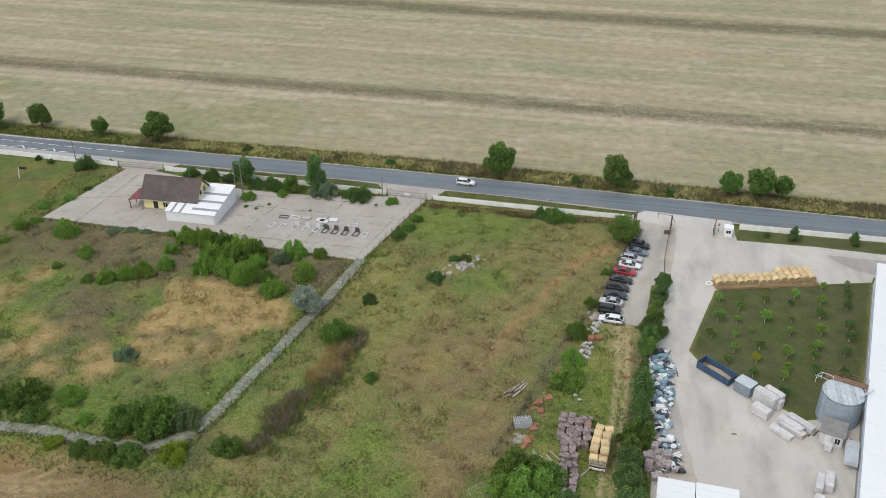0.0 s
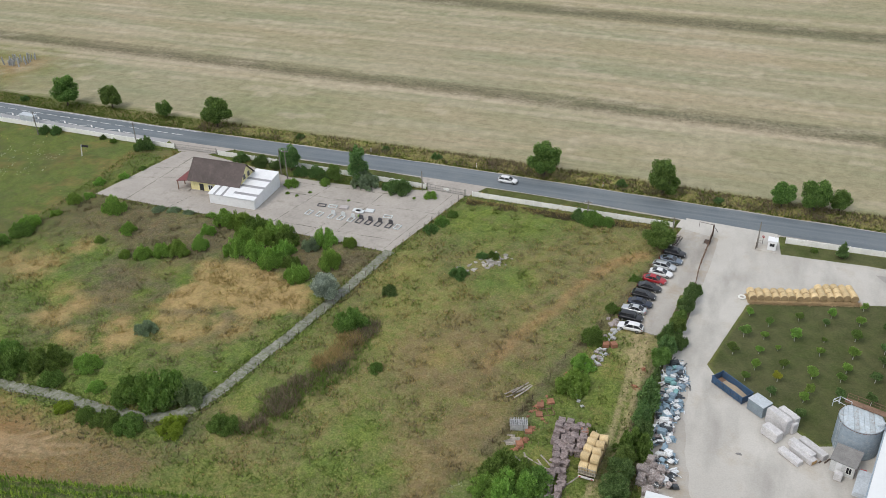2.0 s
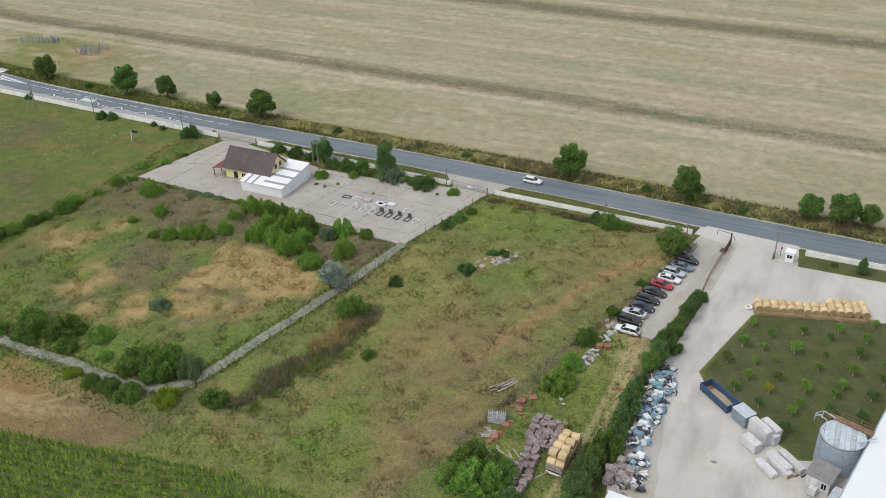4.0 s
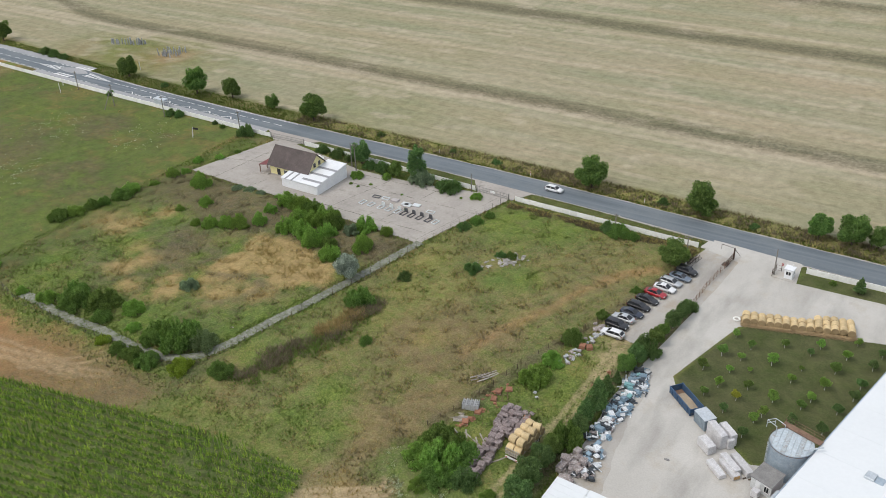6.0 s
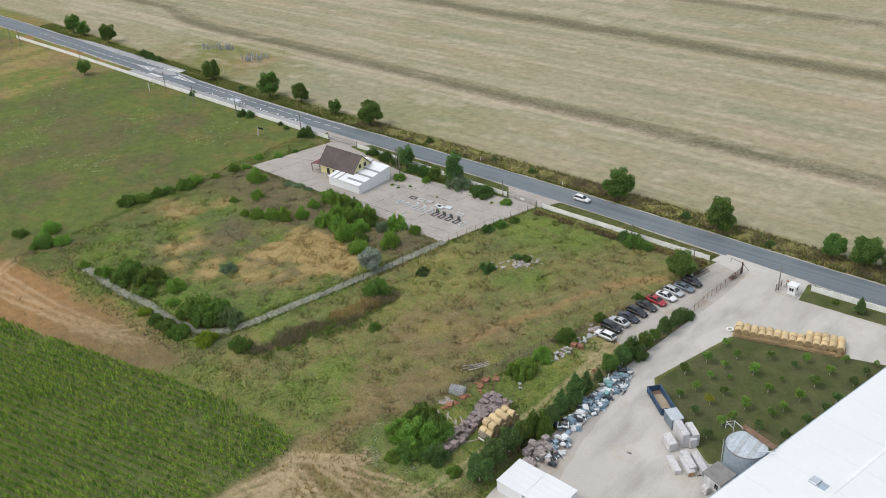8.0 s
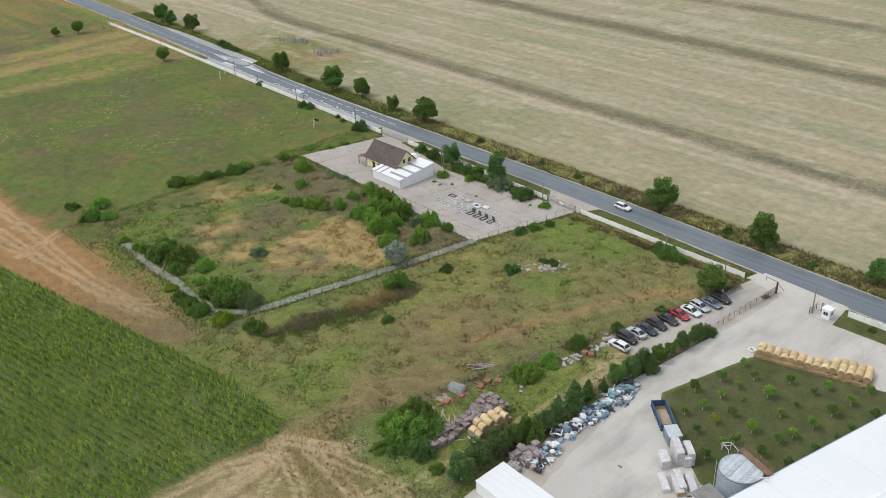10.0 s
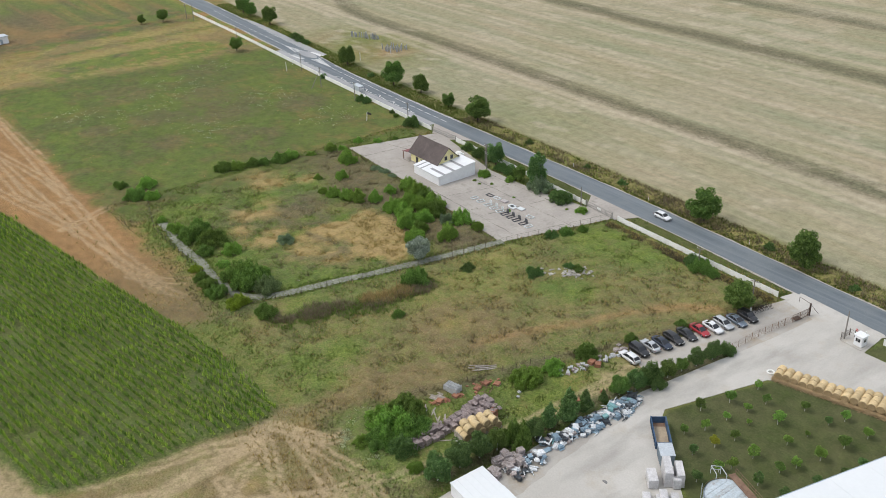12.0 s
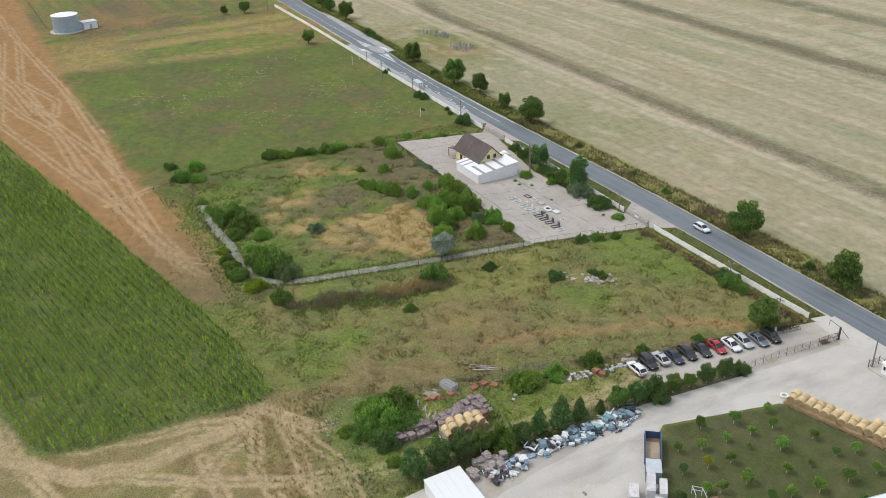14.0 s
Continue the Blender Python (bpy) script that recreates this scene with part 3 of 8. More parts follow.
def ground_material():
    m, nt, b = nodes_of("ground_cover")
    clod = grain(nt, 1.6, 6.0, 0.7)
    fine = grain(nt, 3.2, 7.0, 0.78)
    rows_along = grain(nt, 0.8, 7.0, 0.82, stretch=(0.06, 1.3, 1), turn=radians(2.0), lo=0.34, hi=0.66)
    patch = grain(nt, 0.075, 6.0, 0.66, stretch=(0.10, 1, 1), turn=radians(2.4), lo=0.36, hi=0.64)
    looks = {
        "dry": mixed(nt, clod, (0.45, 0.318, 0.15), (0.26, 0.19, 0.088)),
        "lush": mixed(nt, grain(nt, 2.6, 3.0, 0.6, lo=0.68, hi=0.78), mixed(nt, grain(nt, 0.3, 5.0, 0.7, lo=0.56, hi=0.74), mixed(nt, grain(nt, 0.11, 6.0, 0.72, lo=0.40, hi=0.60), mixed(nt, clod, (0.076, 0.124, 0.028), (0.130, 0.182, 0.050)), mixed(nt, clod, (0.094, 0.140, 0.026), (0.168, 0.212, 0.048))), (0.150, 0.144, 0.062)), (0.25, 0.28, 0.16)),
        "bare": mixed(nt, grain(nt, 0.12, 5.0), (0.318, 0.176, 0.080), (0.262, 0.150, 0.073)),
        "dark": mixed(nt, fine, (0.060, 0.055, 0.034), (0.152, 0.132, 0.094)),
        "stub": mixed(nt, rows_along, mixed(nt, patch, (0.372, 0.310, 0.207), (0.288, 0.280, 0.182)), mixed(nt, patch, (0.292, 0.249, 0.166), (0.228, 0.227, 0.145))),
        "lawn": mixed(nt, grain(nt, 0.18, 6.0, 0.7), mixed(nt, clod, (0.053, 0.070, 0.024), (0.074, 0.091, 0.034)), (0.095, 0.098, 0.046)),
        "chaff": mixed(nt, fine, (0.47, 0.405, 0.305), (0.395, 0.34, 0.25)),
        "pale": mixed(nt, fine, (0.50, 0.392, 0.245), (0.395, 0.305, 0.190)),
    }
    weights, calmed = {}, []
    for aname, keys in (("cover_a", ("dry", "lush", "bare")), ("cover_b", ("dark", "stub", "pale")), ("cover_c", ("lawn", "chaff"))):
        at = nt.nodes.new("ShaderNodeAttribute")
        at.attribute_name = aname
        sep = nt.nodes.new("ShaderNodeSeparateColor")
        nt.links.new(at.outputs["Color"], sep.inputs[0])
        for i, k in enumerate(keys):
            jit = nt.nodes.new("ShaderNodeMath")
            jit.operation = "MULTIPLY"
            nt.links.new(sep.outputs[i], jit.inputs[0])
            r = nt.nodes.new("ShaderNodeMapRange")
            r.inputs[3].default_value, r.inputs[4].default_value = 0.25, 1.75
            nt.links.new(grain(nt, 0.8 + 0.25 * i, 6.0, 0.7), r.inputs[0])
            nt.links.new(r.outputs[0], jit.inputs[1])
            weights[k] = jit.outputs[0]
            if k in ("stub", "lawn"):
                calmed.append(sep.outputs[i])
    col, acc = None, None
    for k, look_col in looks.items():
        if col is None:
            col, acc = look_col, weights[k]
            continue
        s = nt.nodes.new("ShaderNodeMath")
        s.operation = "ADD"
        nt.links.new(acc, s.inputs[0])
        nt.links.new(weights[k], s.inputs[1])
        d = nt.nodes.new("ShaderNodeMath")
        d.operation = "DIVIDE"
        nt.links.new(weights[k], d.inputs[0])
        nt.links.new(s.outputs[0], d.inputs[1])
        col, acc = mixed(nt, d.outputs[0], col, look_col), s.outputs[0]
    calm = nt.nodes.new("ShaderNodeMath")
    calm.operation = "MULTIPLY_ADD"
    both = nt.nodes.new("ShaderNodeMath")
    both.operation = "ADD"
    nt.links.new(calmed[0], both.inputs[0])
    nt.links.new(calmed[1], both.inputs[1])
    nt.links.new(both.outputs[0], calm.inputs[0])
    calm.inputs[1].default_value, calm.inputs[2].default_value = -2.0, 0.85
    col = mixed(nt, calm.outputs[0], col, mixed(nt, fine, (0.56, 0.56, 0.56), (1.44, 1.44, 1.44)), "MULTIPLY")
    col = mixed(nt, 0.5, col, mixed(nt, grain(nt, 0.35, 6.0, 0.75), (0.66, 0.66, 0.66), (1.34, 1.34, 1.34)), "MULTIPLY")
    nt.links.new(col, b.inputs["Base Color"])
    b.inputs["Roughness"].default_value = 1.0
    b.inputs["Specular IOR Level"].default_value = 0.05
    relief(nt, b, fine, 0.45, 0.08)
    return m


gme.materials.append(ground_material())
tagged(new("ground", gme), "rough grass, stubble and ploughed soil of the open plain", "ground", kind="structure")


def sheet(name, poly, z, material, label, category, wave=0.0, under=0.12):
    """A flat slab with that outline, its edge slightly uneven."""
    pts = []
    for (ax, ay), (bx, by) in zip(poly, poly[1:] + poly[:1]):
        n = max(1, int(math.hypot(bx - ax, by - ay) / 1.2))
        for k in range(n):
            pts.append((ax + (bx - ax) * k / n, ay + (by - ay) * k / n))
    if wave:
        pa = np.array(pts)
        pa = pa + wave * (np.stack([fbm(pa[:, 0], pa[:, 1], 2.5, 41), fbm(pa[:, 0], pa[:, 1], 2.5, 51)], 1) - 0.5) * np.where(pa[:, 1:] < -34, 8, 2) * (name == 'parking_floor') + (name != 'parking_floor') * wave * 2 * (fbm(pa[:, 0], pa[:, 1], 2.5, 61)[:, None] - 0.5)
        pts = pa.tolist()
    bm = bmesh.new()
    f = bm.faces.new([bm.verts.new((x, y, z)) for x, y in pts])
    if f.normal.z < 0 or sum(a[0] * b[1] - b[0] * a[1] for a, b in zip(pts, pts[1:] + pts[:1])) < 0:
        f.normal_flip()
    r = bmesh.ops.extrude_face_region(bm, geom=[f])
    for v in [g for g in r["geom"] if isinstance(g, bmesh.types.BMVert)]:
        v.co.z = z - under
    bmesh.ops.recalc_face_normals(bm, faces=bm.faces)
    bmesh.ops.triangulate(bm, faces=bm.faces)
    return tagged(part(name, bm, material), label, category, kind="structure")


def ribbon(name, xs, lo, hi, z, material, label, category):
    """A long strip between two curves over x."""
    v, f = [], []
    for i, x in enumerate(xs):
        v += [(x, float(lo(x)), z), (x, float(hi(x)), z)]
        if i:
            f.append((2 * i - 2, 2 * i, 2 * i + 1, 2 * i - 1))
    return tagged(part(name, mesh_of(name, v, f), material), label, category, kind="structure")


A1 = np.array
road_xs = list(np.arange(-690, 480, 6.0))
ribbon("road", road_xs, lambda x: road_near(A1(x)), lambda x: road_far(A1(x)), 0.03, ASPHALT, "two-lane grey asphalt country road", "road")
ribbon("road_edge_north", road_xs, lambda x: road_far(A1(x)) - 0.05, lambda x: road_far(A1(x)) + 0.4 + 0.2 * math.sin(x * 0.7), 0.012, PARKING_GROUND, "dusty gravel edge of the road", "road edge")
ribbon("road_edge_south", road_xs, lambda x: road_near(A1(x)) - 0.45 - 0.2 * math.sin(x * 0.9), lambda x: road_near(A1(x)) + 0.05, 0.012, PARKING_GROUND, "dusty gravel edge of the road", "road edge")
ribbon("lay_by_north", list(np.arange(-306, -223.4, 2.5)) + [-223.6], lambda x: road_far(A1(x)) - 0.1, lambda x: float(road_far(A1(x))) + (spline(A1(x), [(-306, 24.9), (-262, 23.9), (-238, 22.5), (-224, 21.6)]) - float(road_far(A1(x)))) * min(1, max(0, (x + 309) / 14)), 0.024, PALE_ASPHALT, "pale concrete strip widening the road at a crossing", "pavement")
ribbon("lay_by_south", list(np.arange(-243, -128, 2.5)), lambda x: wall_line(A1(x)) + 0.9, lambda x: road_near(A1(x)) + 0.1, 0.02, PALE_ASPHALT, "paved bus stop strip beside the road", "pavement")
sheet("yard_floor_west", OLD_YARD, 0.03, OLD_CONCRETE, "old cracked concrete yard with weeds in its joints", "pavement", 0.15)
sheet("parking_floor", PARKING, 0.028, PARKING_GROUND, "worn pale concrete parking strip", "pavement", 0.3)
sheet("yard_floor_east", BIG_YARD, 0.034, CONCRETE, "large pale concrete yard with dust and stains", "pavement", 0.12)
for nm, poly in APRONS.items():
    sheet(nm, poly, 0.022, CONCRETE if nm.endswith("c") else OLD_CONCRETE, "concrete apron joining a gate to the road", "pavement", 0.1)

# trampled dirt where the scrap lies, and a damp worn ramp by the hall
sheet("scrap_dirt", [(3.8, -46.5), (7.4, -47), (8.4, -52), (8.2, -58), (9.2, -64), (9.0, -68), (10.6, -72), (11.2, -78.5), (5.0, -79), (4.2, -68), (3.6, -58)], 0.039, PARKING_GROUND, "brown dirt trodden over the yard's edge", "dirt", 0.7, 0.02)
RAMP = yard_material("damp_concrete", (0.40, 0.385, 0.355), (0.33, 0.315, 0.29), (0.27, 0.255, 0.23), 0.6)
sheet("ramp_floor", [(39.5, -7.2), (60, -7.6), (60, -9), (48.6, -13.6), (44.5, -12.2), (41, -9.4)], 0.038, RAMP, "damp worn concrete ramp", "pavement", 0.25, 0.02)


# ---- plants ----
GREEN_LEAF = leafy("walnut_leaves", (0.082, 0.140, 0.034), (0.150, 0.240, 0.060), (0.240, 0.350, 0.100))
ROADSIDE_LEAF = leafy("roadside_leaves", (0.068, 0.128, 0.032), (0.126, 0.214, 0.053), (0.208, 0.315, 0.088))
DARK_LEAF = leafy("dark_leaves", (0.070, 0.126, 0.042), (0.124, 0.205, 0.070), (0.200, 0.300, 0.110))
FRESH_LEAF = leafy("fresh_leaves", (0.125, 0.215, 0.046), (0.22, 0.355, 0.078), (0.33, 0.475, 0.125))
YELLOW_LEAF = leafy("yellow_green_leaves", (0.240, 0.280, 0.035), (0.360, 0.400, 0.055), (0.480, 0.500, 0.085))
SILVER_LEAF = leafy("silver_leaves", (0.170, 0.205, 0.180), (0.290, 0.335, 0.300), (0.46, 0.51, 0.465))
BLUE_LEAF = leafy("blue_green_leaves", (0.145, 0.200, 0.130), (0.220, 0.285, 0.190), (0.320, 0.385, 0.265))
SAGE_LEAF = leafy("sage_leaves", (0.110, 0.160, 0.070), (0.180, 0.240, 0.110), (0.270, 0.335, 0.170))
LIME_LEAF = leafy("lime_leaves", (0.170, 0.270, 0.030), (0.270, 0.390, 0.050), (0.380, 0.500, 0.090))
BARK = surface("bark", (0.12, 0.09, 0.065), (0.08, 0.06, 0.045), 2.0, 14.0, 0.95, bump=0.6)
LIMED = surface("limed_trunk", (0.66, 0.65, 0.61), (0.52, 0.50, 0.46), 3.0, 12.0, 0.9)


def leaf_mesh(name, blobs, n, size, seed, lift=0.0, shoot=0.0):
    """Many small leaves round a set of blobs (x, y, z, rx, ry, rz)."""
    rg = np.random.default_rng(seed)
    vol = np.array([b[3] * b[4] * b[5] for b in blobs]) ** 0.67
    pick = rg.choice(len(blobs), n, p=vol / vol.sum())
    B = np.array(blobs)[pick]
    d = rg.normal(size=(n, 3))
    d /= np.linalg.norm(d, axis=1)[:, None]
    r = 0.5 + 0.62 * rg.random(n) ** 0.55
    c = B[:, :3] + d * B[:, 3:] * r[:, None]
    c[:, 2] = np.maximum(c[:, 2], 0.05)
    nrm = d + rg.normal(size=(n, 3)) * 0.7 + np.array([0, 0, lift])
    nrm /= np.linalg.norm(nrm, axis=1)[:, None]
    a = np.cross(nrm, rg.normal(size=(n, 3)))
    a /= np.linalg.norm(a, axis=1)[:, None]
    if shoot:
        a = a * (1 - shoot) + shoot * (d * 0.8 + np.array([0, 0, 0.9]) + rg.normal(size=(n, 3)) * 0.3)
        a /= np.linalg.norm(a, axis=1)[:, None]
        nrm = np.cross(a, rg.normal(size=(n, 3)))
        nrm /= np.linalg.norm(nrm, axis=1)[:, None]
    b = np.cross(nrm, a) * (1 - 0.45 * shoot)
    s = size * (0.6 + 0.8 * rg.random(n))[:, None]
    fold = nrm * s * 0.35
    v = np.stack([c - a * s, c - b * s * 0.6 + fold, c + a * s, c + b * s * 0.6 + fold], 1).reshape(-1, 3)
    q = np.arange(4 * n).reshape(n, 4)
    return mesh_of(name, v, np.concatenate([q[:, [0, 1, 2]], q[:, [0, 2, 3]]]))


def trunk_mesh(name, h, r, limbs, seed, spread):
    rg = random.Random(seed)
    bm = bmesh.new()
    lean = Vector((rg.uniform(-0.08, 0.08) * h, rg.uniform(-0.08, 0.08) * h, 0))
    tube(bm, (0, 0, -0.15), lean * 0.5 + Vector((0, 0, h * 0.55)), r, r * 0.75, 7)
    tube(bm, lean * 0.5 + Vector((0, 0, h * 0.53)), lean + Vector((0, 0, h)), r * 0.76, r * 0.4, 7)
    for k in range(limbs):
        a = k * 6.283 / limbs + rg.uniform(-0.4, 0.4)
        p = lean * 0.6 + Vector((0, 0, h * rg.uniform(0.5, 0.85)))
        q = p + Vector((math.cos(a) * spread, math.sin(a) * spread, h * rg.uniform(0.25, 0.5)))
        tube(bm, p, q, r * 0.45, r * 0.15, 5)
    me = bpy.data.meshes.new(name)
    bm.to_mesh(me)
    bm.free()
    return me


def blobs_round(w, h, base, n, seed):
    """A crown of many lobes, ragged at its outline."""
    rg = random.Random(seed)
    out = [(0, 0, base + h * 0.46, w * 0.30, w * 0.30, h * 0.36)]
    for k in range(int(n * 1.7)):
        a, e = rg.uniform(0, 6.283), rg.uniform(-0.7, 1.15)
        rr = w * rg.uniform(0.24, 0.42) * math.cos(e * 0.9)
        s = rg.uniform(0.075, 0.17)
        out.append((math.cos(a) * rr, math.sin(a) * rr, base + h * 0.48 + h * rg.uniform(0.30, 0.43) * e, w * s, w * s, h * s * 1.15))
    return out


def blobs_cone(w, h, base, n, seed):
    rg = random.Random(seed)
    out = []
    for k in range(n):
        t = k / (n - 1)
        rr = w * 0.5 * (1 - t) ** 0.7 * (0.75 if t < 0.08 else 1)
        a = rg.uniform(0, 6.283)
        out.append((math.cos(a) * rr * 0.35, math.sin(a) * rr * 0.35, base + h * (0.08 + 0.86 * t), rr * 0.75 + 0.12, rr * 0.75 + 0.12, h / n * 1.3))
    return out


def blobs_bush(w, h, n, seed):
    """Upright plumes of unequal height over a low loose base."""
    rg = random.Random(seed)
    out = [(0, 0, h * 0.26, w * 0.30, w * 0.30, h * 0.26)]
    for k in range(n):
        a, rr = rg.uniform(0, 6.283), w * 0.46 * math.sqrt(rg.random())
        top = h * (1.02 - 0.75 * (rr / w / 0.5) ** 2) * rg.uniform(0.62, 1.12)
        s = rg.uniform(0.06, 0.12)
        out.append((math.cos(a) * rr, math.sin(a) * rr, top * 0.55, w * s, w * s, top * 0.46))
    return out


# kinds of plant: crown meshes of unit scale, and trunks
KINDS = {
    "round": [(leaf_mesh("crown", blobs_round(5.6, 5.0, 0.7, 22, 10 + i), 7800, 0.165, 100 + i), trunk_mesh("trunk", 2.6, 0.2, 5, 20 + i, 1.3)) for i in range(4)],
    "cone": [(leaf_mesh("crown", blobs_cone(3.6, 5.2, 0.5, 12, 30 + i), 3000, 0.18, 130 + i, lift=0.4, shoot=0.3), trunk_mesh("trunk", 2.6, 0.13, 3, 40 + i, 0.6)) for i in range(3)],
    "poplar": [(leaf_mesh("crown", blobs_round(4.9, 6.8, 0.5, 18, 52 + i), 5200, 0.18, 150 + i), trunk_mesh("trunk", 4.5, 0.16, 4, 55 + i, 0.8)) for i in range(2)],
    "orchard": [(leaf_mesh("crown", blobs_round(2.5, 1.8, 1.0, 14, 60 + i), 1000, 0.14, 160 + i, shoot=0.4), trunk_mesh("trunk", 1.35, 0.07, 4, 70 + i, 0.5)) for i in range(4)],
    "bush": [(leaf_mesh("foliage", blobs_bush(4.6, 2.6, 36, 80 + i), 5200, 0.150, 180 + i, lift=0.5, shoot=0.5), None) for i in range(5)],
    "reed": [(leaf_mesh("foliage", [(x * 1.5, y * 1.5, 0.7 + 0.5 * s, 0.45, 0.45, 0.9 + 0.4 * s) for x, y, s in np.random.default_rng(90 + i).uniform(-1, 1, (14, 3)).tolist()], 2200, 0.20, 190 + i, shoot=0.8), None) for i in range(2)],
}
COLOURED = {}


def coloured(me, material):
    """The same mesh with another material."""
    key = (me.name, material.name)
    if key not in COLOURED:
        c = me.copy()
        c.materials.clear()
        c.materials.append(material)
        COLOURED[key] = c
    return COLOURED[key]


count = {"n": 0}


def plant(kind, x, y, size, leaf, name, label, category, group="", tall=1.0, trunk=BARK, pick=None):
    """A tree or bush at (x, y), its kind's mesh scaled."""
    count["n"] += 1
    size *= {"bush": 1.2, "orchard": 0.72}.get(kind, 1.0)
    rg = random.Random(1000 + count["n"])
    k = KINDS[kind]
    crown, stem = k[(count["n"] if pick is None else pick) % len(k)]
    t = thing(name, label, category, group, Matrix.LocRotScale((x, y, 0), Euler((0, 0, rg.uniform(0, 6.28))), (size, size * rg.uniform(0.9, 1.1), size * tall)))
    if stem:
        part("trunk", coloured(stem, trunk), None, t, "lime-washed white trunk" if trunk is LIMED else "")
    part("crown" if stem else "foliage", coloured(crown, leaf), None, t)
    return t


# trees along the far side of the road
for x, y, s in [(a, b, c * 1.16) for a, b, c in [(-172, 19.4, 1.25), (-158.8, 22.0, 0.95), (-140, 20.0, 0.72), (-122.6, 18.4, 1.22), (-32.4, 16.2, 1.18), (-4.4, 14.6, 1.22), (21.3, 16.2, 0.86), (28.2, 16.4, 1.06), (33.4, 17.6, 0.72), (-205.5, 20.6, 1.05), (-285, 27.4, 1.2), (-314, 28.0, 1.2), (-306, 28.0, 0.9)]]:
    plant("round", x, y, s, ROADSIDE_LEAF, "roadside_tree", "round-crowned dark green roadside tree in rough verge grass", "tree", "trees along the road")
for x, y, s in [(-256, 24.5, 0.9), (-250, 24, 0.8), (-244, 23.5, 0.7), (-98, 18.4, 0.45), (-74, 18.2, 0.4), (-60, 17.4, 0.5), (-14, 16.2, 0.5), (8, 14.2, 0.45), (-187, 19.2, 0.5)]:
    plant("bush", x, y, s, DARK_LEAF, "verge_bush", "small dark green bush in the dry verge", "bush", "bushes of the verge")
# trees and bushes inside the old yard's road side
plant("round", -91.6, 0.6, 0.98, DARK_LEAF, "yard_tree", "dark green tree behind the white wall", "tree", tall=1.15)
plant("round", -79.2, -1.4, 0.72, GREEN_LEAF, "yard_tree", "mid-green tree at the edge of the old yard", "tree")
plant("poplar", -73.4, -0.2, 1.12, DARK_LEAF, "yard_tree", "tall narrow green tree at the edge of the old yard", "tree", tall=1.1)
plant("bush", -71.2, -1.4, 1.15, BLUE_LEAF, "yard_shrub", "blue-grey spreading shrub under a tall tree", "bush", tall=1.2)
plant("bush", -62.8, -1.8, 1.05, DARK_LEAF, "yard_shrub", "dark green hedge-like shrub before the white wall", "bush")
plant("bush", -65.6, -1.2, 0.6, DARK_LEAF, "yard_shrub", "low green shrub before the white wall", "bush")
plant("bush", -54.6, -2.4, 0.55, FRESH_LEAF, "yard_shrub", "small bright green shrub by the gate", "bush")
plant("bush", -80.6, -3.4, 0.5, FRESH_LEAF, "yard_shrub", "small bright green shrub on the old yard", "bush")
for x, y, s in [(-88.5, -0.2, 0.7), (-84.6, 0.2, 0.8), (-96, 1.2, 0.7), (-100.5, 1.6, 0.8), (-106, 2.0, 0.7), (-82, -1.2, 0.6)]:
    plant("bush", x, y, s, DARK_LEAF, "wall_bush", "green bush growing along the white wall", "bush", "bushes along the wall")
for x, y, s in [(-88.0, -6.6, 0.65), (-87.0, -10.4, 0.2), (-84.4, -10.8, 0.16), (-82.2, -8.4, 0.16)]:
    plant("bush", x, y, s, FRESH_LEAF, "yard_weed", "bright green weed bush sprouting from the old concrete", "bush", "weeds of the old yard")
for x, y, s, lf in [(-133.6, 1.0, 0.95, DARK_LEAF), (-148, 3.0, 0.32, DARK_LEAF), (-144, 2.0, 0.36, GREEN_LEAF), (-165.6, 1.8, 0.6, DARK_LEAF), (-162.2, 2.4, 0.55, DARK_LEAF), (-197, 5.4, 0.5, DARK_LEAF)]:
    plant("bush", x, y, s, lf, "roadside_bush", "dark bush beside the white roadside wall", "bush", "bushes along the wall", tall=1.25)
for x, y, s in [(-253.6, -3.0, 1.0), (-325, -7, 1.0), (-328, -16, 0.7)]:
    plant("round", x, y, s, GREEN_LEAF, "meadow_tree", "lone dark green tree in the meadow", "tree")

# bushes of the western plot
for x, y, s, lf in [(-120.5, -29.8, 0.95, FRESH_LEAF), (-93.2, -27.2, 0.95, FRESH_LEAF), (-89.4, -27.4, 1.0, FRESH_LEAF), (-85.6, -27.0, 0.9, GREEN_LEAF), (-80.4, -28.2, 1.0, FRESH_LEAF), (-76.6, -30.4, 1.0, GREEN_LEAF), (-81.4, -31.6, 0.95, FRESH_LEAF), (-85.8, -32.2, 0.9, FRESH_LEAF), (-85.1, -37.4, 1.0, FRESH_LEAF), (-80.4, -37.0, 0.95, FRESH_LEAF), (-76.1, -39.4, 0.95, FRESH_LEAF), (-75.2, -35.0, 0.9, FRESH_LEAF), (-71.0, -31.4, 0.7, BLUE_LEAF), (-68.4, -42.4, 0.9, FRESH_LEAF), (-71.6, -38.6, 0.75, GREEN_LEAF), (-64.0, -36.0, 0.95, FRESH_LEAF), (-69.0, -28.6, 0.95, FRESH_LEAF), (-63.8, -27.6, 0.55, FRESH_LEAF), (-99.7, -42.4, 0.75, FRESH_LEAF), (-96.4, -41.0, 0.8, FRESH_LEAF), (-93.4, -37.6, 0.7, FRESH_LEAF), (-95.0, -32.0, 0.6, FRESH_LEAF), (-103.0, -44.4, 0.7, FRESH_LEAF), (-106.4, -45.6, 0.5, FRESH_LEAF), (-111.8, -36.9, 0.65, FRESH_LEAF), (-115.3, -42.2, 0.4, FRESH_LEAF)]:
    plant("bush", x, y, s, lf, "plot_bush", "bright green leafy bush in the weedy plot", "bush", "bushes of the weedy plot", tall=1.32)
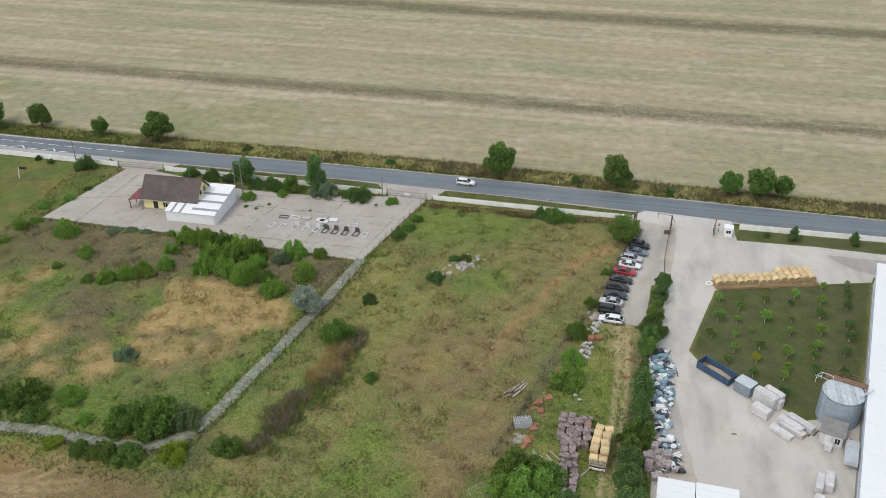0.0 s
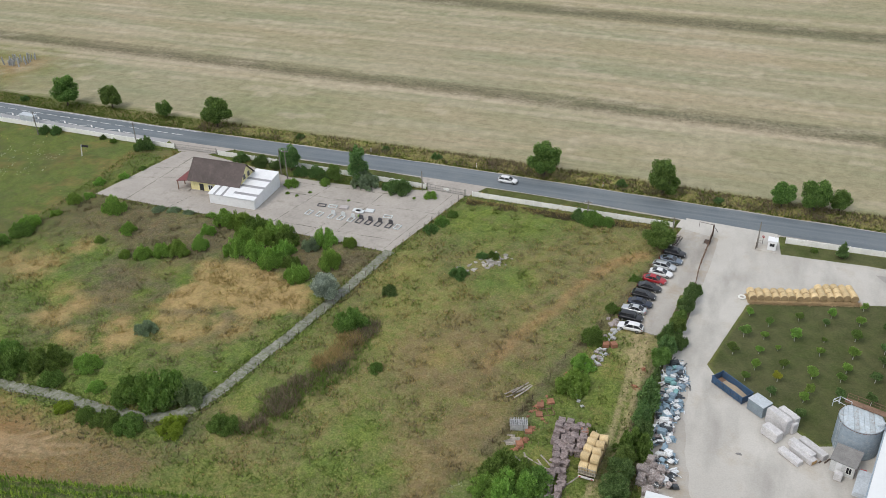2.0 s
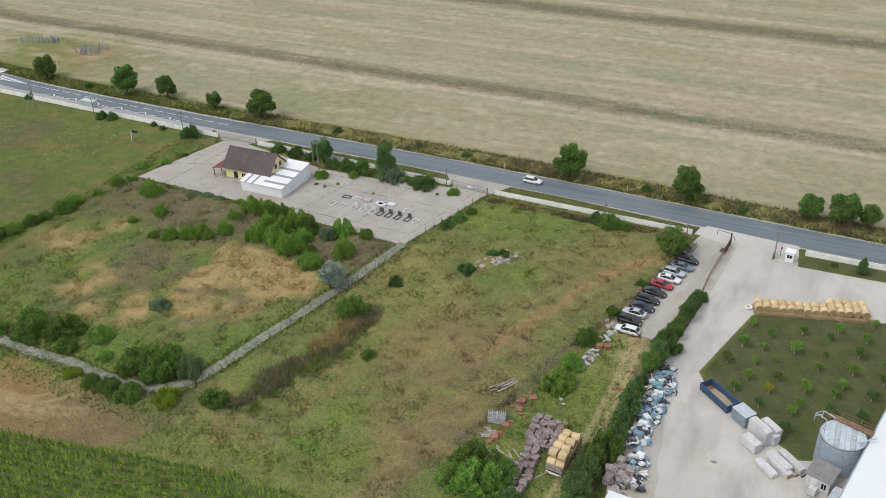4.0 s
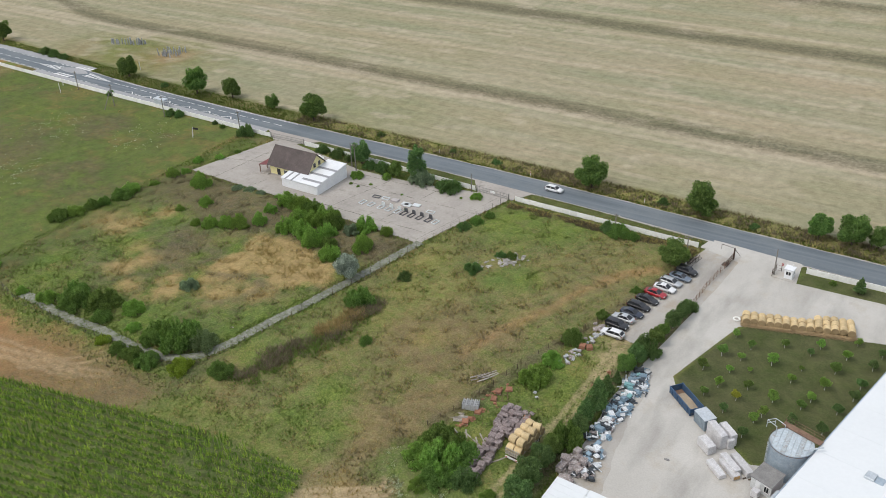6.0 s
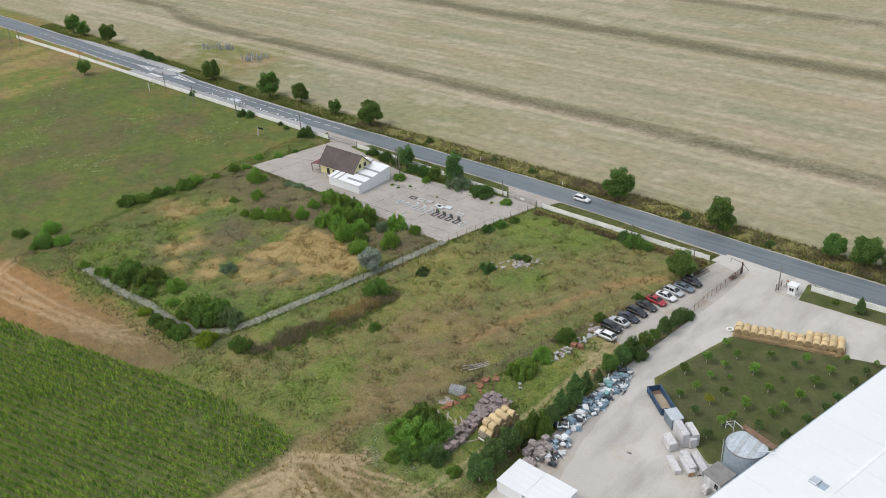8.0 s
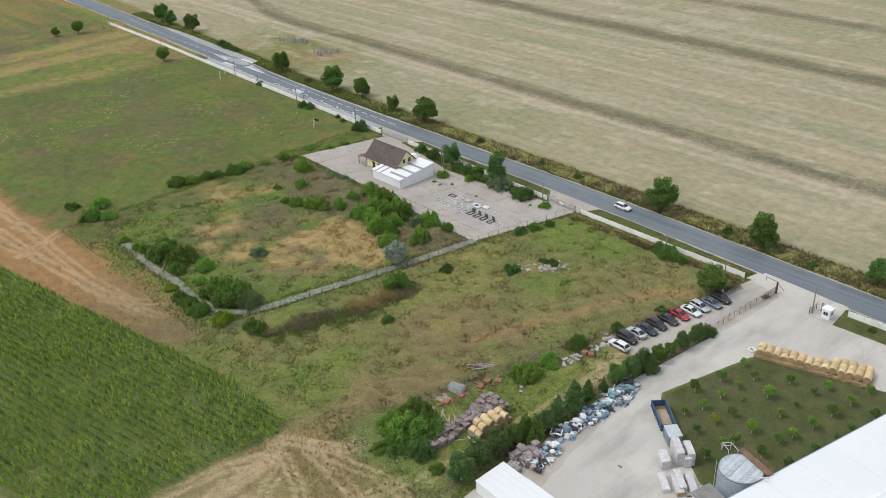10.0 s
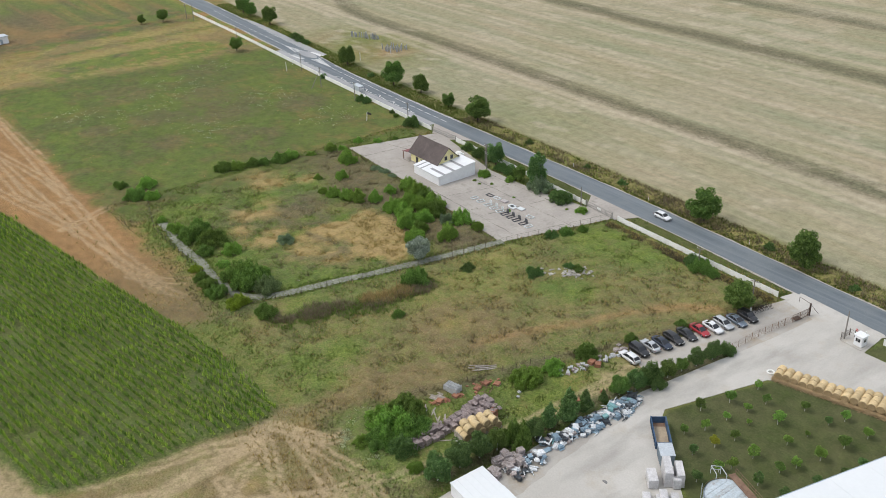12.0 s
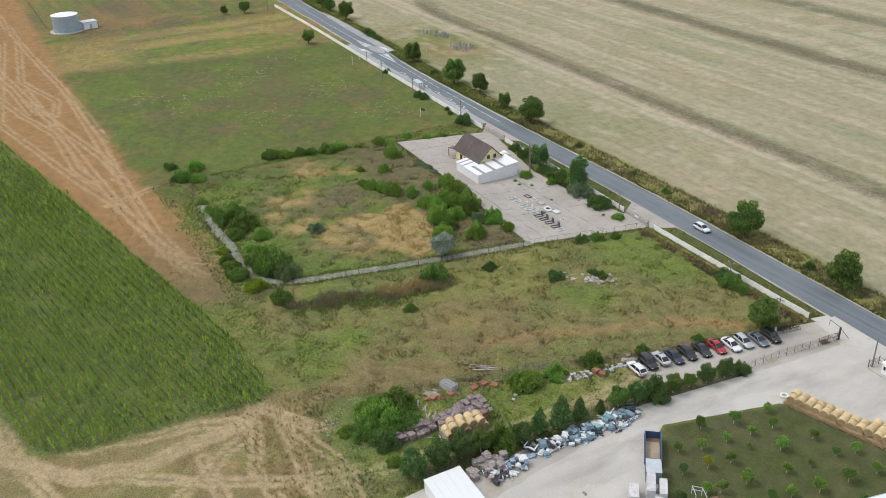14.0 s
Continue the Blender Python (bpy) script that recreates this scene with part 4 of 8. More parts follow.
for x, y, s in [(-107.5, -25.8, 0.65), (-111.2, -26.2, 0.6), (-104.0, -25.6, 0.5)]:
    plant("bush", x, y, s, BLUE_LEAF, "plot_shrub", "grey-green low shrub at the slab's edge", "bush", "grey shrubs", tall=0.6)
plant("bush", -98.4, -25.2, 0.4, FRESH_LEAF, "plot_shrub", "small green shrub by the white shed", "bush")
plant("round", -60.2, -46.8, 1.06, SILVER_LEAF, "silver_shrub", "large round silver-leaved shrub beside the path", "bush", tall=0.82)
plant("bush", -51.9, -53.4, 1.15, GREEN_LEAF, "lot_bush", "large bright green bush by the fence", "bush", tall=1.05)
plant("bush", -87, -66.6, 0.75, BLUE_LEAF, "plot_shrub", "blue-grey shrub in the weedy plot", "bush")
for x, y, s, lf, tl in [(-73.6, -81.6, 1.6, GREEN_LEAF, 1.2), (-78.0, -82.6, 1.3, GREEN_LEAF, 1.15), (-69.6, -80.2, 1.15, SAGE_LEAF, 0.9), (-97.6, -80.2, 1.25, GREEN_LEAF, 1.0), (-103, -83, 1.3, GREEN_LEAF, 1.0), (-90.6, -78.4, 0.9, FRESH_LEAF, 1.0), (-85.6, -82.8, 0.6, FRESH_LEAF, 0.9), (-106.5, -80, 1.0, GREEN_LEAF, 1.0), (-110, -84.5, 0.8, FRESH_LEAF, 1.0), (-94, -83.4, 0.8, GREEN_LEAF, 0.9)]:
    plant("bush", x, y, s, lf, "path_bush", "dense green bush beside the concrete path", "bush", "bushes along the path", tall=tl)
for x, y, s, lf in [(-74.4, -89.2, 0.9, GREEN_LEAF), (-78.8, -89.4, 0.85, GREEN_LEAF), (-82.5, -89.2, 0.7, GREEN_LEAF), (-67.6, -87.4, 0.9, LIME_LEAF), (-60.0, -84.6, 0.95, GREEN_LEAF), (-87.5, -88.6, 0.6, LIME_LEAF)]:
    plant("bush", x, y, s, lf, "edge_bush", "round bush on the outer side of the path", "bush", "bushes at the soil's edge", tall=0.9)
for x, y, s in [(-136.0, -85.4, 1.15), (-141.0, -80.4, 0.95), (-146.0, -86.2, 0.7), (-132.6, -82.0, 0.8), (-139.0, -59.4, 0.95), (-137.4, -55.6, 0.8), (-136.2, -51.6, 0.75), (-135.4, -48.6, 0.7), (-133.8, -44.0, 0.95), (-134.6, -40.6, 0.9), (-132.4, -35.0, 0.5), (-132.4, -28.6, 0.7), (-130.4, -25.8, 0.5), (-132.4, -19.2, 0.55), (-128.8, -14.6, 0.5), (-127.2, -9.4, 0.35), (-117.4, -85.2, 0.5)]:
    plant("bush", x, y, s, random.Random(int(x * 7)).choice([GREEN_LEAF, FRESH_LEAF, FRESH_LEAF]), "boundary_bush", "green bush on the old plot boundary", "bush", "bushes of the boundary")
# bushes of the middle lot and the lane
for x, y, s, lf, tl in [(a, b, c * 0.84, e, f) for a, b, c, e, f in [(-13.0, -84.6, 1.75, FRESH_LEAF, 0.95), (-14.6, -80.6, 1.6, GREEN_LEAF, 1.0), (-10.8, -82.0, 1.4, GREEN_LEAF, 0.9), (-11.6, -87.6, 1.25, GREEN_LEAF, 0.9), (-7.8, -86.4, 1.2, DARK_LEAF, 0.95), (-16.4, -84.6, 1.3, FRESH_LEAF, 0.9), (-16.6, -81.4, 1.0, GREEN_LEAF, 0.9)]]:
    plant("bush", x, y, s, lf, "thicket_bush", "overgrown bright green bush beside the stacked tiles", "bush", "thicket", tall=tl)
for x, y, s, lf in [(-9.6, -58.4, 1.1, FRESH_LEAF), (-9.2, -52.4, 0.8, FRESH_LEAF), (-9.0, -44.4, 0.85, GREEN_LEAF), (-38.2, -32.0, 0.75, DARK_LEAF), (-33.6, -23.2, 0.5, GREEN_LEAF), (-35.8, -24.0, 0.5, DARK_LEAF), (-49.0, -41.6, 0.6, DARK_LEAF), (-48.2, -13.6, 0.65, GREEN_LEAF), (-49.4, -17.0, 0.6, DARK_LEAF), (-47.0, -9.0, 0.45, GREEN_LEAF), (-17.4, -3.0, 1.0, GREEN_LEAF), (-19.8, -2.2, 0.8, DARK_LEAF), (-14.0, -3.2, 0.6, GREEN_LEAF), (-4.8, -23.4, 0.5, GREEN_LEAF), (-7.2, -34.6, 0.55, GREEN_LEAF), (-3.0, -87.0, 0.5, FRESH_LEAF), (-13.2, -90.5, 0.6, FRESH_LEAF), (-42.6, -64.0, 0.5, GREEN_LEAF)]:
    plant("bush", x, y, s, lf, "lot_shrub", "green shrub among the lot's grass", "bush", "shrubs of the lot")
plant("round", -2.0, -9.6, 1.2, GREEN_LEAF, "parking_tree", "round green tree at the head of the parked cars", "tree", tall=0.85)

# hedge of small trees between the lane and the yard
for x, y, s, kd in [(1.3, -85.8, 1.15, "round"), (0.9, -81.2, 1.1, "round"), (1.0, -77.4, 1.05, "round"), (1.2, -74.0, 0.85, "round"), (2.1, -70.3, 1.2, "bush"), (2.8, -67.4, 0.85, "round"), (2.4, -63.8, 1.05, "cone"), (2.7, -59.8, 1.3, "cone"), (2.8, -56.2, 0.95, "cone"), (3.0, -52.2, 0.6, "cone"), (3.2, -48.5, 0.88, "round"), (3.8, -45.1, 0.85, "round"), (4.3, -41.4, 1.1, "bush"), (4.7, -38.0, 0.78, "round"), (5.0, -34.6, 0.60, "round"), (5.5, -31.2, 0.80, "round"), (6.0, -27.4, 0.84, "round"), (6.4, -23.8, 0.68, "bush")]:
    plant(kd, x, y, s * (0.73 if kd == "round" else 0.84), DARK_LEAF if kd == "cone" or int(-y) % 2 else GREEN_LEAF, "hedge_tree", "clipped green hedge tree between the lane and the yard" if kd != "cone" else "dark conical evergreen between the lane and the yard", "tree", "hedge trees", trunk=LIMED, tall=1.45 if kd == "bush" else 1.05)

# young orchard trees on the lawn
for x, y, s, lf in [(17.0, -47.8, 1.0, GREEN_LEAF), (21.2, -50.7, 0.95, DARK_LEAF), (22.1, -46.5, 1.05, YELLOW_LEAF), (23.0, -42.7, 1.0, GREEN_LEAF), (14.6, -41.0, 1.15, GREEN_LEAF), (18.4, -44.4, 1.05, FRESH_LEAF), (18.9, -39.6, 0.85, FRESH_LEAF), (19.6, -35.2, 0.9, FRESH_LEAF), (16.2, -35.4, 1.3, GREEN_LEAF), (20.2, -31.0, 0.95, GREEN_LEAF), (24.7, -34.0, 1.3, FRESH_LEAF), (28.8, -37.2, 0.95, FRESH_LEAF), (25.3, -27.6, 1.0, GREEN_LEAF), (29.9, -27.8, 0.85, DARK_LEAF), (31.0, -24.9, 1.0, FRESH_LEAF), (27.5, -44.0, 1.2, FRESH_LEAF), (27.0, -48.6, 1.1, FRESH_LEAF), (34.8, -31.0, 1.25, GREEN_LEAF), (34.2, -36.4, 1.3, FRESH_LEAF), (32.0, -43.6, 1.0, GREEN_LEAF), (33.0, -40.8, 1.1, FRESH_LEAF), (26.2, -50.6, 1.05, FRESH_LEAF), (35.7, -26.0, 1.1, FRESH_LEAF), (31.7, -48.4, 1.15, DARK_LEAF), (25.6, -55.0, 1.15, DARK_LEAF), (41.0, -22.6, 1.0, DARK_LEAF), (40.2, -27.0, 1.05, DARK_LEAF), (39.4, -33.4, 1.15, DARK_LEAF), (39.0, -37.2, 1.2, DARK_LEAF), (37.4, -42.0, 1.1, DARK_LEAF), (36.4, -48.2, 1.2, DARK_LEAF), (16.8, -28.6, 0.9, FRESH_LEAF), (36.6, -20.9, 0.9, FRESH_LEAF), (22.0, -37.8, 0.6, FRESH_LEAF), (29.6, -33.0, 0.6, GREEN_LEAF), (41.6, -18.8, 0.7, FRESH_LEAF)]:
    if s:
        plant("orchard", x, y, s, lf, "fruit_tree", "young fruit tree with a yellowing crown on the lawn" if lf is YELLOW_LEAF else "young fruit tree with a lime-washed trunk on the lawn", "tree", "orchard trees", trunk=LIMED)
for x, y, s in [(33.4, -2.6, 0.75), (45.6, -2.2, 0.7)]:
    plant("cone", x, y, s, DARK_LEAF, "thuja", "small dark thuja on the roadside grass", "tree", "thujas", tall=0.9)
plant("bush", 28.2, -1.4, 0.3, GREEN_LEAF, "thuja", "small green shrub on the roadside grass", "bush")


# ---- grass and weeds ----
def tufts(name, label, n, area, weight, blade, height, width, material, seed, lean=0.5, cut=0.5, free=False):
    """Grass clumps scattered over a rectangle where weight() is high."""
    rg = np.random.default_rng(seed)
    x = rg.uniform(area[0], area[1], n)
    y = rg.uniform(area[2], area[3], n)
    ok = (weight(x, y) > cut + 0.75 * (rg.random(n) - 0.5)) & (free | ~paved(x, y, 0.05))
    x, y = x[ok], y[ok]
    n = len(x)
    a = rg.uniform(0, 6.283, (n, blade))
    sc = (0.55 + 0.9 * rg.random(n))[:, None]
    h = height * sc * (0.6 + 0.6 * rg.random((n, blade)))
    w = width * (0.6 + 0.8 * rg.random((n, blade)))
    r0 = height * 0.35 * rg.random((n, blade))
    bx, by = x[:, None] + np.cos(a) * r0, y[:, None] + np.sin(a) * r0
    tx, ty = bx + np.cos(a) * h * lean, by + np.sin(a) * h * lean
    px, py = -np.sin(a) * w, np.cos(a) * w
    z0 = np.full_like(bx, -0.03)
    v = np.stack([np.stack([bx - px, by - py, z0], -1), np.stack([bx + px, by + py, z0], -1), np.stack([tx, ty, h], -1)], 2).reshape(-1, 3)
    me = mesh_of(name, v, np.arange(len(v)).reshape(-1, 3))
    return tagged(part(name, me, material), label, "grass", kind="stuff")


DRY_BLADE = leafy("dry_grass", (0.30, 0.23, 0.10), (0.37, 0.29, 0.13), (0.45, 0.36, 0.17), 0.9)
GREEN_BLADE = leafy("green_grass", (0.096, 0.146, 0.030), (0.138, 0.190, 0.046), (0.190, 0.238, 0.068), 0.85)
BRUSH_BLADE = leafy("dry_brush", (0.170, 0.142, 0.100), (0.240, 0.200, 0.142), (0.335, 0.285, 0.205), 0.95)
VERGE_STRAW = leafy("verge_straw", (0.19, 0.155, 0.080), (0.26, 0.215, 0.110), (0.34, 0.285, 0.155), 0.95)
VERGE_BLADE = leafy("mown_verge_grass", (0.06, 0.095, 0.024), (0.095, 0.138, 0.038), (0.15, 0.19, 0.062), 0.9)
DEAD_BLADE = leafy("dead_weeds", (0.125, 0.105, 0.070), (0.175, 0.145, 0.100), (0.235, 0.195, 0.140), 0.95)


def cover(i, others=1.0):
    def w(x, y):
        c = covers(x, y)
        return c[i] * (c[4] < 0.5) / (c[0] + c[1] + c[2] + c[3] + c[5] + 0.05)
    return w


PLOTS = (-136, 4, -106, 3)
tufts("dry_grass", "tufts of tall dry straw-coloured grass", 140000, PLOTS, cover(0), 4, 0.42, 0.06, DRY_BLADE, 1, 0.6, 0.42)
tufts("green_grass", "tufts of rough green grass and weeds", 110000, PLOTS, cover(1), 4, 0.26, 0.075, GREEN_BLADE, 2, 0.8, 0.56)
tufts("dead_weeds", "dark dead weed stalks", 100000, (-136, 4, -94, 3), cover(3), 4, 0.38, 0.06, DEAD_BLADE, 3, 0.5, 0.38)
tufts("meadow_straw", "dry grass among the meadow", 9000, (-330, -130, -95, 8), cover(0), 4, 0.34, 0.09, DRY_BLADE, 5, 0.6, 0.4)


def verge_weight(x, y):
    rf = road_far(x)
    return ((y > rf + 0.9) & (y < rf + 7.5 - 1.5 * (x < -130))) * (0.35 + 0.9 * fbm(x, y, 5, 61)) * np.where(x < -130, 0.62, 1.0)


tufts("verge_dry_grass", "tall dry verge grass", 46000, (-340, 60, 9, 34), verge_weight, 5, 0.42, 0.06, VERGE_STRAW, 6, 0.6, 0.84)
tufts("verge_weeds", "brown and dark verge weeds", 22000, (-128, 60, 9, 24), lambda x, y: verge_weight(x, y) * (0.5 + 0.9 * fbm(x, y, 11, 63)), 6, 0.7, 0.06, BRUSH_BLADE, 7, 0.5, 0.84)
tufts("verge_green_grass", "green verge grass", 76000, (-340, 60, 9, 34), lambda x, y: (fbm(x, y, 7, 71) + 0.22 + 0.3 * (y < road_far(x) + 2.5)) * (y > road_far(x) + 0.4) * (y < road_far(x) + 7.0), 6, 0.36, 0.08, GREEN_BLADE, 8, 0.6, 0.66)
tufts("roadside_grass", "short green grass between the wall and the road", 9000, (-128, 60, -1, 9), lambda x, y: 1.0 * ((y > wall_line(x) + 0.4) & (y < road_near(x) - 0.3)), 6, 0.12, 0.06, VERGE_BLADE, 9, 0.7, 0.5)
BRUSH_LINE = [(-49.4, -53), (-48.0, -62), (-51.5, -70), (-54.4, -76), (-55, -83)]
tufts("brush", "brown dead brush and tall weed stalks beside the lot's edge", 23000, (-64, -40, -92, -48), lambda x, y: soft(2.4 - to_line(x + 6 * (fbm(x, y, 6, 82) - 0.5), y, BRUSH_LINE) + 6 * (fbm(x, y, 5, 83) - 0.5), 4) * (0.15 + 1.5 * fbm(x, y, 2.6, 81)), 6, 0.85, 0.07, BRUSH_BLADE, 10, 0.6, 0.92)
tufts("brush_dark", "dark dead weeds standing in the brush", 8000, (-64, -40, -92, -48), lambda x, y: soft(2.2 - to_line(x + 5 * (fbm(x, y, 5, 84) - 0.5), y, BRUSH_LINE), 4) * (0.15 + 1.4 * fbm(x, y, 2.5, 86)), 6, 0.75, 0.06, DEAD_BLADE, 18, 0.5, 0.95)
tufts("brush_green", "green weeds growing through the dead brush", 13000, (-64, -40, -92, -48), lambda x, y: soft(3.4 - to_line(x, y, BRUSH_LINE), 4) * (0.4 + fbm(x, y, 3, 85)), 6, 0.6, 0.08, GREEN_BLADE, 14, 0.5, 0.72)
tufts("brush_straw", "bleached straw leaning out of the brush", 5000, (-58, -44, -70, -50), lambda x, y: np.maximum.reduce([near(x, y, -50, -58, 2.4), near(x, y, -50.4, -62, 2.2), near(x, y, -52.2, -65, 2.0)]), 6, 0.9, 0.06, DRY_BLADE, 19, 0.8, 0.5)
tufts("path_grass", "grass and weeds creeping over the path's edges", 16000, (-116, -53, -90, -26), lambda x, y: soft(0.45 - np.abs(np.minimum(to_line(x, y, PATH_LINE) - 1.0, to_line(x, y, PATH_WEST) - 0.75)), 0.5) * (0.35 + fbm(x, y, 2.5, 87)), 5, 0.22, 0.07, GREEN_BLADE, 15, 0.8, 0.62, True)
tufts("fence_weeds", "dark weeds along the sagging wire fence", 16000, (-22, 2, -80, -4), lambda x, y: soft(0.9 - to_line(x, y, [(0.2, -6), (-2.6, -20), (-7.4, -37), (-11.8, -49), (-14.6, -60), (-17.0, -70), (-19.6, -78)]), 1.0) * (0.4 + fbm(x, y, 4, 89)), 6, 0.5, 0.05, DEAD_BLADE, 16, 0.4, 0.6)
WHITE_BLOOM = leafy("white_blossom", (0.26, 0.29, 0.19), (0.42, 0.45, 0.34), (0.60, 0.61, 0.52), 0.9)
BLOOM = [(-15.9, -90.0, 3.2), (-11.0, -89.4, 2.4), (-19.5, -90, 2.2), (-5.8, -64.6, 1.6), (-4.6, -69.0, 1.6), (-112, -30, 4), (-119, -31, 4), (-98, -47, 3), (-106, -29, 3), (-200, -60, 14), (-225, -40, 16), (-190, -22, 12), (-175, -50, 12), (-215, -78, 10), (-160, -14, 10), (-240, -20, 10)]
tufts("white_flowers", "patches of small white wild flowers in the grass", 60000, (-250, 0, -95, 0), lambda x, y: np.maximum.reduce([near(x, y, a, b, r) for a, b, r in BLOOM]) * soft(fbm(x, y, 1.6, 93, 3) - 0.58, 0.2), 4, 0.22, 0.07, WHITE_BLOOM, 17, 0.9, 0.55)
tufts("thicket_flowers", "white wild flowers in the dark grass beside the thicket", 4200, (-23, -6, -95, -84), lambda x, y: np.maximum.reduce([near(x, y, a, b, r) for a, b, r in ((-18, -88.5, 3.6), (-15, -91, 3.2), (-20, -85.4, 2.4), (-10, -91, 2.2))]) * (0.5 + 0.8 * fbm(x, y, 1.6, 97, 3)), 4, 0.26, 0.06, WHITE_BLOOM, 20, 0.9, 0.72)
tufts("wall_weeds", "dry weeds at the foot of the white wall", 8000, (-46, 0, -7, -1.2), lambda x, y: soft(3.5 + y, 3) * (0.4 + fbm(x, y, 4, 91)), 6, 0.42, 0.08, DEAD_BLADE, 11, 0.45, 0.66)
tufts("wall_straw", "tall straw at the foot of the white wall", 7000, (-46, 0, -6, -1.0), lambda x, y: soft(3.0 + y, 3) * (0.35 + fbm(x, y, 4, 95)), 6, 0.42, 0.07, DRY_BLADE, 12, 0.5, 0.68)


def maize(name, label):
    """Rows of maize over the field south of the ploughed soil; each plant a fan of leaves."""
    rg = np.random.default_rng(3)
    ux, uy = Vector((-1, -0.187)).normalized()
    rows = []
    for k in range(36):
        s = np.arange(-8, 212, 0.24)
        off = k * 1.4 - 4 + 0.10 * np.sin(s / 9.0 + k)
        x = -30 + ux * s - uy * off + rg.normal(0, 0.06, len(s))
        y = -97.2 + uy * s + ux * off + rg.normal(0, 0.06, len(s))
        gap = fbm(x, y, 7, 8)
        keep = (inside(x, y, CORN) + (fbm(x, y, 3, 7) - 0.5) * 2.5 > 0.2) & (rg.random(len(s)) < np.clip(6.0 * (gap - 0.22), 0.06, 0.97))
        rows.append(np.stack([x[keep], y[keep]], 1))
    p = np.concatenate(rows)
    n, lv = len(p), 6
    hh = (0.8 + 1.6 * fbm(p[:, 0], p[:, 1], 6, 9)) * rg.uniform(0.7, 1.25, n)
    a = rg.uniform(0, 6.283, n)[:, None] + np.arange(lv)[None] * 2.5 + rg.normal(0, 0.3, (n, lv))
    t = (np.arange(lv)[None] + 0.5) / lv
    z1 = hh[:, None] * (0.45 + 0.5 * t)
    reach = 0.46 * (1.1 - 0.75 * t) * rg.uniform(0.7, 1.25, (n, lv))
    c, s = np.cos(a), np.sin(a)
    w = 0.075
    bx, by = p[:, :1], p[:, 1:]
    mid = np.stack([bx + c * reach * 0.55, by + s * reach * 0.55, z1], -1)
    side = np.stack([-s * w, c * w, 0 * s], -1)
    tip = np.stack([bx + c * reach, by + s * reach, z1 - 0.25 * reach + 0.28 * hh[:, None] * (t > 0.85)], -1)
    root = np.stack([p[:, 0], p[:, 1], hh * 0.32], -1)[:, None]
    v = np.concatenate([root, np.stack([mid - side, mid + side, tip], 2).reshape(n, lv * 3, 3)], 1).reshape(-1, 3)
    base = (np.arange(n) * (lv * 3 + 1))[:, None]
    i0 = base + 1 + np.arange(lv)[None] * 3
    r0 = np.broadcast_to(base, i0.shape)
    faces = np.concatenate([np.stack([r0, i0, i0 + 1], -1).reshape(-1, 3), np.stack([i0, i0 + 2, i0 + 1], -1).reshape(-1, 3)])
    return tagged(part(name, mesh_of(name, v, faces), MAIZE_LEAF), label, "crop", kind="stuff")


MAIZE_LEAF = leafy("maize_leaves", (0.078, 0.146, 0.026), (0.180, 0.285, 0.050), (0.370, 0.455, 0.082), 0.6)
maize("maize_field", "green maize crop standing in rows")


# ---- buildings, walls and fences ----
YELLOW_WALL = surface("yellow_render", (0.74, 0.67, 0.35), (0.66, 0.59, 0.30), 0.5, 4.0, 0.9, worn=(0.42, 0.38, 0.26), wear=0.2)
ROOF_DARK = surface("dark_roof_sheet", (0.085, 0.070, 0.066), (0.115, 0.094, 0.088), 0.35, 5.0, 0.85, worn=(0.15, 0.118, 0.108), wear=0.25, spec=0.25)
ROOF_RED = surface("red_porch_roof", (0.19, 0.045, 0.045), (0.14, 0.04, 0.04), 1.0, 6.0, 0.7)
WHITE_PANEL = surface("white_sheet_metal", (0.74, 0.75, 0.76), (0.68, 0.69, 0.70), 0.2, 2.0, 0.45, bump=0.05, worn=(0.62, 0.62, 0.61), wear=0.12, gritty=0.1)
HALL_ROOF = surface("white_hall_roof", (0.685, 0.705, 0.71), (0.645, 0.668, 0.675), 0.05, 1.5, 0.5, bump=0.0, gritty=0.04)
GREY_STRIP = surface("grey_skylight_strip", (0.30, 0.30, 0.31), (0.25, 0.25, 0.26), 0.6, 4.0, 0.5, bump=0.05)
DARK_GLASS = surface("dark_window", (0.018, 0.02, 0.024), (0.03, 0.032, 0.036), 0.7, 4.0, 0.12, bump=0.0)
GALV = surface("galvanised_sheet", (0.36, 0.43, 0.49), (0.29, 0.36, 0.42), 0.5, 3.0, 0.5, 0.25, bump=0.1, worn=(0.46, 0.49, 0.51), wear=0.25)
GALV_PALE = surface("pale_galvanised_roof", (0.55, 0.59, 0.62), (0.46, 0.50, 0.53), 0.5, 3.0, 0.45, 0.3, bump=0.1)
RUST = surface("rust_brown", (0.24, 0.15, 0.10), (0.15, 0.09, 0.06), 1.2, 7.0, 0.9)
ROOF_PALE = surface("pale_silo_roof", (0.50, 0.565, 0.60), (0.43, 0.49, 0.53), 0.6, 3.0, 0.6, worn=(0.33, 0.34, 0.33), wear=0.35)
ROOF_STAINED = surface("stained_silo_roof", (0.43, 0.48, 0.51), (0.36, 0.40, 0.42), 0.6, 3.0, 0.65, worn=(0.26, 0.22, 0.18), wear=0.4)
HUT_WALL = surface("hut_wall", (0.56, 0.57, 0.57), (0.48, 0.49, 0.49), 0.6, 4.0, 0.7)
HUT_ROOF = surface("hut_roof_felt", (0.24, 0.235, 0.225), (0.18, 0.175, 0.17), 0.7, 5.0, 0.9)
WOOD_POLE = surface("grey_pole", (0.24, 0.22, 0.19), (0.17, 0.155, 0.135), 1.0, 9.0, 0.9)
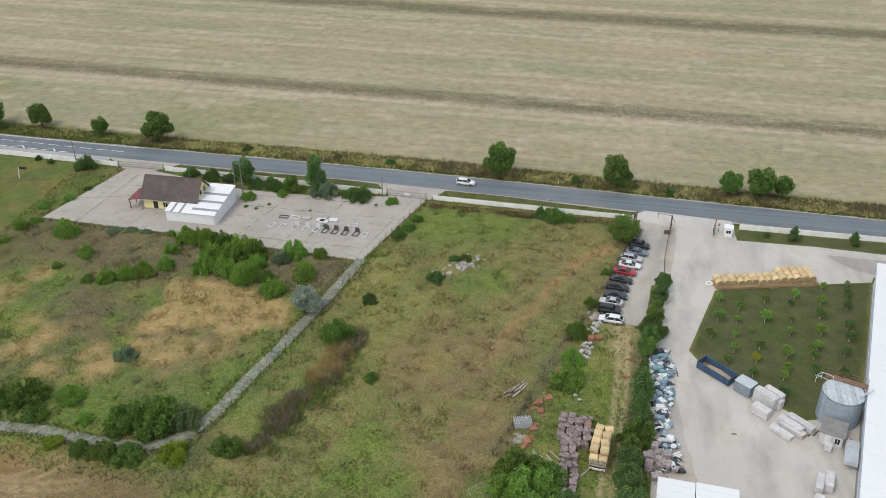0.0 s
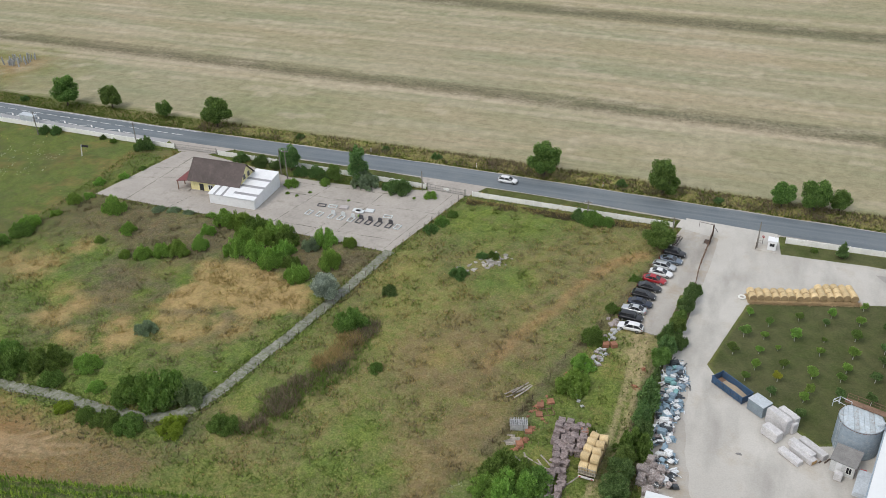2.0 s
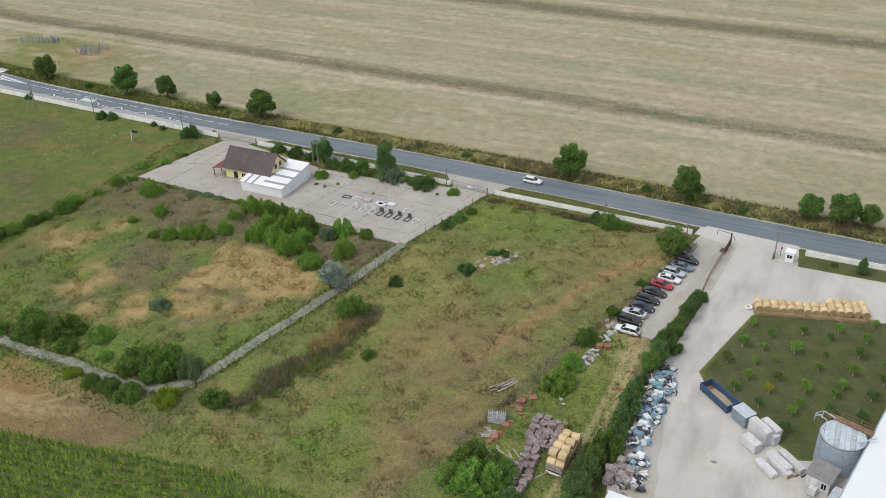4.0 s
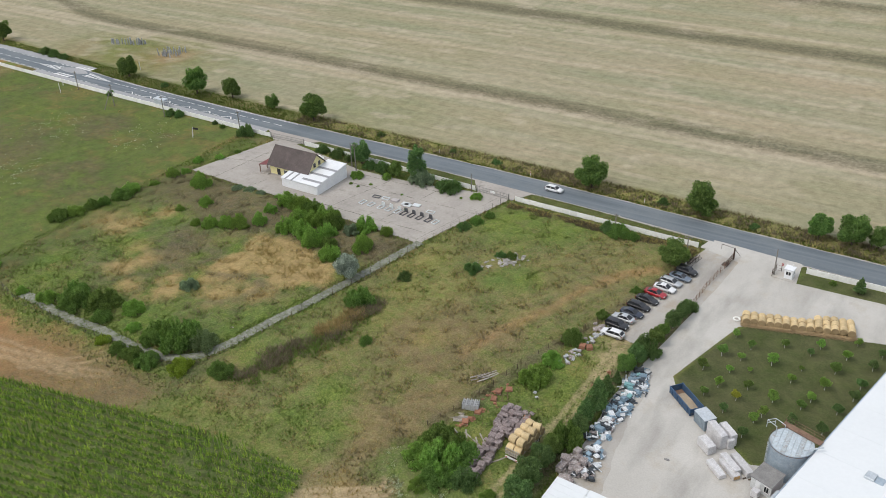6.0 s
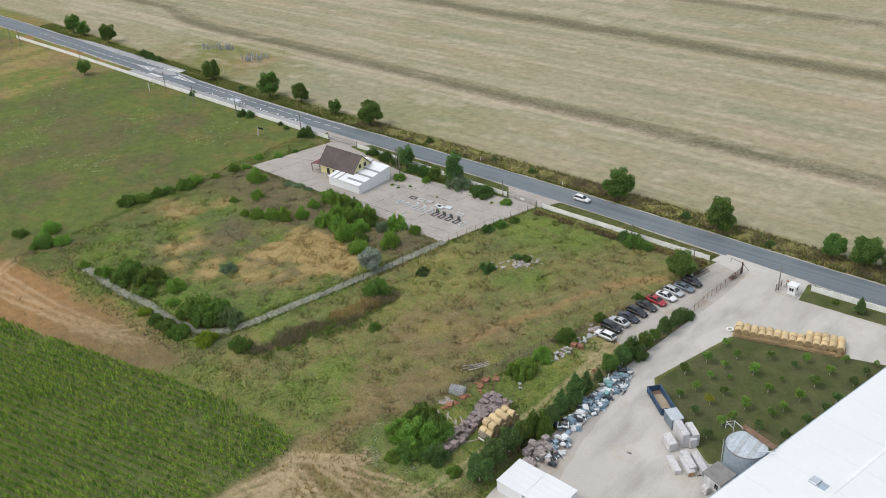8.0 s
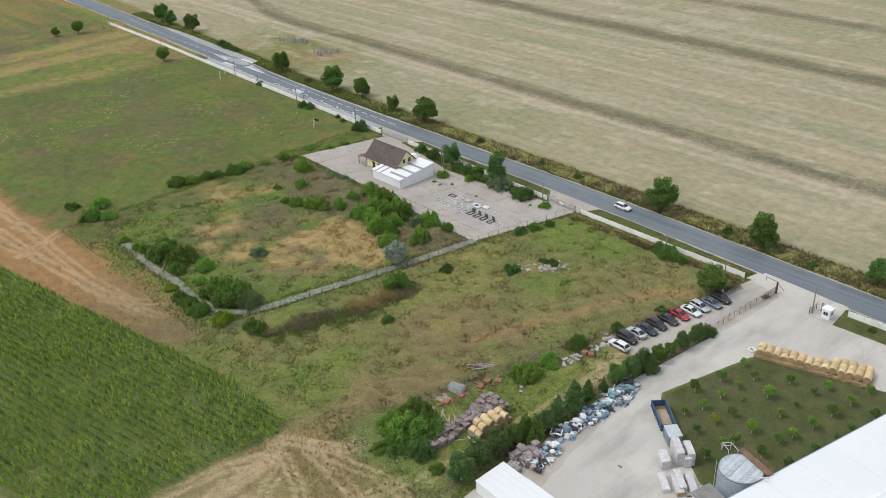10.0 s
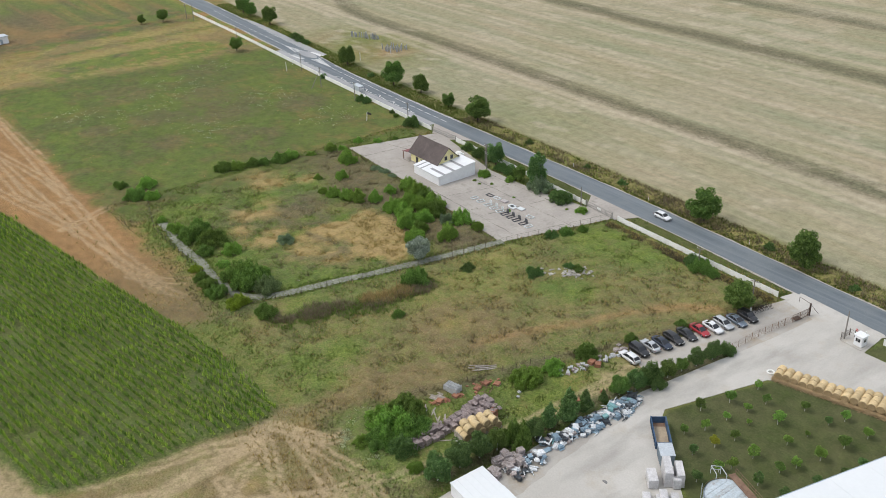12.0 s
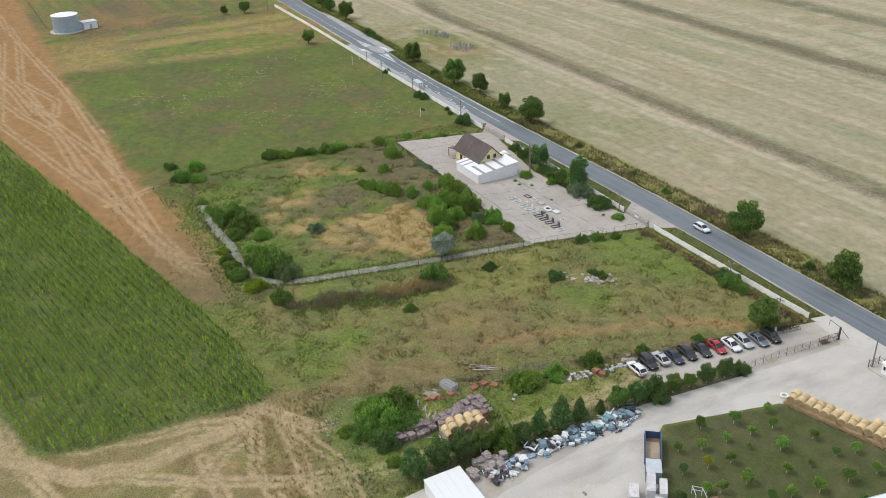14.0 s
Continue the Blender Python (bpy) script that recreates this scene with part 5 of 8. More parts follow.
TIMBER = surface("weathered_timber", (0.40, 0.365, 0.32), (0.28, 0.25, 0.215), 1.5, 9.0, 0.9, vary=0.2)
RED_PAINT = surface("red_paint", (0.50, 0.05, 0.045), (0.40, 0.04, 0.04), 1.0, 6.0, 0.5)
BLACK = surface("black_rubber", (0.02, 0.02, 0.021), (0.03, 0.03, 0.03), 2.0, 12.0, 0.85)
WHITE_PAINT = surface("white_gloss", (0.72, 0.72, 0.70), (0.64, 0.64, 0.62), 1.2, 6.0, 0.5)


def prism(outline, y0, y1, axis="y"):
    """A solid with that (x, z) outline between two places along y."""
    bm = bmesh.new()
    a = [bm.verts.new((x, y0, z)) for x, z in outline]
    b = [bm.verts.new((x, y1, z)) for x, z in outline]
    bm.faces.new(a)
    bm.faces.new(b[::-1])
    n = len(a)
    for i in range(n):
        bm.faces.new((a[i], b[i], b[(i + 1) % n], a[(i + 1) % n]))
    bmesh.ops.recalc_face_normals(bm, faces=bm.faces)
    return bm


def slab_between(p, q, r, s, thick):
    """A flat plate through four corners, with thickness."""
    bm = bmesh.new()
    p, q, r, s = (Vector(v) for v in (p, q, r, s))
    nrm = (q - p).cross(s - p).normalized() * thick
    lo = [bm.verts.new(v) for v in (p, q, r, s)]
    hi = [bm.verts.new(v + nrm) for v in (p, q, r, s)]
    bm.faces.new(lo)
    bm.faces.new(hi)
    for i in range(4):
        bm.faces.new((lo[i], lo[(i + 1) % 4], hi[(i + 1) % 4], hi[i]))
    bmesh.ops.recalc_face_normals(bm, faces=bm.faces)
    return bm


def window(parent, m, w, h, frame_mat, arch=False):
    """A window on a wall, facing +x at m: frame and pane."""
    bm = bmesh.new()
    for y0, y1, z0, z1 in ((-w / 2 - 0.08, w / 2 + 0.08, -0.08, 0), (-w / 2 - 0.08, w / 2 + 0.08, h, h + 0.08), (-w / 2 - 0.08, -w / 2, 0, h), (w / 2, w / 2 + 0.08, 0, h), (-0.03, 0.03, 0, h)):
        box(bm, -0.03, 0.06, y0, y1, z0, z1)
    fr = part("window", bm, frame_mat, parent, "", m)
    part("pane", boxed(0.0, 0.025, -w / 2, w / 2, 0, h), DARK_GLASS, fr, "dark window pane")
    return fr


def roof_plates(parent, name, p0, p1, eave, ridge, z0, z1, cols, mat):
    """A sloping roof side of overlapping sheets between x = p0 and p1."""
    step = (p1 - p0) / cols
    ob = None
    for k in range(cols):
        a, b = p0 + k * step, p0 + (k + 1) * step + 0.03
        lift = 0.012 * (k % 2)
        part(name, slab_between((a, eave, z0 + lift), (b, eave, z0 + lift), (b, ridge, z1 + lift), (a, ridge, z1 + lift), 0.05 if eave < ridge else -0.05), mat, parent)


# yellow house with a dark roof
house = thing("house", "small yellow rendered house with a dark sheet roof and red porch", "house", m=pose(-102.9, -12.0, 0.03, 0, 0, 0.5))
part("wall", prism([(-3.5, 0), (3.5, 0), (3.5, 3.35), (0, 6.75), (-3.5, 3.35)], -6.5, 6.5), YELLOW_WALL, house, "yellow rendered walls", Matrix.Rotation(radians(90), 4, "Z"))
part("plinth", boxed(-6.56, 6.56, -3.56, 3.56, -0.05, 0.45), OLD_CONCRETE, house, "grey stained plinth")
roof_plates(house, "roof_sheet", -7.0, 6.9, -4.15, 0.0, 2.85, 6.95, 10, ROOF_DARK)
roof_plates(house, "roof_sheet", -7.0, 6.9, 4.15, 0.0, 2.85, 6.95, 10, ROOF_DARK)
part("ridge_cap", tubed((-7.0, 0, 6.97), (6.9, 0, 6.97), 0.12, None, 8), ROOF_DARK, house)
for yy in (-0.95, 1.0):
    window(house, pose(6.52, yy, 3.7), 0.75, 1.0, HUT_ROOF)
part("door", boxed(-4.15, -3.05, -3.55, -3.46, 0.1, 2.2), DARK_GLASS, house, "dark open doorway")
window(house, pose(-1.2, -3.52, 1.0, 0, 0, -90), 1.1, 1.1, WHITE_PAINT)
porch = part("porch_roof", slab_between((-9.9, -4.2, 2.35), (-6.9, -4.2, 2.9), (-6.9, 1.6, 2.9), (-9.9, 1.6, 2.35), 0.08), ROOF_RED, house, "red porch roof")
for yy in (-4.0, -1.3, 1.4):
    part("porch_post", boxed(-9.75, -9.57, yy - 0.09, yy + 0.09, 0, 2.36), RUST, house)
part("porch_floor", boxed(-9.9, -6.96, -4.2, 1.6, -0.05, 0.22), OLD_CONCRETE, house)

# white shed leaning on the house
shed = thing("shed", "white sheet-metal shed with grey skylight strips against the house", "shed", m=pose(0, 0, 0.03))
X0, X1, Y0, Y1 = -96.4, -90.5, -19.6, -7.6
part("wall", boxed(X0, X1, Y0, Y0 + 0.15, 0, 2.45), WHITE_PANEL, shed)
part("wall", prism([(Y0 + 0.15, 0), (Y1, 0), (Y1, 3.7), (Y0 + 0.15, 2.45)], -0.15, 0), WHITE_PANEL, shed, "", Matrix.Translation((X1, 0, 0)) @ Matrix.Rotation(radians(90), 4, "Z"))
part("wall", boxed(X0, X1 - 0.15, Y1 - 0.15, Y1, 0, 3.65), WHITE_PANEL, shed)
n_strip = 8
for k in range(n_strip):
    a, b = Y0 - 0.25 + (Y1 - Y0 + 0.5) * k / n_strip, Y0 - 0.25 + (Y1 - Y0 + 0.5) * (k + 1) / n_strip
    za, zb = 2.45 + 1.25 * k / n_strip, 2.45 + 1.25 * (k + 1) / n_strip
    grey = k in (1, 3, 5)
    if grey:
        b -= (b - a) * 0.45
        zb -= (zb - za) * 0.45
        part("skylight", slab_between((X0, a, za), (X1 + 0.2, a, za), (X1 + 0.2, b, zb), (X0, b, zb), 0.05), GREY_STRIP, shed, "grey skylight strip")
        a, za = b, zb
        b, zb = Y0 - 0.25 + (Y1 - Y0 + 0.5) * (k + 1) / n_strip, 2.45 + 1.25 * (k + 1) / n_strip
    part("roof_sheet", slab_between((X0, a, za + 0.012), (X1 + 0.2, a, za + 0.012), (X1 + 0.2, b, zb + 0.012), (X0, b, zb + 0.012), 0.05), WHITE_PANEL, shed)
part("wall", boxed(-102.0, X0, Y0 + 0.05, Y0 + 0.2, 0, 2.4), WHITE_PANEL, shed)
part("wall", boxed(-102.0, -101.85, Y0 + 0.2, -16.2, 0, 2.5), WHITE_PANEL, shed)
xs = [-102.2, -100.9, -100.3, -98.9, -98.3, X0]
for k, (a, b) in enumerate(zip(xs, xs[1:])):
    gr = k in (1, 3)
    part("skylight" if gr else "roof_sheet", slab_between((a, Y0 - 0.15, 2.42), (b, Y0 - 0.15, 2.42), (b, -15.9, 2.85), (a, -15.9, 2.85), 0.05), GREY_STRIP if gr else WHITE_PANEL, shed)

# cream oven hut behind the house
oven = thing("garden_oven", "small cream domed oven hut behind the house", "oven", m=pose(-103.0, -3.6, 0.03, 0, 0, 15))
bm = bmesh.new()
box(bm, -1.3, 1.3, -0.9, 0.9, 0, 1.3, 0.12)
bmesh.ops.create_uvsphere(bm, u_segments=12, v_segments=6, radius=1.0, matrix=Matrix.Translation((0, 0, 1.2)) @ Matrix.Diagonal((1.15, 0.8, 0.75, 1)))
part("body", bm, WHITEWASH, oven)
for xx in (-0.5, 0.45):
    part("mouth", boxed(xx - 0.25, xx + 0.25, -0.95, -0.86, 0.7, 1.2), BLACK, oven, "dark opening")


# production hall with a white roof
HX, HY, HB = 46.45, -17.4, math.atan(0.2235)
hall = thing("production_hall", "large industrial hall with a plain white metal roof", "building", m=pose(HX, HY, 0, 0, 0, -math.degrees(HB)))
L_, W_ = 98.0, 46.0
part("wall", boxed(0.25, 0.5, -L_, -0.25, 0, 5.1), WHITE_PANEL, hall)
part("wall", boxed(0.25, W_, -0.5, -0.25, 0, 5.1), WHITE_PANEL, hall)
part("wall", boxed(W_ - 0.25, W_, -L_, -0.5, 0, 5.1), WHITE_PANEL, hall)
part("wall", boxed(0.5, W_ - 0.25, -L_, -L_ + 0.25, 0, 5.1), WHITE_PANEL, hall)
part("plinth", boxed(0.05, 0.245, -L_, -0.2, -0.05, 0.5), HUT_ROOF, hall, "dark grey plinth strip")
for k in range(14):
    a, b = -L_ - 0.2 + (L_ + 0.4) * k / 14, -L_ - 0.2 + (L_ + 0.4) * (k + 1) / 14 - 0.02
    part("roof_sheet", slab_between((-0.1, a, 5.2), (11.0, a, 5.62), (11.0, b, 5.62), (-0.1, b, 5.2), 0.08), HALL_ROOF, hall)
    part("roof_sheet", slab_between((11.02, a, 5.62), (W_ + 0.1, a, 5.2), (W_ + 0.1, b, 5.2), (11.02, b, 5.62), 0.08), HALL_ROOF, hall)
part("ridge_flashing", boxed(10.7, 11.3, -L_, 0, 5.69, 5.76, 0.02), WHITE_PANEL, hall)
part("gutter", boxed(-0.32, -0.12, -L_ - 0.2, 0.2, 5.02, 5.22, 0.03), GALV, hall, "grey metal gutter")
part("eave_trim", boxed(0.1, 0.24, -L_, -0.2, 4.85, 5.12), HUT_ROOF, hall, "dark eave trim")
for yy in (-42.5,):
    hatch = part("roof_hatch", boxed(7.3, 8.7, yy - 0.8, yy + 0.8, 5.45, 5.95, 0.05), GALV_PALE, hall, "grey roof hatch")
    part("hatch_lid", boxed(8.75, 10.0, yy - 0.75, yy + 0.75, 5.62, 5.72, 0.02), GALV, hatch)
for k in range(3):
    part("leaning_sheet", boxed(-2.0 + 0.1 * k, -0.1, -55.2 + 0.1 * k, -49.8 - 0.1 * k, 1.4 + 0.2 * k, 1.58 + 0.2 * k), GALV_PALE, hall, "grey sheets leaning by the wall")

# white-roofed shed at the hedge's end
shed2 = thing("store_shed", "low store shed with a white sheet roof in two bays", "shed", m=pose(5.1, -80.0, 0, 0, 0, -3))
for x0, x1, h in ((0, 5.3, 2.6), (5.42, 11.4, 2.75)):
    part("wall", boxed(x0 + 0.1, x1 - 0.1, -5.9, -0.1, 0, h - 0.4), WHITE_PANEL, shed2)
    for k in range(5):
        part("roof_sheet", slab_between((x0, -6 + 1.2 * k, h - 0.3 + 0.06 * k), (x1, -6 + 1.2 * k, h - 0.3 + 0.06 * k), (x1, -4.81 + 1.2 * k, h - 0.25 + 0.06 * k), (x0, -4.81 + 1.2 * k, h - 0.25 + 0.06 * k), 0.06), HALL_ROOF, shed2)

# grain silo with its stair cage, beside the hall
silo = thing("grain_silo", "round corrugated blue-grey steel silo with a stained sheet roof", "silo", m=pose(33.6, -58.6, 0))
R, Hs = 3.25, 5.4
bm = bmesh.new()
rings = 26
for i in range(rings + 1):
    z = Hs * i / rings
    rr = R + (0.035 if i % 2 else -0.035)
    for k in range(48):
        a = k * math.tau / 48
        bm.verts.new((rr * math.cos(a), rr * math.sin(a), z))
bm.verts.ensure_lookup_table()
for i in range(rings):
    for k in range(48):
        bm.faces.new((bm.verts[i * 48 + k], bm.verts[i * 48 + (k + 1) % 48], bm.verts[(i + 1) * 48 + (k + 1) % 48], bm.verts[(i + 1) * 48 + k])).smooth = True
part("shell", bm, GALV, silo, "corrugated grey steel shell")
for k in range(9):
    xa, xb = -R + 2 * R * k / 9, -R + 2 * R * (k + 1) / 9 - 0.03
    n, edge = 5, []
    for i in range(n + 1):
        x = xa + (xb - xa) * i / n
        edge.append((x, math.sqrt(max(0.0, (R - 0.05) ** 2 - x * x))))
    bm = bmesh.new()
    top = [bm.verts.new((x, y, Hs - 0.25 + 0.04 * (y + R) + 0.02 * (k % 2))) for x, y in edge] + [bm.verts.new((x, -y, Hs - 0.25 + 0.04 * (R - y) + 0.02 * (k % 2))) for x, y in reversed(edge)]
    f = bm.faces.new(top)
    r = bmesh.ops.extrude_face_region(bm, geom=[f])
    for v in [g for g in r["geom"] if isinstance(g, bmesh.types.BMVert)]:
        v.co.z -= 0.06
    bmesh.ops.remove_doubles(bm, verts=bm.verts, dist=0.001)
    bmesh.ops.recalc_face_normals(bm, faces=bm.faces)
    part("roof_sheet", bm, ROOF_PALE if k % 3 else ROOF_STAINED, silo, "pale stained roof sheet")
part("eave_ring", tubed((0, 0, Hs - 0.1), (0, 0, Hs + 0.02), R + 0.14, R + 0.16, 40, False), RUST, silo)
cage = part("walkway", boxed(-3.2, 3.2, 2.2, 3.3, Hs + 0.1, Hs + 0.22), RUST, silo, "rusty walkway along the roof edge", pose(0, 0, 0, 0, 0, -18))
bm = bmesh.new()
for xx in (-3.1, -1.6, 0, 1.6, 3.1):
    tube(bm, (xx, 3.28, Hs + 0.2), (xx, 3.28, Hs + 1.2), 0.035, None, 5)
tube(bm, (-3.1, 3.28, Hs + 1.2), (3.1, 3.28, Hs + 1.2), 0.035, None, 5)
tube(bm, (-3.1, 3.28, Hs + 0.7), (3.1, 3.28, Hs + 0.7), 0.03, None, 5)
part("handrail", bm, RUST, cage)
for a, b in (((-3.2, 2.3, 0.2), (-3.2, 2.3, 1.6)), ((-4.2, 1.4, 0.2), (-4.2, 1.4, 1.6)), ((-3.2, 2.3, 1.6), (-4.2, 1.4, 1.6)), ((-4.2, 1.4, 1.6), (-2.6, 0.6, 1.5)), ((-2.6, 0.6, 0.4), (-2.6, 0.6, 1.5)), ((-3.2, 2.3, 1.0), (-4.2, 1.4, 1.0)), ((-3.2, 2.3, 1.6), (-1.6, 1.6, 1.5)), ((-1.6, 1.6, 0.5), (-1.6, 1.6, 1.5))):
    part("cage_bar", tubed((a[0], a[1], a[2] + Hs), (b[0], b[1], b[2] + Hs), 0.05, None, 5), GALV_PALE, silo, "pale steel cage bar")
bm = bmesh.new()
for sx in (-0.22, 0.22):
    tube(bm, (-R - 0.3, sx, 0), (-R - 0.3, sx, Hs + 0.6), 0.03, None, 5)
for k in range(17):
    tube(bm, (-R - 0.3, -0.22, 0.3 + 0.32 * k), (-R - 0.3, 0.22, 0.3 + 0.32 * k), 0.02, None, 4)
part("ladder", bm, GALV_PALE, silo, "", Matrix.Rotation(radians(30), 4, "Z"))
part("auger", tubed((2.0, -1.5, Hs + 0.5), (4.4, 0.3, Hs + 0.7), 0.12, None, 8), GALV_PALE, silo, "pale pipe leading to the hall roof")

hut = thing("control_hut", "small grey hut with a felt mono-pitch roof beside the silo", "hut", m=pose(31.9, -64.2, 0, 0, 0, -18))
part("wall", boxed(-1.7, 1.7, -1.5, 1.6, 0, 2.3), HUT_WALL, hut)
part("roof", slab_between((-1.9, -1.75, 2.3), (1.9, -1.75, 2.3), (1.9, 1.8, 2.75), (-1.9, 1.8, 2.75), 0.1), HUT_ROOF, hut, "grey felt roof")
window(hut, pose(0.95, -1.52, 0.75, 0, 0, -90), 0.7, 1.1, WHITE_PAINT)
part("door", boxed(-0.9, -0.1, -1.56, -1.48, 0.05, 2.0, 0.02), WHITE_PANEL, hut)
tank0 = thing("gas_bottle_box", "red metal box beside the grey hut", "box", m=pose(34.4, -65.2, 0))
part("body", boxed(-0.45, 0.45, -0.4, 0.4, 0.0, 1.2, 0.05), RED_PAINT, tank0)

# gate booth
booth = thing("gate_booth", "white gate booth with a flat roof on a concrete base", "booth", m=Matrix.LocRotScale((19.9, -3.0, 0), Euler((0, 0, radians(-4))), (0.76, 0.76, 0.9)))
part("base", boxed(-4.2, 1.7, -2.0, 1.6, -0.1, 0.16), CONCRETE, booth)
part("wall", boxed(-1.1, 1.1, -1.1, 1.1, 0.16, 2.5, 0.06), WHITE_PANEL, booth)
part("roof", boxed(-1.3, 1.3, -1.3, 1.3, 2.5, 2.66, 0.04), WHITE_PANEL, booth)
window(booth, pose(0.0, -1.12, 1.2, 0, 0, -90), 1.2, 0.8, WHITE_PAINT)
window(booth, pose(1.12, 0.0, 1.2), 0.8, 0.8, WHITE_PAINT)
part("flue", tubed((0.5, 0.9, 2.6), (0.5, 0.9, 3.3), 0.1, None, 8), WHITE_PAINT, booth)
for i, (xx, yy) in enumerate([(-4.0, -1.8), (-4.0, 1.5), (-2.6, 1.5)]):
    part("fence_post", boxed(xx - 0.06, xx + 0.06, yy - 0.06, yy + 0.06, 0.16, 2.0), DARK_STEEL, booth, "dark steel post")
bm = bmesh.new()
for k in range(12):
    tube(bm, (-4.0, -1.7 + 0.27 * k, 0.35), (-4.0, -1.7 + 0.27 * k, 1.75), 0.02, None, 4)
for z in (0.4, 1.0, 1.7):
    tube(bm, (-4.0, -1.8, z), (-4.0, 1.5, z), 0.03, None, 4)
    tube(bm, (-4.0, 1.5, z), (-2.6, 1.5, z), 0.03, None, 4)
part("railing", bm, DARK_STEEL, booth, "rusty dark railing")
sg = part("sign", tubed((-2.6, 2.0, 1.9), (-2.6, 2.06, 1.9), 0.32, None, 14), RED_PAINT, booth, "round red road sign")
part("sign_bar", boxed(-2.8, -2.4, 1.97, 1.99, 1.84, 1.96), WHITE_PAINT, sg)


# ---- white roadside wall of panels between posts ----
PANEL = boxed(-0.94, 0.94, -0.05, 0.05, -0.05, 1.25, 0.02)
PANEL_ME = bpy.data.meshes.new("panel")
PANEL.to_mesh(PANEL_ME)
PANEL.free()
PANEL_ME.materials.append(WHITEWASH)
POST = boxed(-0.08, 0.08, -0.09, 0.09, -0.05, 1.36, 0.02)
POST_ME = bpy.data.meshes.new("post")
POST.to_mesh(POST_ME)
POST.free()
POST_ME.materials.append(WHITEWASH)


def roadside_wall(name, xa, xb):
    w = thing(name, "low white-painted concrete panel wall along the road", "wall", kind="structure")
    n = int(round((xb - xa) / 2.05))
    for k in range(n + 1):
        x = xa + (xb - xa) * k / n
        y = float(wall_line(A1(x)))
        part("post", POST_ME, None, w, "", pose(x, y, 0))
        if k < n:
            x2 = xa + (xb - xa) * (k + 1) / n
            y2 = float(wall_line(A1(x2)))
            part("panel", PANEL_ME, None, w, "", Matrix.Translation(((x + x2) / 2, (y + y2) / 2, random.Random(k).uniform(-0.02, 0.02))) @ Matrix.Rotation(math.atan2(y2 - y, x2 - x), 4, "Z") @ Matrix.Diagonal(((x2 - x) / 2.05, 1, 1, 1)))
    return w


roadside_wall("wall_middle", -45.6, -0.2)
roadside_wall("wall_old_yard", -113.5, -57.2)
roadside_wall("wall_west", -330.0, -126.5)
roadside_wall("wall_east", 22.6, 72.0)


def wire_fence(name, pts, gap, h, label, mat, mesh_mat, rails=(0.15, 0.6, 1.1, 1.5), r=0.035, net=0.0):
    """Posts along a line with wires strung between them."""
    f = thing(name, label, "fence")
    line = []
    for (ax, ay), (bx, by) in zip(pts, pts[1:]):
        n = max(1, int(math.hypot(bx - ax, by - ay) / gap))
        line += [(ax + (bx - ax) * k / n, ay + (by - ay) * k / n) for k in range(n)]
    line.append(pts[-1])
    rg = random.Random(len(line))
    for x, y in line:
        part("post", tubed((x, y, -0.1), (x + rg.uniform(-0.06, 0.06), y + rg.uniform(-0.06, 0.06), h + rg.uniform(-0.1, 0.05)), r, None, 6), mat, f)
    bm = bmesh.new()
    for (ax, ay), (bx, by) in zip(line, line[1:]):
        for z in rails:
            tube(bm, (ax, ay, z * h / 1.6), (bx, by, z * h / 1.6), 0.012, None, 3, False)
        for k in range(1, int(math.hypot(bx - ax, by - ay) / net) if net else 0):
            u = k * net / math.hypot(bx - ax, by - ay)
            tube(bm, (ax + (bx - ax) * u, ay + (by - ay) * u, 0.05), (ax + (bx - ax) * u, ay + (by - ay) * u, h * 0.94), 0.012, None, 3, False)
    part("wire", bm, mesh_mat, f)
    return f


wire_fence("lot_fence", [(-47.2, 0.2), (-53.2, -24), (-57.2, -46), (-61.0, -64), (-64.0, -77.6), (-65.2, -83), (-67.4, -86.6), (-72, -88.0), (-80, -88.2), (-114, -88.4), (-131, -84)], 2.6, 1.6, "rusty wire mesh fence on thin posts along the path", DARK_STEEL, GREEN_STEEL)
wire_fence("parking_fence", [(0.4, -5.5), (-2.6, -20), (-7.4, -37), (-11.8, -49), (-14.6, -60), (-17.0, -70), (-19.6, -78)], 2.8, 1.5, "dark sagging wire fence behind the parked cars", DARK_STEEL, DARK_STEEL)
wire_fence("yard_fence", [(7.9, -1.6), (7.3, -8), (6.6, -15), (6.4, -22.5)], 1.7, 1.7, "wire mesh fence on rusty posts beside the driveway", RUST, RUST, (0.1, 0.4, 0.7, 1.0, 1.3, 1.55), 0.055, 0.28)


def bar_gate(name, label, ax, ay, bx, by, h, mat, bars):
    g = thing(name, label, "gate", m=Matrix.Translation((ax, ay, 0)) @ Matrix.Rotation(math.atan2(by - ay, bx - ax), 4, "Z"))
    ln = math.hypot(bx - ax, by - ay)
    for x in (0, ln):
        part("post", boxed(x - 0.1, x + 0.1, -0.1, 0.1, -0.1, h + 0.3, 0.02), mat, g)
    bm = bmesh.new()
    for z in (0.15, h * 0.5, h):
        box(bm, 0.1, ln - 0.1, -0.03, 0.03, z - 0.04, z + 0.04)
    part("rail_frame", bm, mat, g)
    for k in range(bars):
        x = 0.1 + (ln - 0.2) * (k + 0.5) / bars
        part("bar", boxed(x - 0.02, x + 0.02, -0.02, 0.02, 0.15, h), mat, g)
    return g


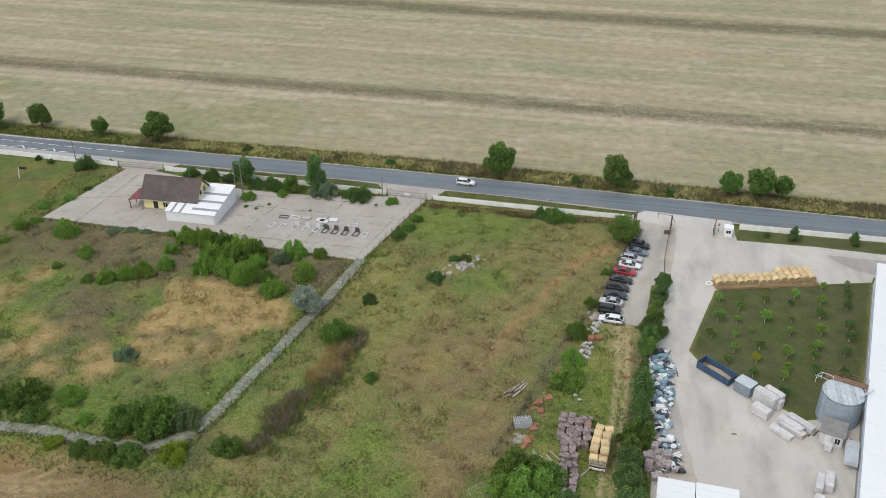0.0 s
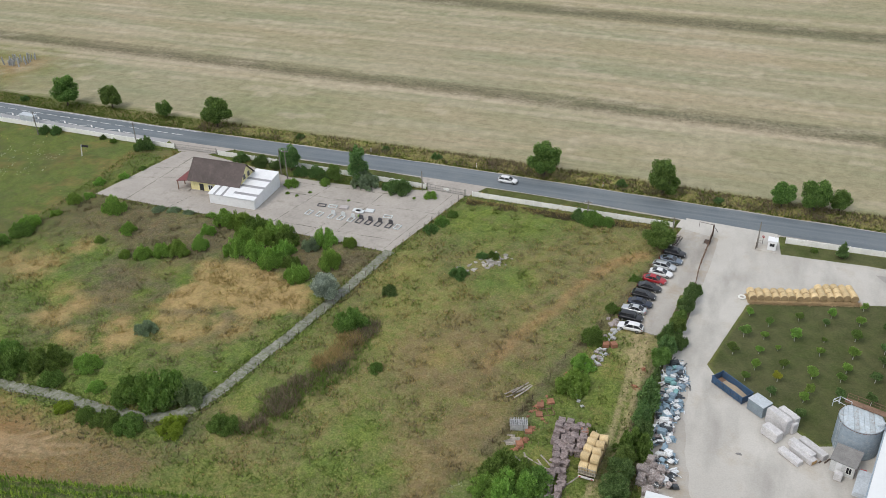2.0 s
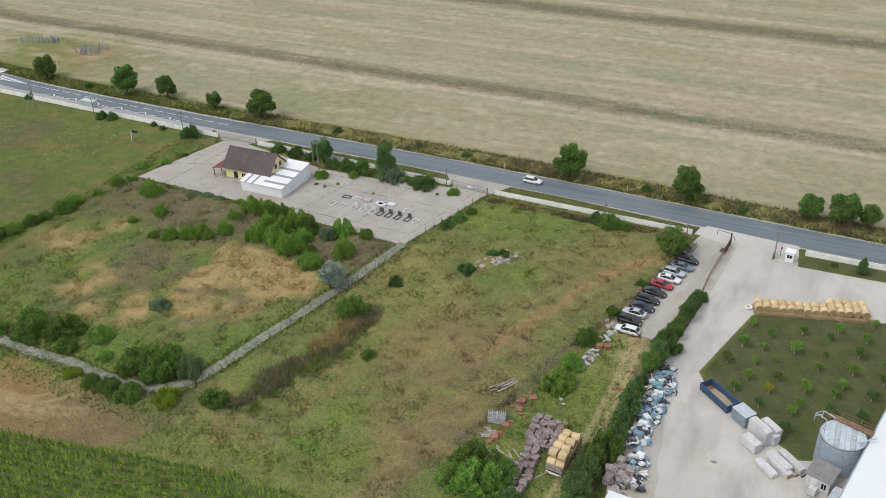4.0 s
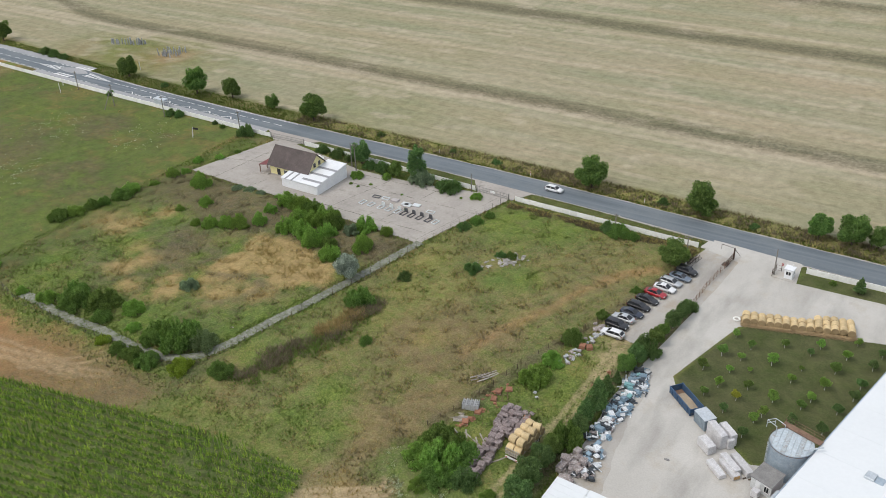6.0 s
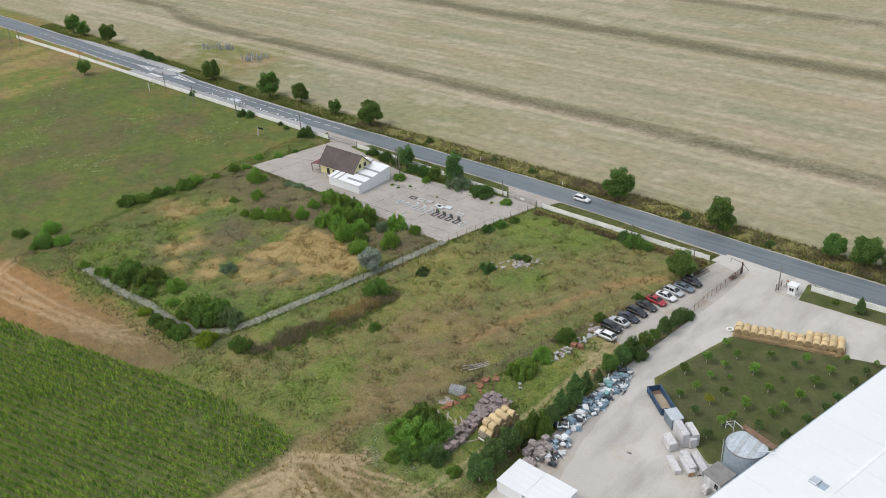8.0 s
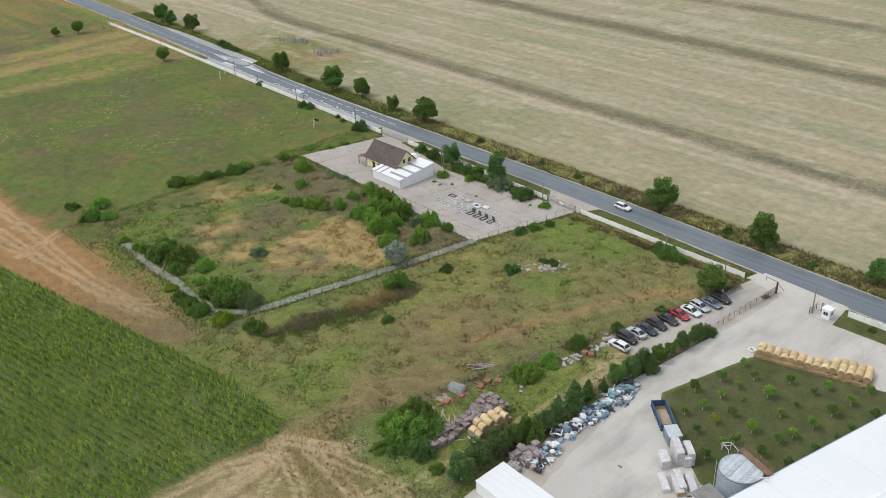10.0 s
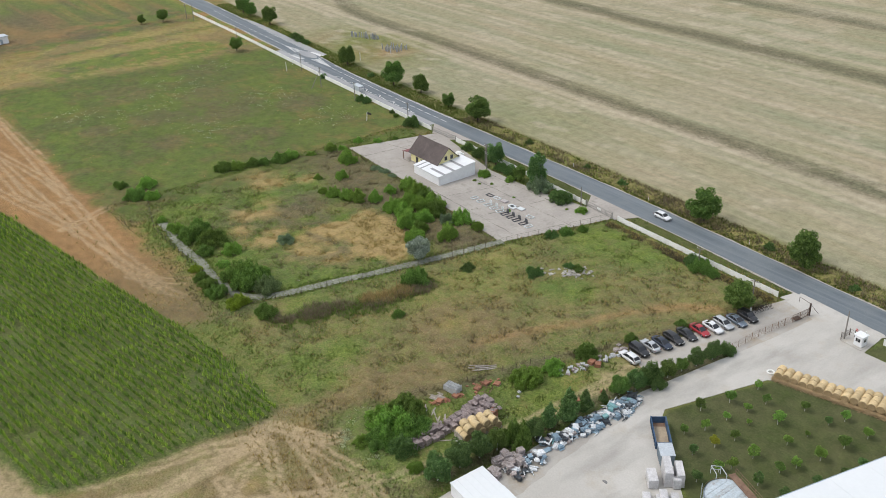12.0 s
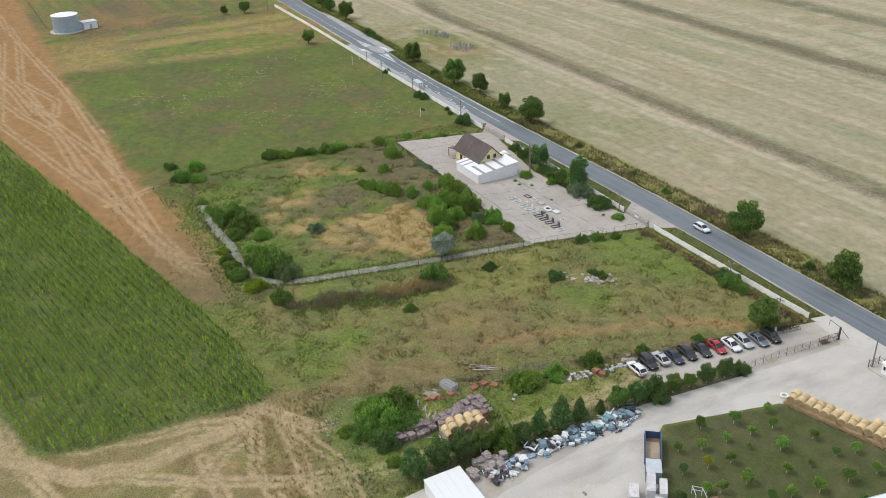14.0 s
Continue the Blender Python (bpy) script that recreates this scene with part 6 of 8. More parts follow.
ga = bar_gate("sliding_gate", "closed grey barred sliding gate of the old yard", -56.6, 1.3, -47.3, 0.7, 1.4, POST_GREY, 22)
part("notice", boxed(4.0, 5.4, -0.08, -0.045, 0.6, 1.15), WHITE_PAINT, ga, "white notice board")
gl = bar_gate("yard_gate", "closed grey barred gate beside the house", -126.0, 3.3, -114.2, 3.6, 1.4, POST_GREY, 26)
gb = thing("swing_gate", "tall dark rusty swing gate standing open", "gate", m=pose(8.0, -1.2, 0, 0, 0, -95))
part("post", boxed(-0.14, 0.14, -0.14, 0.14, -0.1, 2.8, 0.03), DARK_STEEL, gb)
bm = bmesh.new()
for k in range(18):
    tube(bm, (0.2 + 0.24 * k, 0, 0.15), (0.2 + 0.24 * k, 0, 1.75), 0.02, None, 4)
for z in (0.15, 0.95, 1.75):
    tube(bm, (0.1, 0, z), (4.5, 0, z), 0.035, None, 4)
part("leaf", bm, DARK_STEEL, gb)
bm = bmesh.new()
for a, b in (((0, 0, 2.7), (-0.5, -3.0, 2.6)), ((-0.5, -3.0, 2.6), (-0.5, -3.0, 1.5)), ((0, 0, 2.6), (-1.6, 0.8, 0.3))):
    tube(bm, a, b, 0.05, None, 5)
part("arm", bm, DARK_STEEL, gb, "bent dark steel arm")
hole = thing("drain_pit", "dark drain pit with a broken cover by the gate", "drain", m=pose(7.2, -4.0, 0.03, 0, 0, -8))
part("rim", boxed(-0.8, 0.8, -1.0, 1.0, -0.02, 0.06, 0.02), POST_GREY, hole)
part("cover", boxed(-0.65, 0.65, -0.85, 0.85, 0.055, 0.075), DARK_STEEL, hole)


def utility_pole(x, y, h, cross=True, lean=0.0, name="utility_pole", label="weathered grey utility pole with a crossarm"):
    p = thing(name, label, "pole", "utility poles", pose(x, y, 0, lean, 0, 8))
    part("shaft", tubed((0, 0, -0.3), (0, 0, h), 0.16, 0.1, 8), WOOD_POLE, p)
    if cross:
        part("crossarm", boxed(-0.8, 0.8, -0.06, 0.06, h - 0.55, h - 0.42), WOOD_POLE, p)
        for xx in (-0.7, 0, 0.7):
            part("insulator", tubed((xx, 0, h - 0.42), (xx, 0, h - 0.22), 0.05, None, 6), WHITE_PAINT, p)
    return p


pa = utility_pole(0.2, -9.0, 7.6)
part("base_band", tubed((0, 0, 0), (0, 0, 1.2), 0.19, 0.18, 8), WHITEWASH, pa, "white-painted foot")
for x, y, h, c in [(17.0, -3.4, 6.2, False), (-18.4, -2.4, 5.0, True), (-57.6, 0.3, 5.0, False), (-90.6, -3.4, 7.6, True), (-93.0, -2.0, 7.0, False), (-136.4, 1.6, 6.8, True), (-166.6, 0.4, 6.6, True), (-188.2, -0.6, 7.2, True), (-211, 3.8, 6.6, True), (-266, 3.0, 6.6, True), (-318, 5, 7.0, True), (-323, 3.6, 7.0, True)]:
    utility_pole(x, y, h, c)
br = thing("pole_brace", "leaning wooden strut propping a utility pole", "pole", m=pose(-188.2, -4.6, 0))
part("strut", tubed((0, 0, -0.2), (0, 3.8, 5.8), 0.12, 0.09, 7), WOOD_POLE, br)

# bus shelter, signs and posts along the road
sh = thing("bus_shelter", "small white bus shelter with a flat roof beside the road", "shelter", m=pose(-174.4, 6.4, 0.03, 0, 0, -3))
part("roof", boxed(-2.4, 2.4, -1.0, 1.0, 2.3, 2.45, 0.04), GALV_PALE, sh)
for xx in (-2.2, 0, 2.2):
    for yy in (-0.85, 0.85):
        part("post", boxed(xx - 0.06, xx + 0.06, yy - 0.06, yy + 0.06, 0, 2.3), WHITE_PAINT, sh)
part("back_panel", boxed(-2.2, 2.2, -0.95, -0.88, 0.3, 2.2), GALV_PALE, sh)
part("bench", boxed(-1.8, 1.8, -0.7, -0.3, 0.42, 0.5), TIMBER, sh)
sg2 = thing("leaning_sign", "leaning white post with a dark flag-shaped board in the meadow", "sign", m=pose(-146.6, -7.4, 0, 0, 8, 20))
part("post", boxed(-0.09, 0.09, -0.09, 0.09, -0.2, 3.2), WHITE_PAINT, sg2)
part("board", boxed(0.0, 1.7, -0.06, 0.06, 2.6, 3.2, 0.02), BLACK, sg2, "black board")
for x, y, h in [(-214.6, -0.6, 3.2), (-220, 4.6, 2.2), (-208.0, 27.6, 3.0)]:
    mp = thing("marker_post", "thin pale marker post in the grass", "post", "marker posts", pose(x, y, 0))
    part("shaft", tubed((0, 0, -0.2), (0, 0, h), 0.12, 0.1, 7), WHITE_PAINT, mp)
for x, y in [(-49.0, 15.2), (-77.0, 15.9), (-18.0, 14.3)]:
    dp = thing("delineator", "white plastic road delineator post in the verge", "post", "delineators", pose(x, y, 0))
    part("shaft", boxed(-0.07, 0.07, -0.05, 0.05, -0.1, 1.2, 0.02), WHITE_PAINT, dp)
    part("reflector", boxed(-0.075, 0.075, -0.055, 0.055, 0.85, 1.0), RED_PAINT, dp)

# ---- road markings ----
def stripe(parent, x0, x1, f0, f1, z=0.034):
    """A painted stripe between x0 and x1, at fractions f of the road's width."""
    v = []
    for x in (x0, x1):
        a, b = float(road_near(A1(x))), float(road_far(A1(x)))
        v += [(x, a + (b - a) * f0, z), (x, a + (b - a) * f1, z)]
    part("stripe", mesh_of("stripe", v, [(0, 2, 3, 1)]), ROAD_PAINT, parent)


def mark(parent, corners, z=0.035):
    """A painted patch with four corners on the asphalt."""
    part("stripe", mesh_of("stripe", [(x, y, z) for x, y in corners], [(0, 1, 2, 3)]), ROAD_PAINT, parent)


mk = thing("road_markings", "worn white road paint", "marking", kind="structure")
for k in range(34):
    stripe(mk, -330 + 3.0 * k, -328.2 + 3.0 * k, 0.955, 0.98)
for k in range(14):
    stripe(mk, -209 + 6.0 * k, -203.2 + 6.0 * k, 0.955, 0.98)
for k in range(22):
    stripe(mk, -300 + 4.2 * k, -297.2 + 4.2 * k, 0.03, 0.055)
for x0, x1 in [(-330 + 5.6 * k, -326.8 + 5.6 * k) for k in range(15)] + [(-206 + 4.6 * k, -202.6 + 4.6 * k) for k in range(17)]:
    a, b = float(road_middle(A1(x0))), float(road_middle(A1(x1)))
    mark(mk, [(x0, a - 0.1), (x1, b - 0.1), (x1, b + 0.1), (x0, a + 0.1)])
# hatched wedges at both ends of the island
for k in range(7):
    x, h = -246 + 1.6 * k, 0.25 + 0.2 * k
    y = 15.75 - 0.03 * k
    mark(mk, [(x, y - h), (x + 0.8, y - h), (x + 1.5, y + h), (x + 0.7, y + h)])
    x, h = -221 + 1.7 * k, 1.45 - 0.2 * k
    y = 15.5 - 0.16 * k
    mark(mk, [(x, y - h), (x + 0.85, y - h), (x + 1.4, y + h), (x + 0.55, y + h)])
for pts in ([(-247.5, 15.8), (-236, 17.3)], [(-247.5, 15.8), (-236, 14.2)], [(-222, 17.0), (-208, 14.4)], [(-222, 14.0), (-208, 14.2)]):
    (xa, ya), (xb, yb) = pts
    mark(mk, [(xa, ya - 0.12), (xb, yb - 0.12), (xb, yb + 0.12), (xa, ya + 0.12)])
# crossing bars on both sides of the island, and bus stop zigzags
for k in range(4):
    mark(mk, [(-233.5 + 2.1 * k, 10.7), (-232.3 + 2.1 * k, 10.7), (-231.2 + 2.1 * k, 12.7), (-232.4 + 2.1 * k, 12.7)])
    mark(mk, [(-231.5 + 2.1 * k, 18.5), (-230.4 + 2.1 * k, 18.5), (-229.6 + 2.1 * k, 20.3), (-230.7 + 2.1 * k, 20.3)], 0.04)
for k in range(6):
    x = -196 + 9.0 * k
    y = float(road_near(A1(x)))
    mark(mk, [(x, y + 0.1), (x + 0.5, y + 0.1), (x + 3.4, y + 1.4), (x + 2.9, y + 1.4)])
    mark(mk, [(x + 2.9, y + 1.4), (x + 3.4, y + 1.4), (x + 4.6, y + 0.1), (x + 4.1, y + 0.1)])
    mark(mk, [(x + 5.2, y + 0.15), (x + 8.2, y + 0.05), (x + 8.2, y + 0.3), (x + 5.2, y + 0.4)])
ribbon("traffic_island", list(np.linspace(-236.4, -221.8, 16)), lambda x: 16.1 - 2.0 * (1 - min(1, abs((x + 229.1) / 7.4)) ** 2.4) - 0.1, lambda x: 16.1 + 2.1 * (1 - min(1, abs((x + 229.1) / 7.4)) ** 2.4) + 0.1, 0.12, PALE_ASPHALT, "pale raised traffic island", "kerb")

# ---- old concrete path of separate slabs ----
pw = thing("footpath", "old broken concrete path around the weedy plot", "path", kind="structure")
rg = random.Random(5)
for line, wd in ((PATH_LINE, 2.3), (PATH_WEST, 2.3)):
    for (ax, ay), (bx, by) in zip(line, line[1:]):
        ln = math.hypot(bx - ax, by - ay)
        n = max(1, int(round(ln / 1.7)))
        for k in range(n):
            t = (k + 0.5) / n
            hl, z = ln / n / 2 + 0.02, rg.uniform(0.02, 0.06)
            bm = boxed(-hl, hl, -wd / 2, wd / 2, -0.12, 0.0)
            for v in bm.verts:
                wide = rg.uniform(-0.28, 0.12)
                v.co.x += rg.uniform(-0.07, 0.03) * (1 if v.co.x > 0 else -1)
                v.co.y += wide * (1 if v.co.y > 0 else -1)
            part("slab", bm, PATH_CONCRETE, pw, "", Matrix.Translation((ax + (bx - ax) * t, ay + (by - ay) * t, z)) @ Matrix.Rotation(math.atan2(by - ay, bx - ax) + rg.uniform(-0.05, 0.05), 4, "Z") @ Matrix.Rotation(rg.uniform(-0.015, 0.015), 4, "X"))
# open joints of the old yard
JOINT = surface("weedy_joint", (0.10, 0.095, 0.07), (0.15, 0.14, 0.11), 2.0, 8.0, 0.95)
jt = thing("yard_joints", "dark weedy joints between the yard's concrete fields", "joint", kind="structure")
for (ax, ay), (bx, by) in [((-121.8, -24.0), (-119.0, 0.6)), ((-100, -22.6), (-55.4, -22.8)), ((-88, -9.6), (-51.0, -9.4)), ((-56.4, -26.4), (-50.2, 0.0)), ((-88, -4.6), (-60, -3.4)), ((-84, -22.5), (-79, -3.8)), ((-69, -22.7), (-65.5, -3.6)), ((-110, -24), (-108, -18)), ((-128, -14), (-113, -9.5)), ((-126.5, -8), (-108, -3.2)), ((-75, -26.4), (-72.5, -20))]:
    pts, n = [], 24
    for k in range(n + 1):
        t = k / n
        pts.append((ax + (bx - ax) * t + rg.uniform(-0.06, 0.06), ay + (by - ay) * t + rg.uniform(-0.10, 0.10), max(0.008, rg.uniform(-0.03, 0.13))))
    dx, dy = Vector((by - ay, ax - bx)).normalized()
    v = [c for x, y, w in pts for c in ((x - dx * w, y - dy * w, 0.036), (x + dx * w, y + dy * w, 0.036))]
    part("joint", mesh_of("joint", v, [(2 * k, 2 * k + 2, 2 * k + 3, 2 * k + 1) for k in range(n)]), JOINT, jt)


# ---- vehicles ----
def paint(name, c, metal=0.25):
    m, nt, b = nodes_of(name)
    col = mixed(nt, grain(nt, 1.2), c, tuple(v * 0.86 for v in c))
    nt.links.new(col, b.inputs["Base Color"])
    b.inputs["Roughness"].default_value, b.inputs["Metallic"].default_value = 0.32, metal
    b.inputs["Coat Weight"].default_value = 0.5
    return m


RIM = surface("alloy_rim", (0.42, 0.43, 0.44), (0.34, 0.35, 0.36), 3.0, 9.0, 0.4, 0.7, bump=0.0)
LAMP_CLEAR = surface("headlamp_lens", (0.58, 0.60, 0.62), (0.50, 0.52, 0.54), 3.0, 9.0, 0.15, bump=0.0)
LAMP_RED = surface("tail_lamp_lens", (0.28, 0.02, 0.02), (0.22, 0.015, 0.015), 3.0, 9.0, 0.2, bump=0.0)
# profiles, front at -x: station, top of the body; then the glasshouse: station, height, half width
SHAPES = {
    "saloon": dict(L=4.6, W=1.78, belt=[(-0.5, 0.52), (-0.485, 0.66), (-0.38, 0.76), (-0.2, 0.87), (0.0, 0.90), (0.26, 0.93), (0.40, 0.97), (0.475, 0.94), (0.5, 0.70)], glass=[(-0.25, 0.86, 0.78), (-0.05, 1.37, 0.60), (0.17, 1.40, 0.59), (0.39, 0.95, 0.70)]),
    "estate": dict(L=4.6, W=1.80, belt=[(-0.5, 0.52), (-0.485, 0.68), (-0.38, 0.80), (-0.22, 0.90), (0.0, 0.93), (0.3, 0.96), (0.46, 0.98), (0.495, 0.95), (0.5, 0.70)], glass=[(-0.26, 0.89, 0.80), (-0.07, 1.43, 0.62), (0.34, 1.44, 0.60), (0.475, 0.97, 0.70)]),
    "suv": dict(L=4.5, W=1.86, belt=[(-0.5, 0.62), (-0.485, 0.82), (-0.36, 0.95), (-0.24, 1.02), (0.0, 1.05), (0.3, 1.07), (0.46, 1.08), (0.495, 1.05), (0.5, 0.78)], glass=[(-0.24, 1.02, 0.84), (-0.11, 1.62, 0.68), (0.39, 1.66, 0.67), (0.485, 1.08, 0.78)]),
}
CAR_MESH = {}


def loft(sections, closed_ends=True):
    bm = bmesh.new()
    rows = [[bm.verts.new(p) for p in s] for s in sections]
    for a, b in zip(rows, rows[1:]):
        for i in range(len(a)):
            j = (i + 1) % len(a)
            bm.faces.new((a[i], a[j], b[j], b[i]))
    if closed_ends:
        bm.faces.new(rows[0][::-1])
        bm.faces.new(rows[-1])
    bmesh.ops.recalc_face_normals(bm, faces=bm.faces)
    return bm


def kept(bm, name):
    me = bpy.data.meshes.new(name)
    bm.to_mesh(me)
    bm.free()
    return me


def car_meshes(shape):
    if shape in CAR_MESH:
        return CAR_MESH[shape]
    s = SHAPES[shape]
    L, hw = s["L"], s["W"] / 2
    secs = []
    us, tops = [u for u, _ in s["belt"]], [t for _, t in s["belt"]]
    for u in (-0.5, -0.492, -0.47, -0.43, -0.36, -0.26, -0.15, 0.0, 0.15, 0.28, 0.36, 0.43, 0.47, 0.492, 0.5):
        top = float(np.interp(u, us, tops)) - 0.03 * max(0, abs(u) - 0.47) / 0.03
        w = hw * (1 - 0.30 * max(0.0, (abs(u) * 2 - 0.62) / 0.38) ** 2.2)
        x = u * L
        z0 = 0.22 if abs(u) < 0.45 else 0.30
        half = [(w * 0.80, z0), (w * 0.95, z0 + 0.08), (w, z0 + 0.24), (w * 0.995, top - 0.28), (w * 0.965, top - 0.12), (w * 0.90, top - 0.03), (w * 0.72, top + 0.012), (w * 0.3, top + 0.03)]
        secs.append([(x, y, z) for y, z in half] + [(x, -y, z) for y, z in half[::-1]])
    body = loft(secs)
    for f in body.faces:
        f.smooth = True
    g = s["glass"]
    gs = [[(u * L, w, z - (0.02 if 0 < i < 3 else 0)), (u * L, -w, z - (0.02 if 0 < i < 3 else 0))] for i, (u, z, w) in enumerate(g)]
    zb = g[0][1] - 0.08
    pts = []
    for i, (u, z, w) in enumerate(g):
        pts.append([(u * L, 0.82 * hw / 0.9, zb), (u * L, w, z), (u * L, -w, z), (u * L, -0.82 * hw / 0.9, zb)])
    glass = loft(pts)
    bmesh.ops.bevel(glass, geom=[e for e in glass.edges if len(e.link_faces) == 2 and e.calc_face_angle(0) > 0.3], offset=0.07, segments=2, affect="EDGES")
    roof = bmesh.new()
    (u1, z1, w1), (u2, z2, w2) = g[1], g[2]
    rs = []
    for u, z, w in ((u1 - 0.012, z1 - 0.03, w1), (u1 + 0.02, z1 + 0.01, w1 * 1.02), ((u1 + u2) / 2, max(z1, z2) + 0.035, w1 * 1.03), (u2 - 0.02, z2 + 0.01, w2 * 1.02), (u2 + 0.012, z2 - 0.03, w2)):
        rs.append([(u * L, w * 0.98, z - 0.045), (u * L, w * 0.9, z), (u * L, w * 0.6, z + 0.03), (u * L, -w * 0.6, z + 0.03), (u * L, -w * 0.9, z), (u * L, -w * 0.98, z - 0.045)])
    roof = loft(rs)
    for fc in roof.faces:
        fc.smooth = True
    pillars = {}
    for sy in (1, -1):
        for k, ((ua, za, wa), (ub, zb2, wb)) in enumerate(((g[0], g[1]), (g[2], g[3]))):
            pillars["pillar%d%d" % (sy, k)] = tubed((ua * L, sy * wa, za), (ub * L, sy * wb, zb2), 0.045, None, 5)
        um = (u1 + u2) / 2
        pillars["pillar%d2" % sy] = tubed((um * L, sy * w1, z1), (um * L, sy * 0.83 * hw / 0.9, zb), 0.045, None, 5)
    tyre = bmesh.new()
    bmesh.ops.create_cone(tyre, cap_ends=True, segments=18, radius1=0.32, radius2=0.32, depth=0.2, matrix=Matrix.Rotation(radians(90), 4, "X"))
    rim = bmesh.new()
    bmesh.ops.create_cone(rim, cap_ends=True, segments=14, radius1=0.21, radius2=0.19, depth=0.215, matrix=Matrix.Rotation(radians(90), 4, "X"))
    lamp = boxed(-0.06, 0.06, -0.2, 0.2, -0.07, 0.07, 0.025)
    mirror = boxed(-0.08, 0.08, -0.1, 0.1, -0.06, 0.06, 0.03)
    plate = boxed(-0.012, 0.012, -0.26, 0.26, -0.055, 0.055)
    CAR_MESH[shape] = {k: kept(v, k) for k, v in dict(body=body, windows=glass, roof=roof, **pillars, tyre=tyre, rim=rim, lamp=lamp, mirror=mirror, plate=plate).items()}
    return CAR_MESH[shape]


def car(x, y, turn, shape, colour, label, group="parked cars", z=0.03):
    me, s = car_meshes(shape), SHAPES[shape]
    L, hw = s["L"], s["W"] / 2
    c = thing("car", label, "car", group, pose(x, y, z, 0, 0, turn))
    part("body", coloured(me["body"], colour), None, c)
    part("glasshouse", coloured(me["windows"], DARK_GLASS), None, c, "dark car glass")
    part("roof", coloured(me["roof"], colour), None, c)
    for key in me:
        if key.startswith("pillar"):
            part("pillar", coloured(me[key], colour), None, c)
    for u in (-0.31, 0.30):
        for sy in (1, -1):
            w = part("wheel", coloured(me["tyre"], BLACK), None, c, "", pose(u * L, sy * (hw - 0.1), 0.32))
            part("rim", coloured(me["rim"], RIM), None, w, "silver rim")
    for sy in (1, -1):
        part("headlight", coloured(me["lamp"], LAMP_CLEAR), None, c, "clear headlight", pose(-0.478 * L, sy * hw * 0.66, 0.66 if shape != "suv" else 0.8))
        part("tail_light", coloured(me["lamp"], LAMP_RED), None, c, "red tail light", pose(0.478 * L, sy * hw * 0.72, 0.8 if shape != "suv" else 0.95))
        part("mirror", coloured(me["mirror"], colour), None, c, "", pose(-0.19 * L, sy * (hw + 0.08), 0.95))
    for sx in (-1, 1):
        part("number_plate", coloured(me["plate"], WHITE_PAINT), None, c, "", pose(sx * 0.497 * L, 0, 0.5))
    return c


C_SILVER = paint("silver_paint", (0.52, 0.54, 0.56), 0.5)
C_WHITE = paint("white_car_paint", (0.70, 0.71, 0.72), 0.0)
C_BLACK = paint("black_car_paint", (0.014, 0.015, 0.018), 0.2)
C_NAVY = paint("navy_car_paint", (0.020, 0.030, 0.055), 0.3)
C_GREY = paint("blue_grey_car_paint", (0.16, 0.20, 0.25), 0.5)
C_RED = paint("red_car_paint", (0.36, 0.012, 0.022), 0.1)
for x, y, shape, col, lab, face in [
    (-3.3, -39.2, "estate", C_WHITE, "silver-white estate car parked on worn concrete", 0),
    (-3.7, -36.3, "suv", C_BLACK, "black off-road car parked between two pale cars", 180),
    (-3.5, -33.5, "saloon", C_SILVER, "silver-grey saloon car parked in the row", 0),
    (-2.8, -31.1, "saloon", C_NAVY, "dark navy saloon car parked in the row", 180),
    (-2.5, -28.3, "estate", C_BLACK, "black hatchback car parked in the row", 180),
    (-1.9, -25.3, "saloon", C_BLACK, "black saloon car parked beside a red car", 180),
    (-1.3, -22.3, "saloon", C_RED, "bright red saloon car parked in the row", 180),
    (-0.4, -19.6, "saloon", C_WHITE, "white saloon car parked beside a red car", 180),
    (-0.1, -16.9, "estate", C_SILVER, "silver-white estate car parked in the row", 180),
    (0.9, -14.2, "saloon", C_GREY, "blue-grey saloon car parked in the row", 180),
    (1.3, -11.4, "suv", C_BLACK, "black off-road car parked under a round tree", 180)]:
    car(x, y, face - 6 + random.Random(int(y * 10)).uniform(-3, 3), shape, col, lab)
car(-39.7, 10.0, 178, "estate", C_WHITE, "white estate car on the road", "road traffic", 0.035)


def bike(x, y, turn):
    b = thing("bicycle", "dark bicycle parked in a rack by the utility pole", "bicycle", "bicycles", pose(x, y, 0.02, 0, 0, turn))
    for xx in (-0.52, 0.52):
        bm = bmesh.new()
        r = bmesh.ops.create_circle(bm, segments=14, radius=0.34, matrix=Matrix.Translation((xx, 0, 0.34)) @ Matrix.Rotation(radians(90), 4, "X"))
        ring = [v.co.copy() for v in r["verts"]]
        for p, q in zip(ring, ring[1:] + ring[:1]):
            tube(bm, p, q, 0.035, None, 4, False)
        part("wheel", bm, BLACK, b)
    bm = bmesh.new()
    for p, q in (((-0.52, 0, 0.34), (-0.2, 0, 0.85)), ((-0.2, 0, 0.8), (0.4, 0, 0.8)), ((0.4, 0, 0.8), (0, 0, 0.3)), ((-0.2, 0, 0.8), (0, 0, 0.3)), ((0.52, 0, 0.34), (0.38, 0, 1.0))):
        tube(bm, p, q, 0.03, None, 5)
    part("bike_frame", bm, DARK_STEEL, b)
    part("saddle", boxed(-0.32, -0.05, -0.08, 0.08, 0.86, 0.93, 0.03), BLACK, b)
    part("handlebar", tubed((0.38, -0.28, 1.0), (0.38, 0.28, 1.0), 0.025, None, 5), BLACK, b)


for k in range(7):
    bike(0.6 + 0.12 * k, -8.4 + 0.62 * k, 10 + 7 * (k % 3))

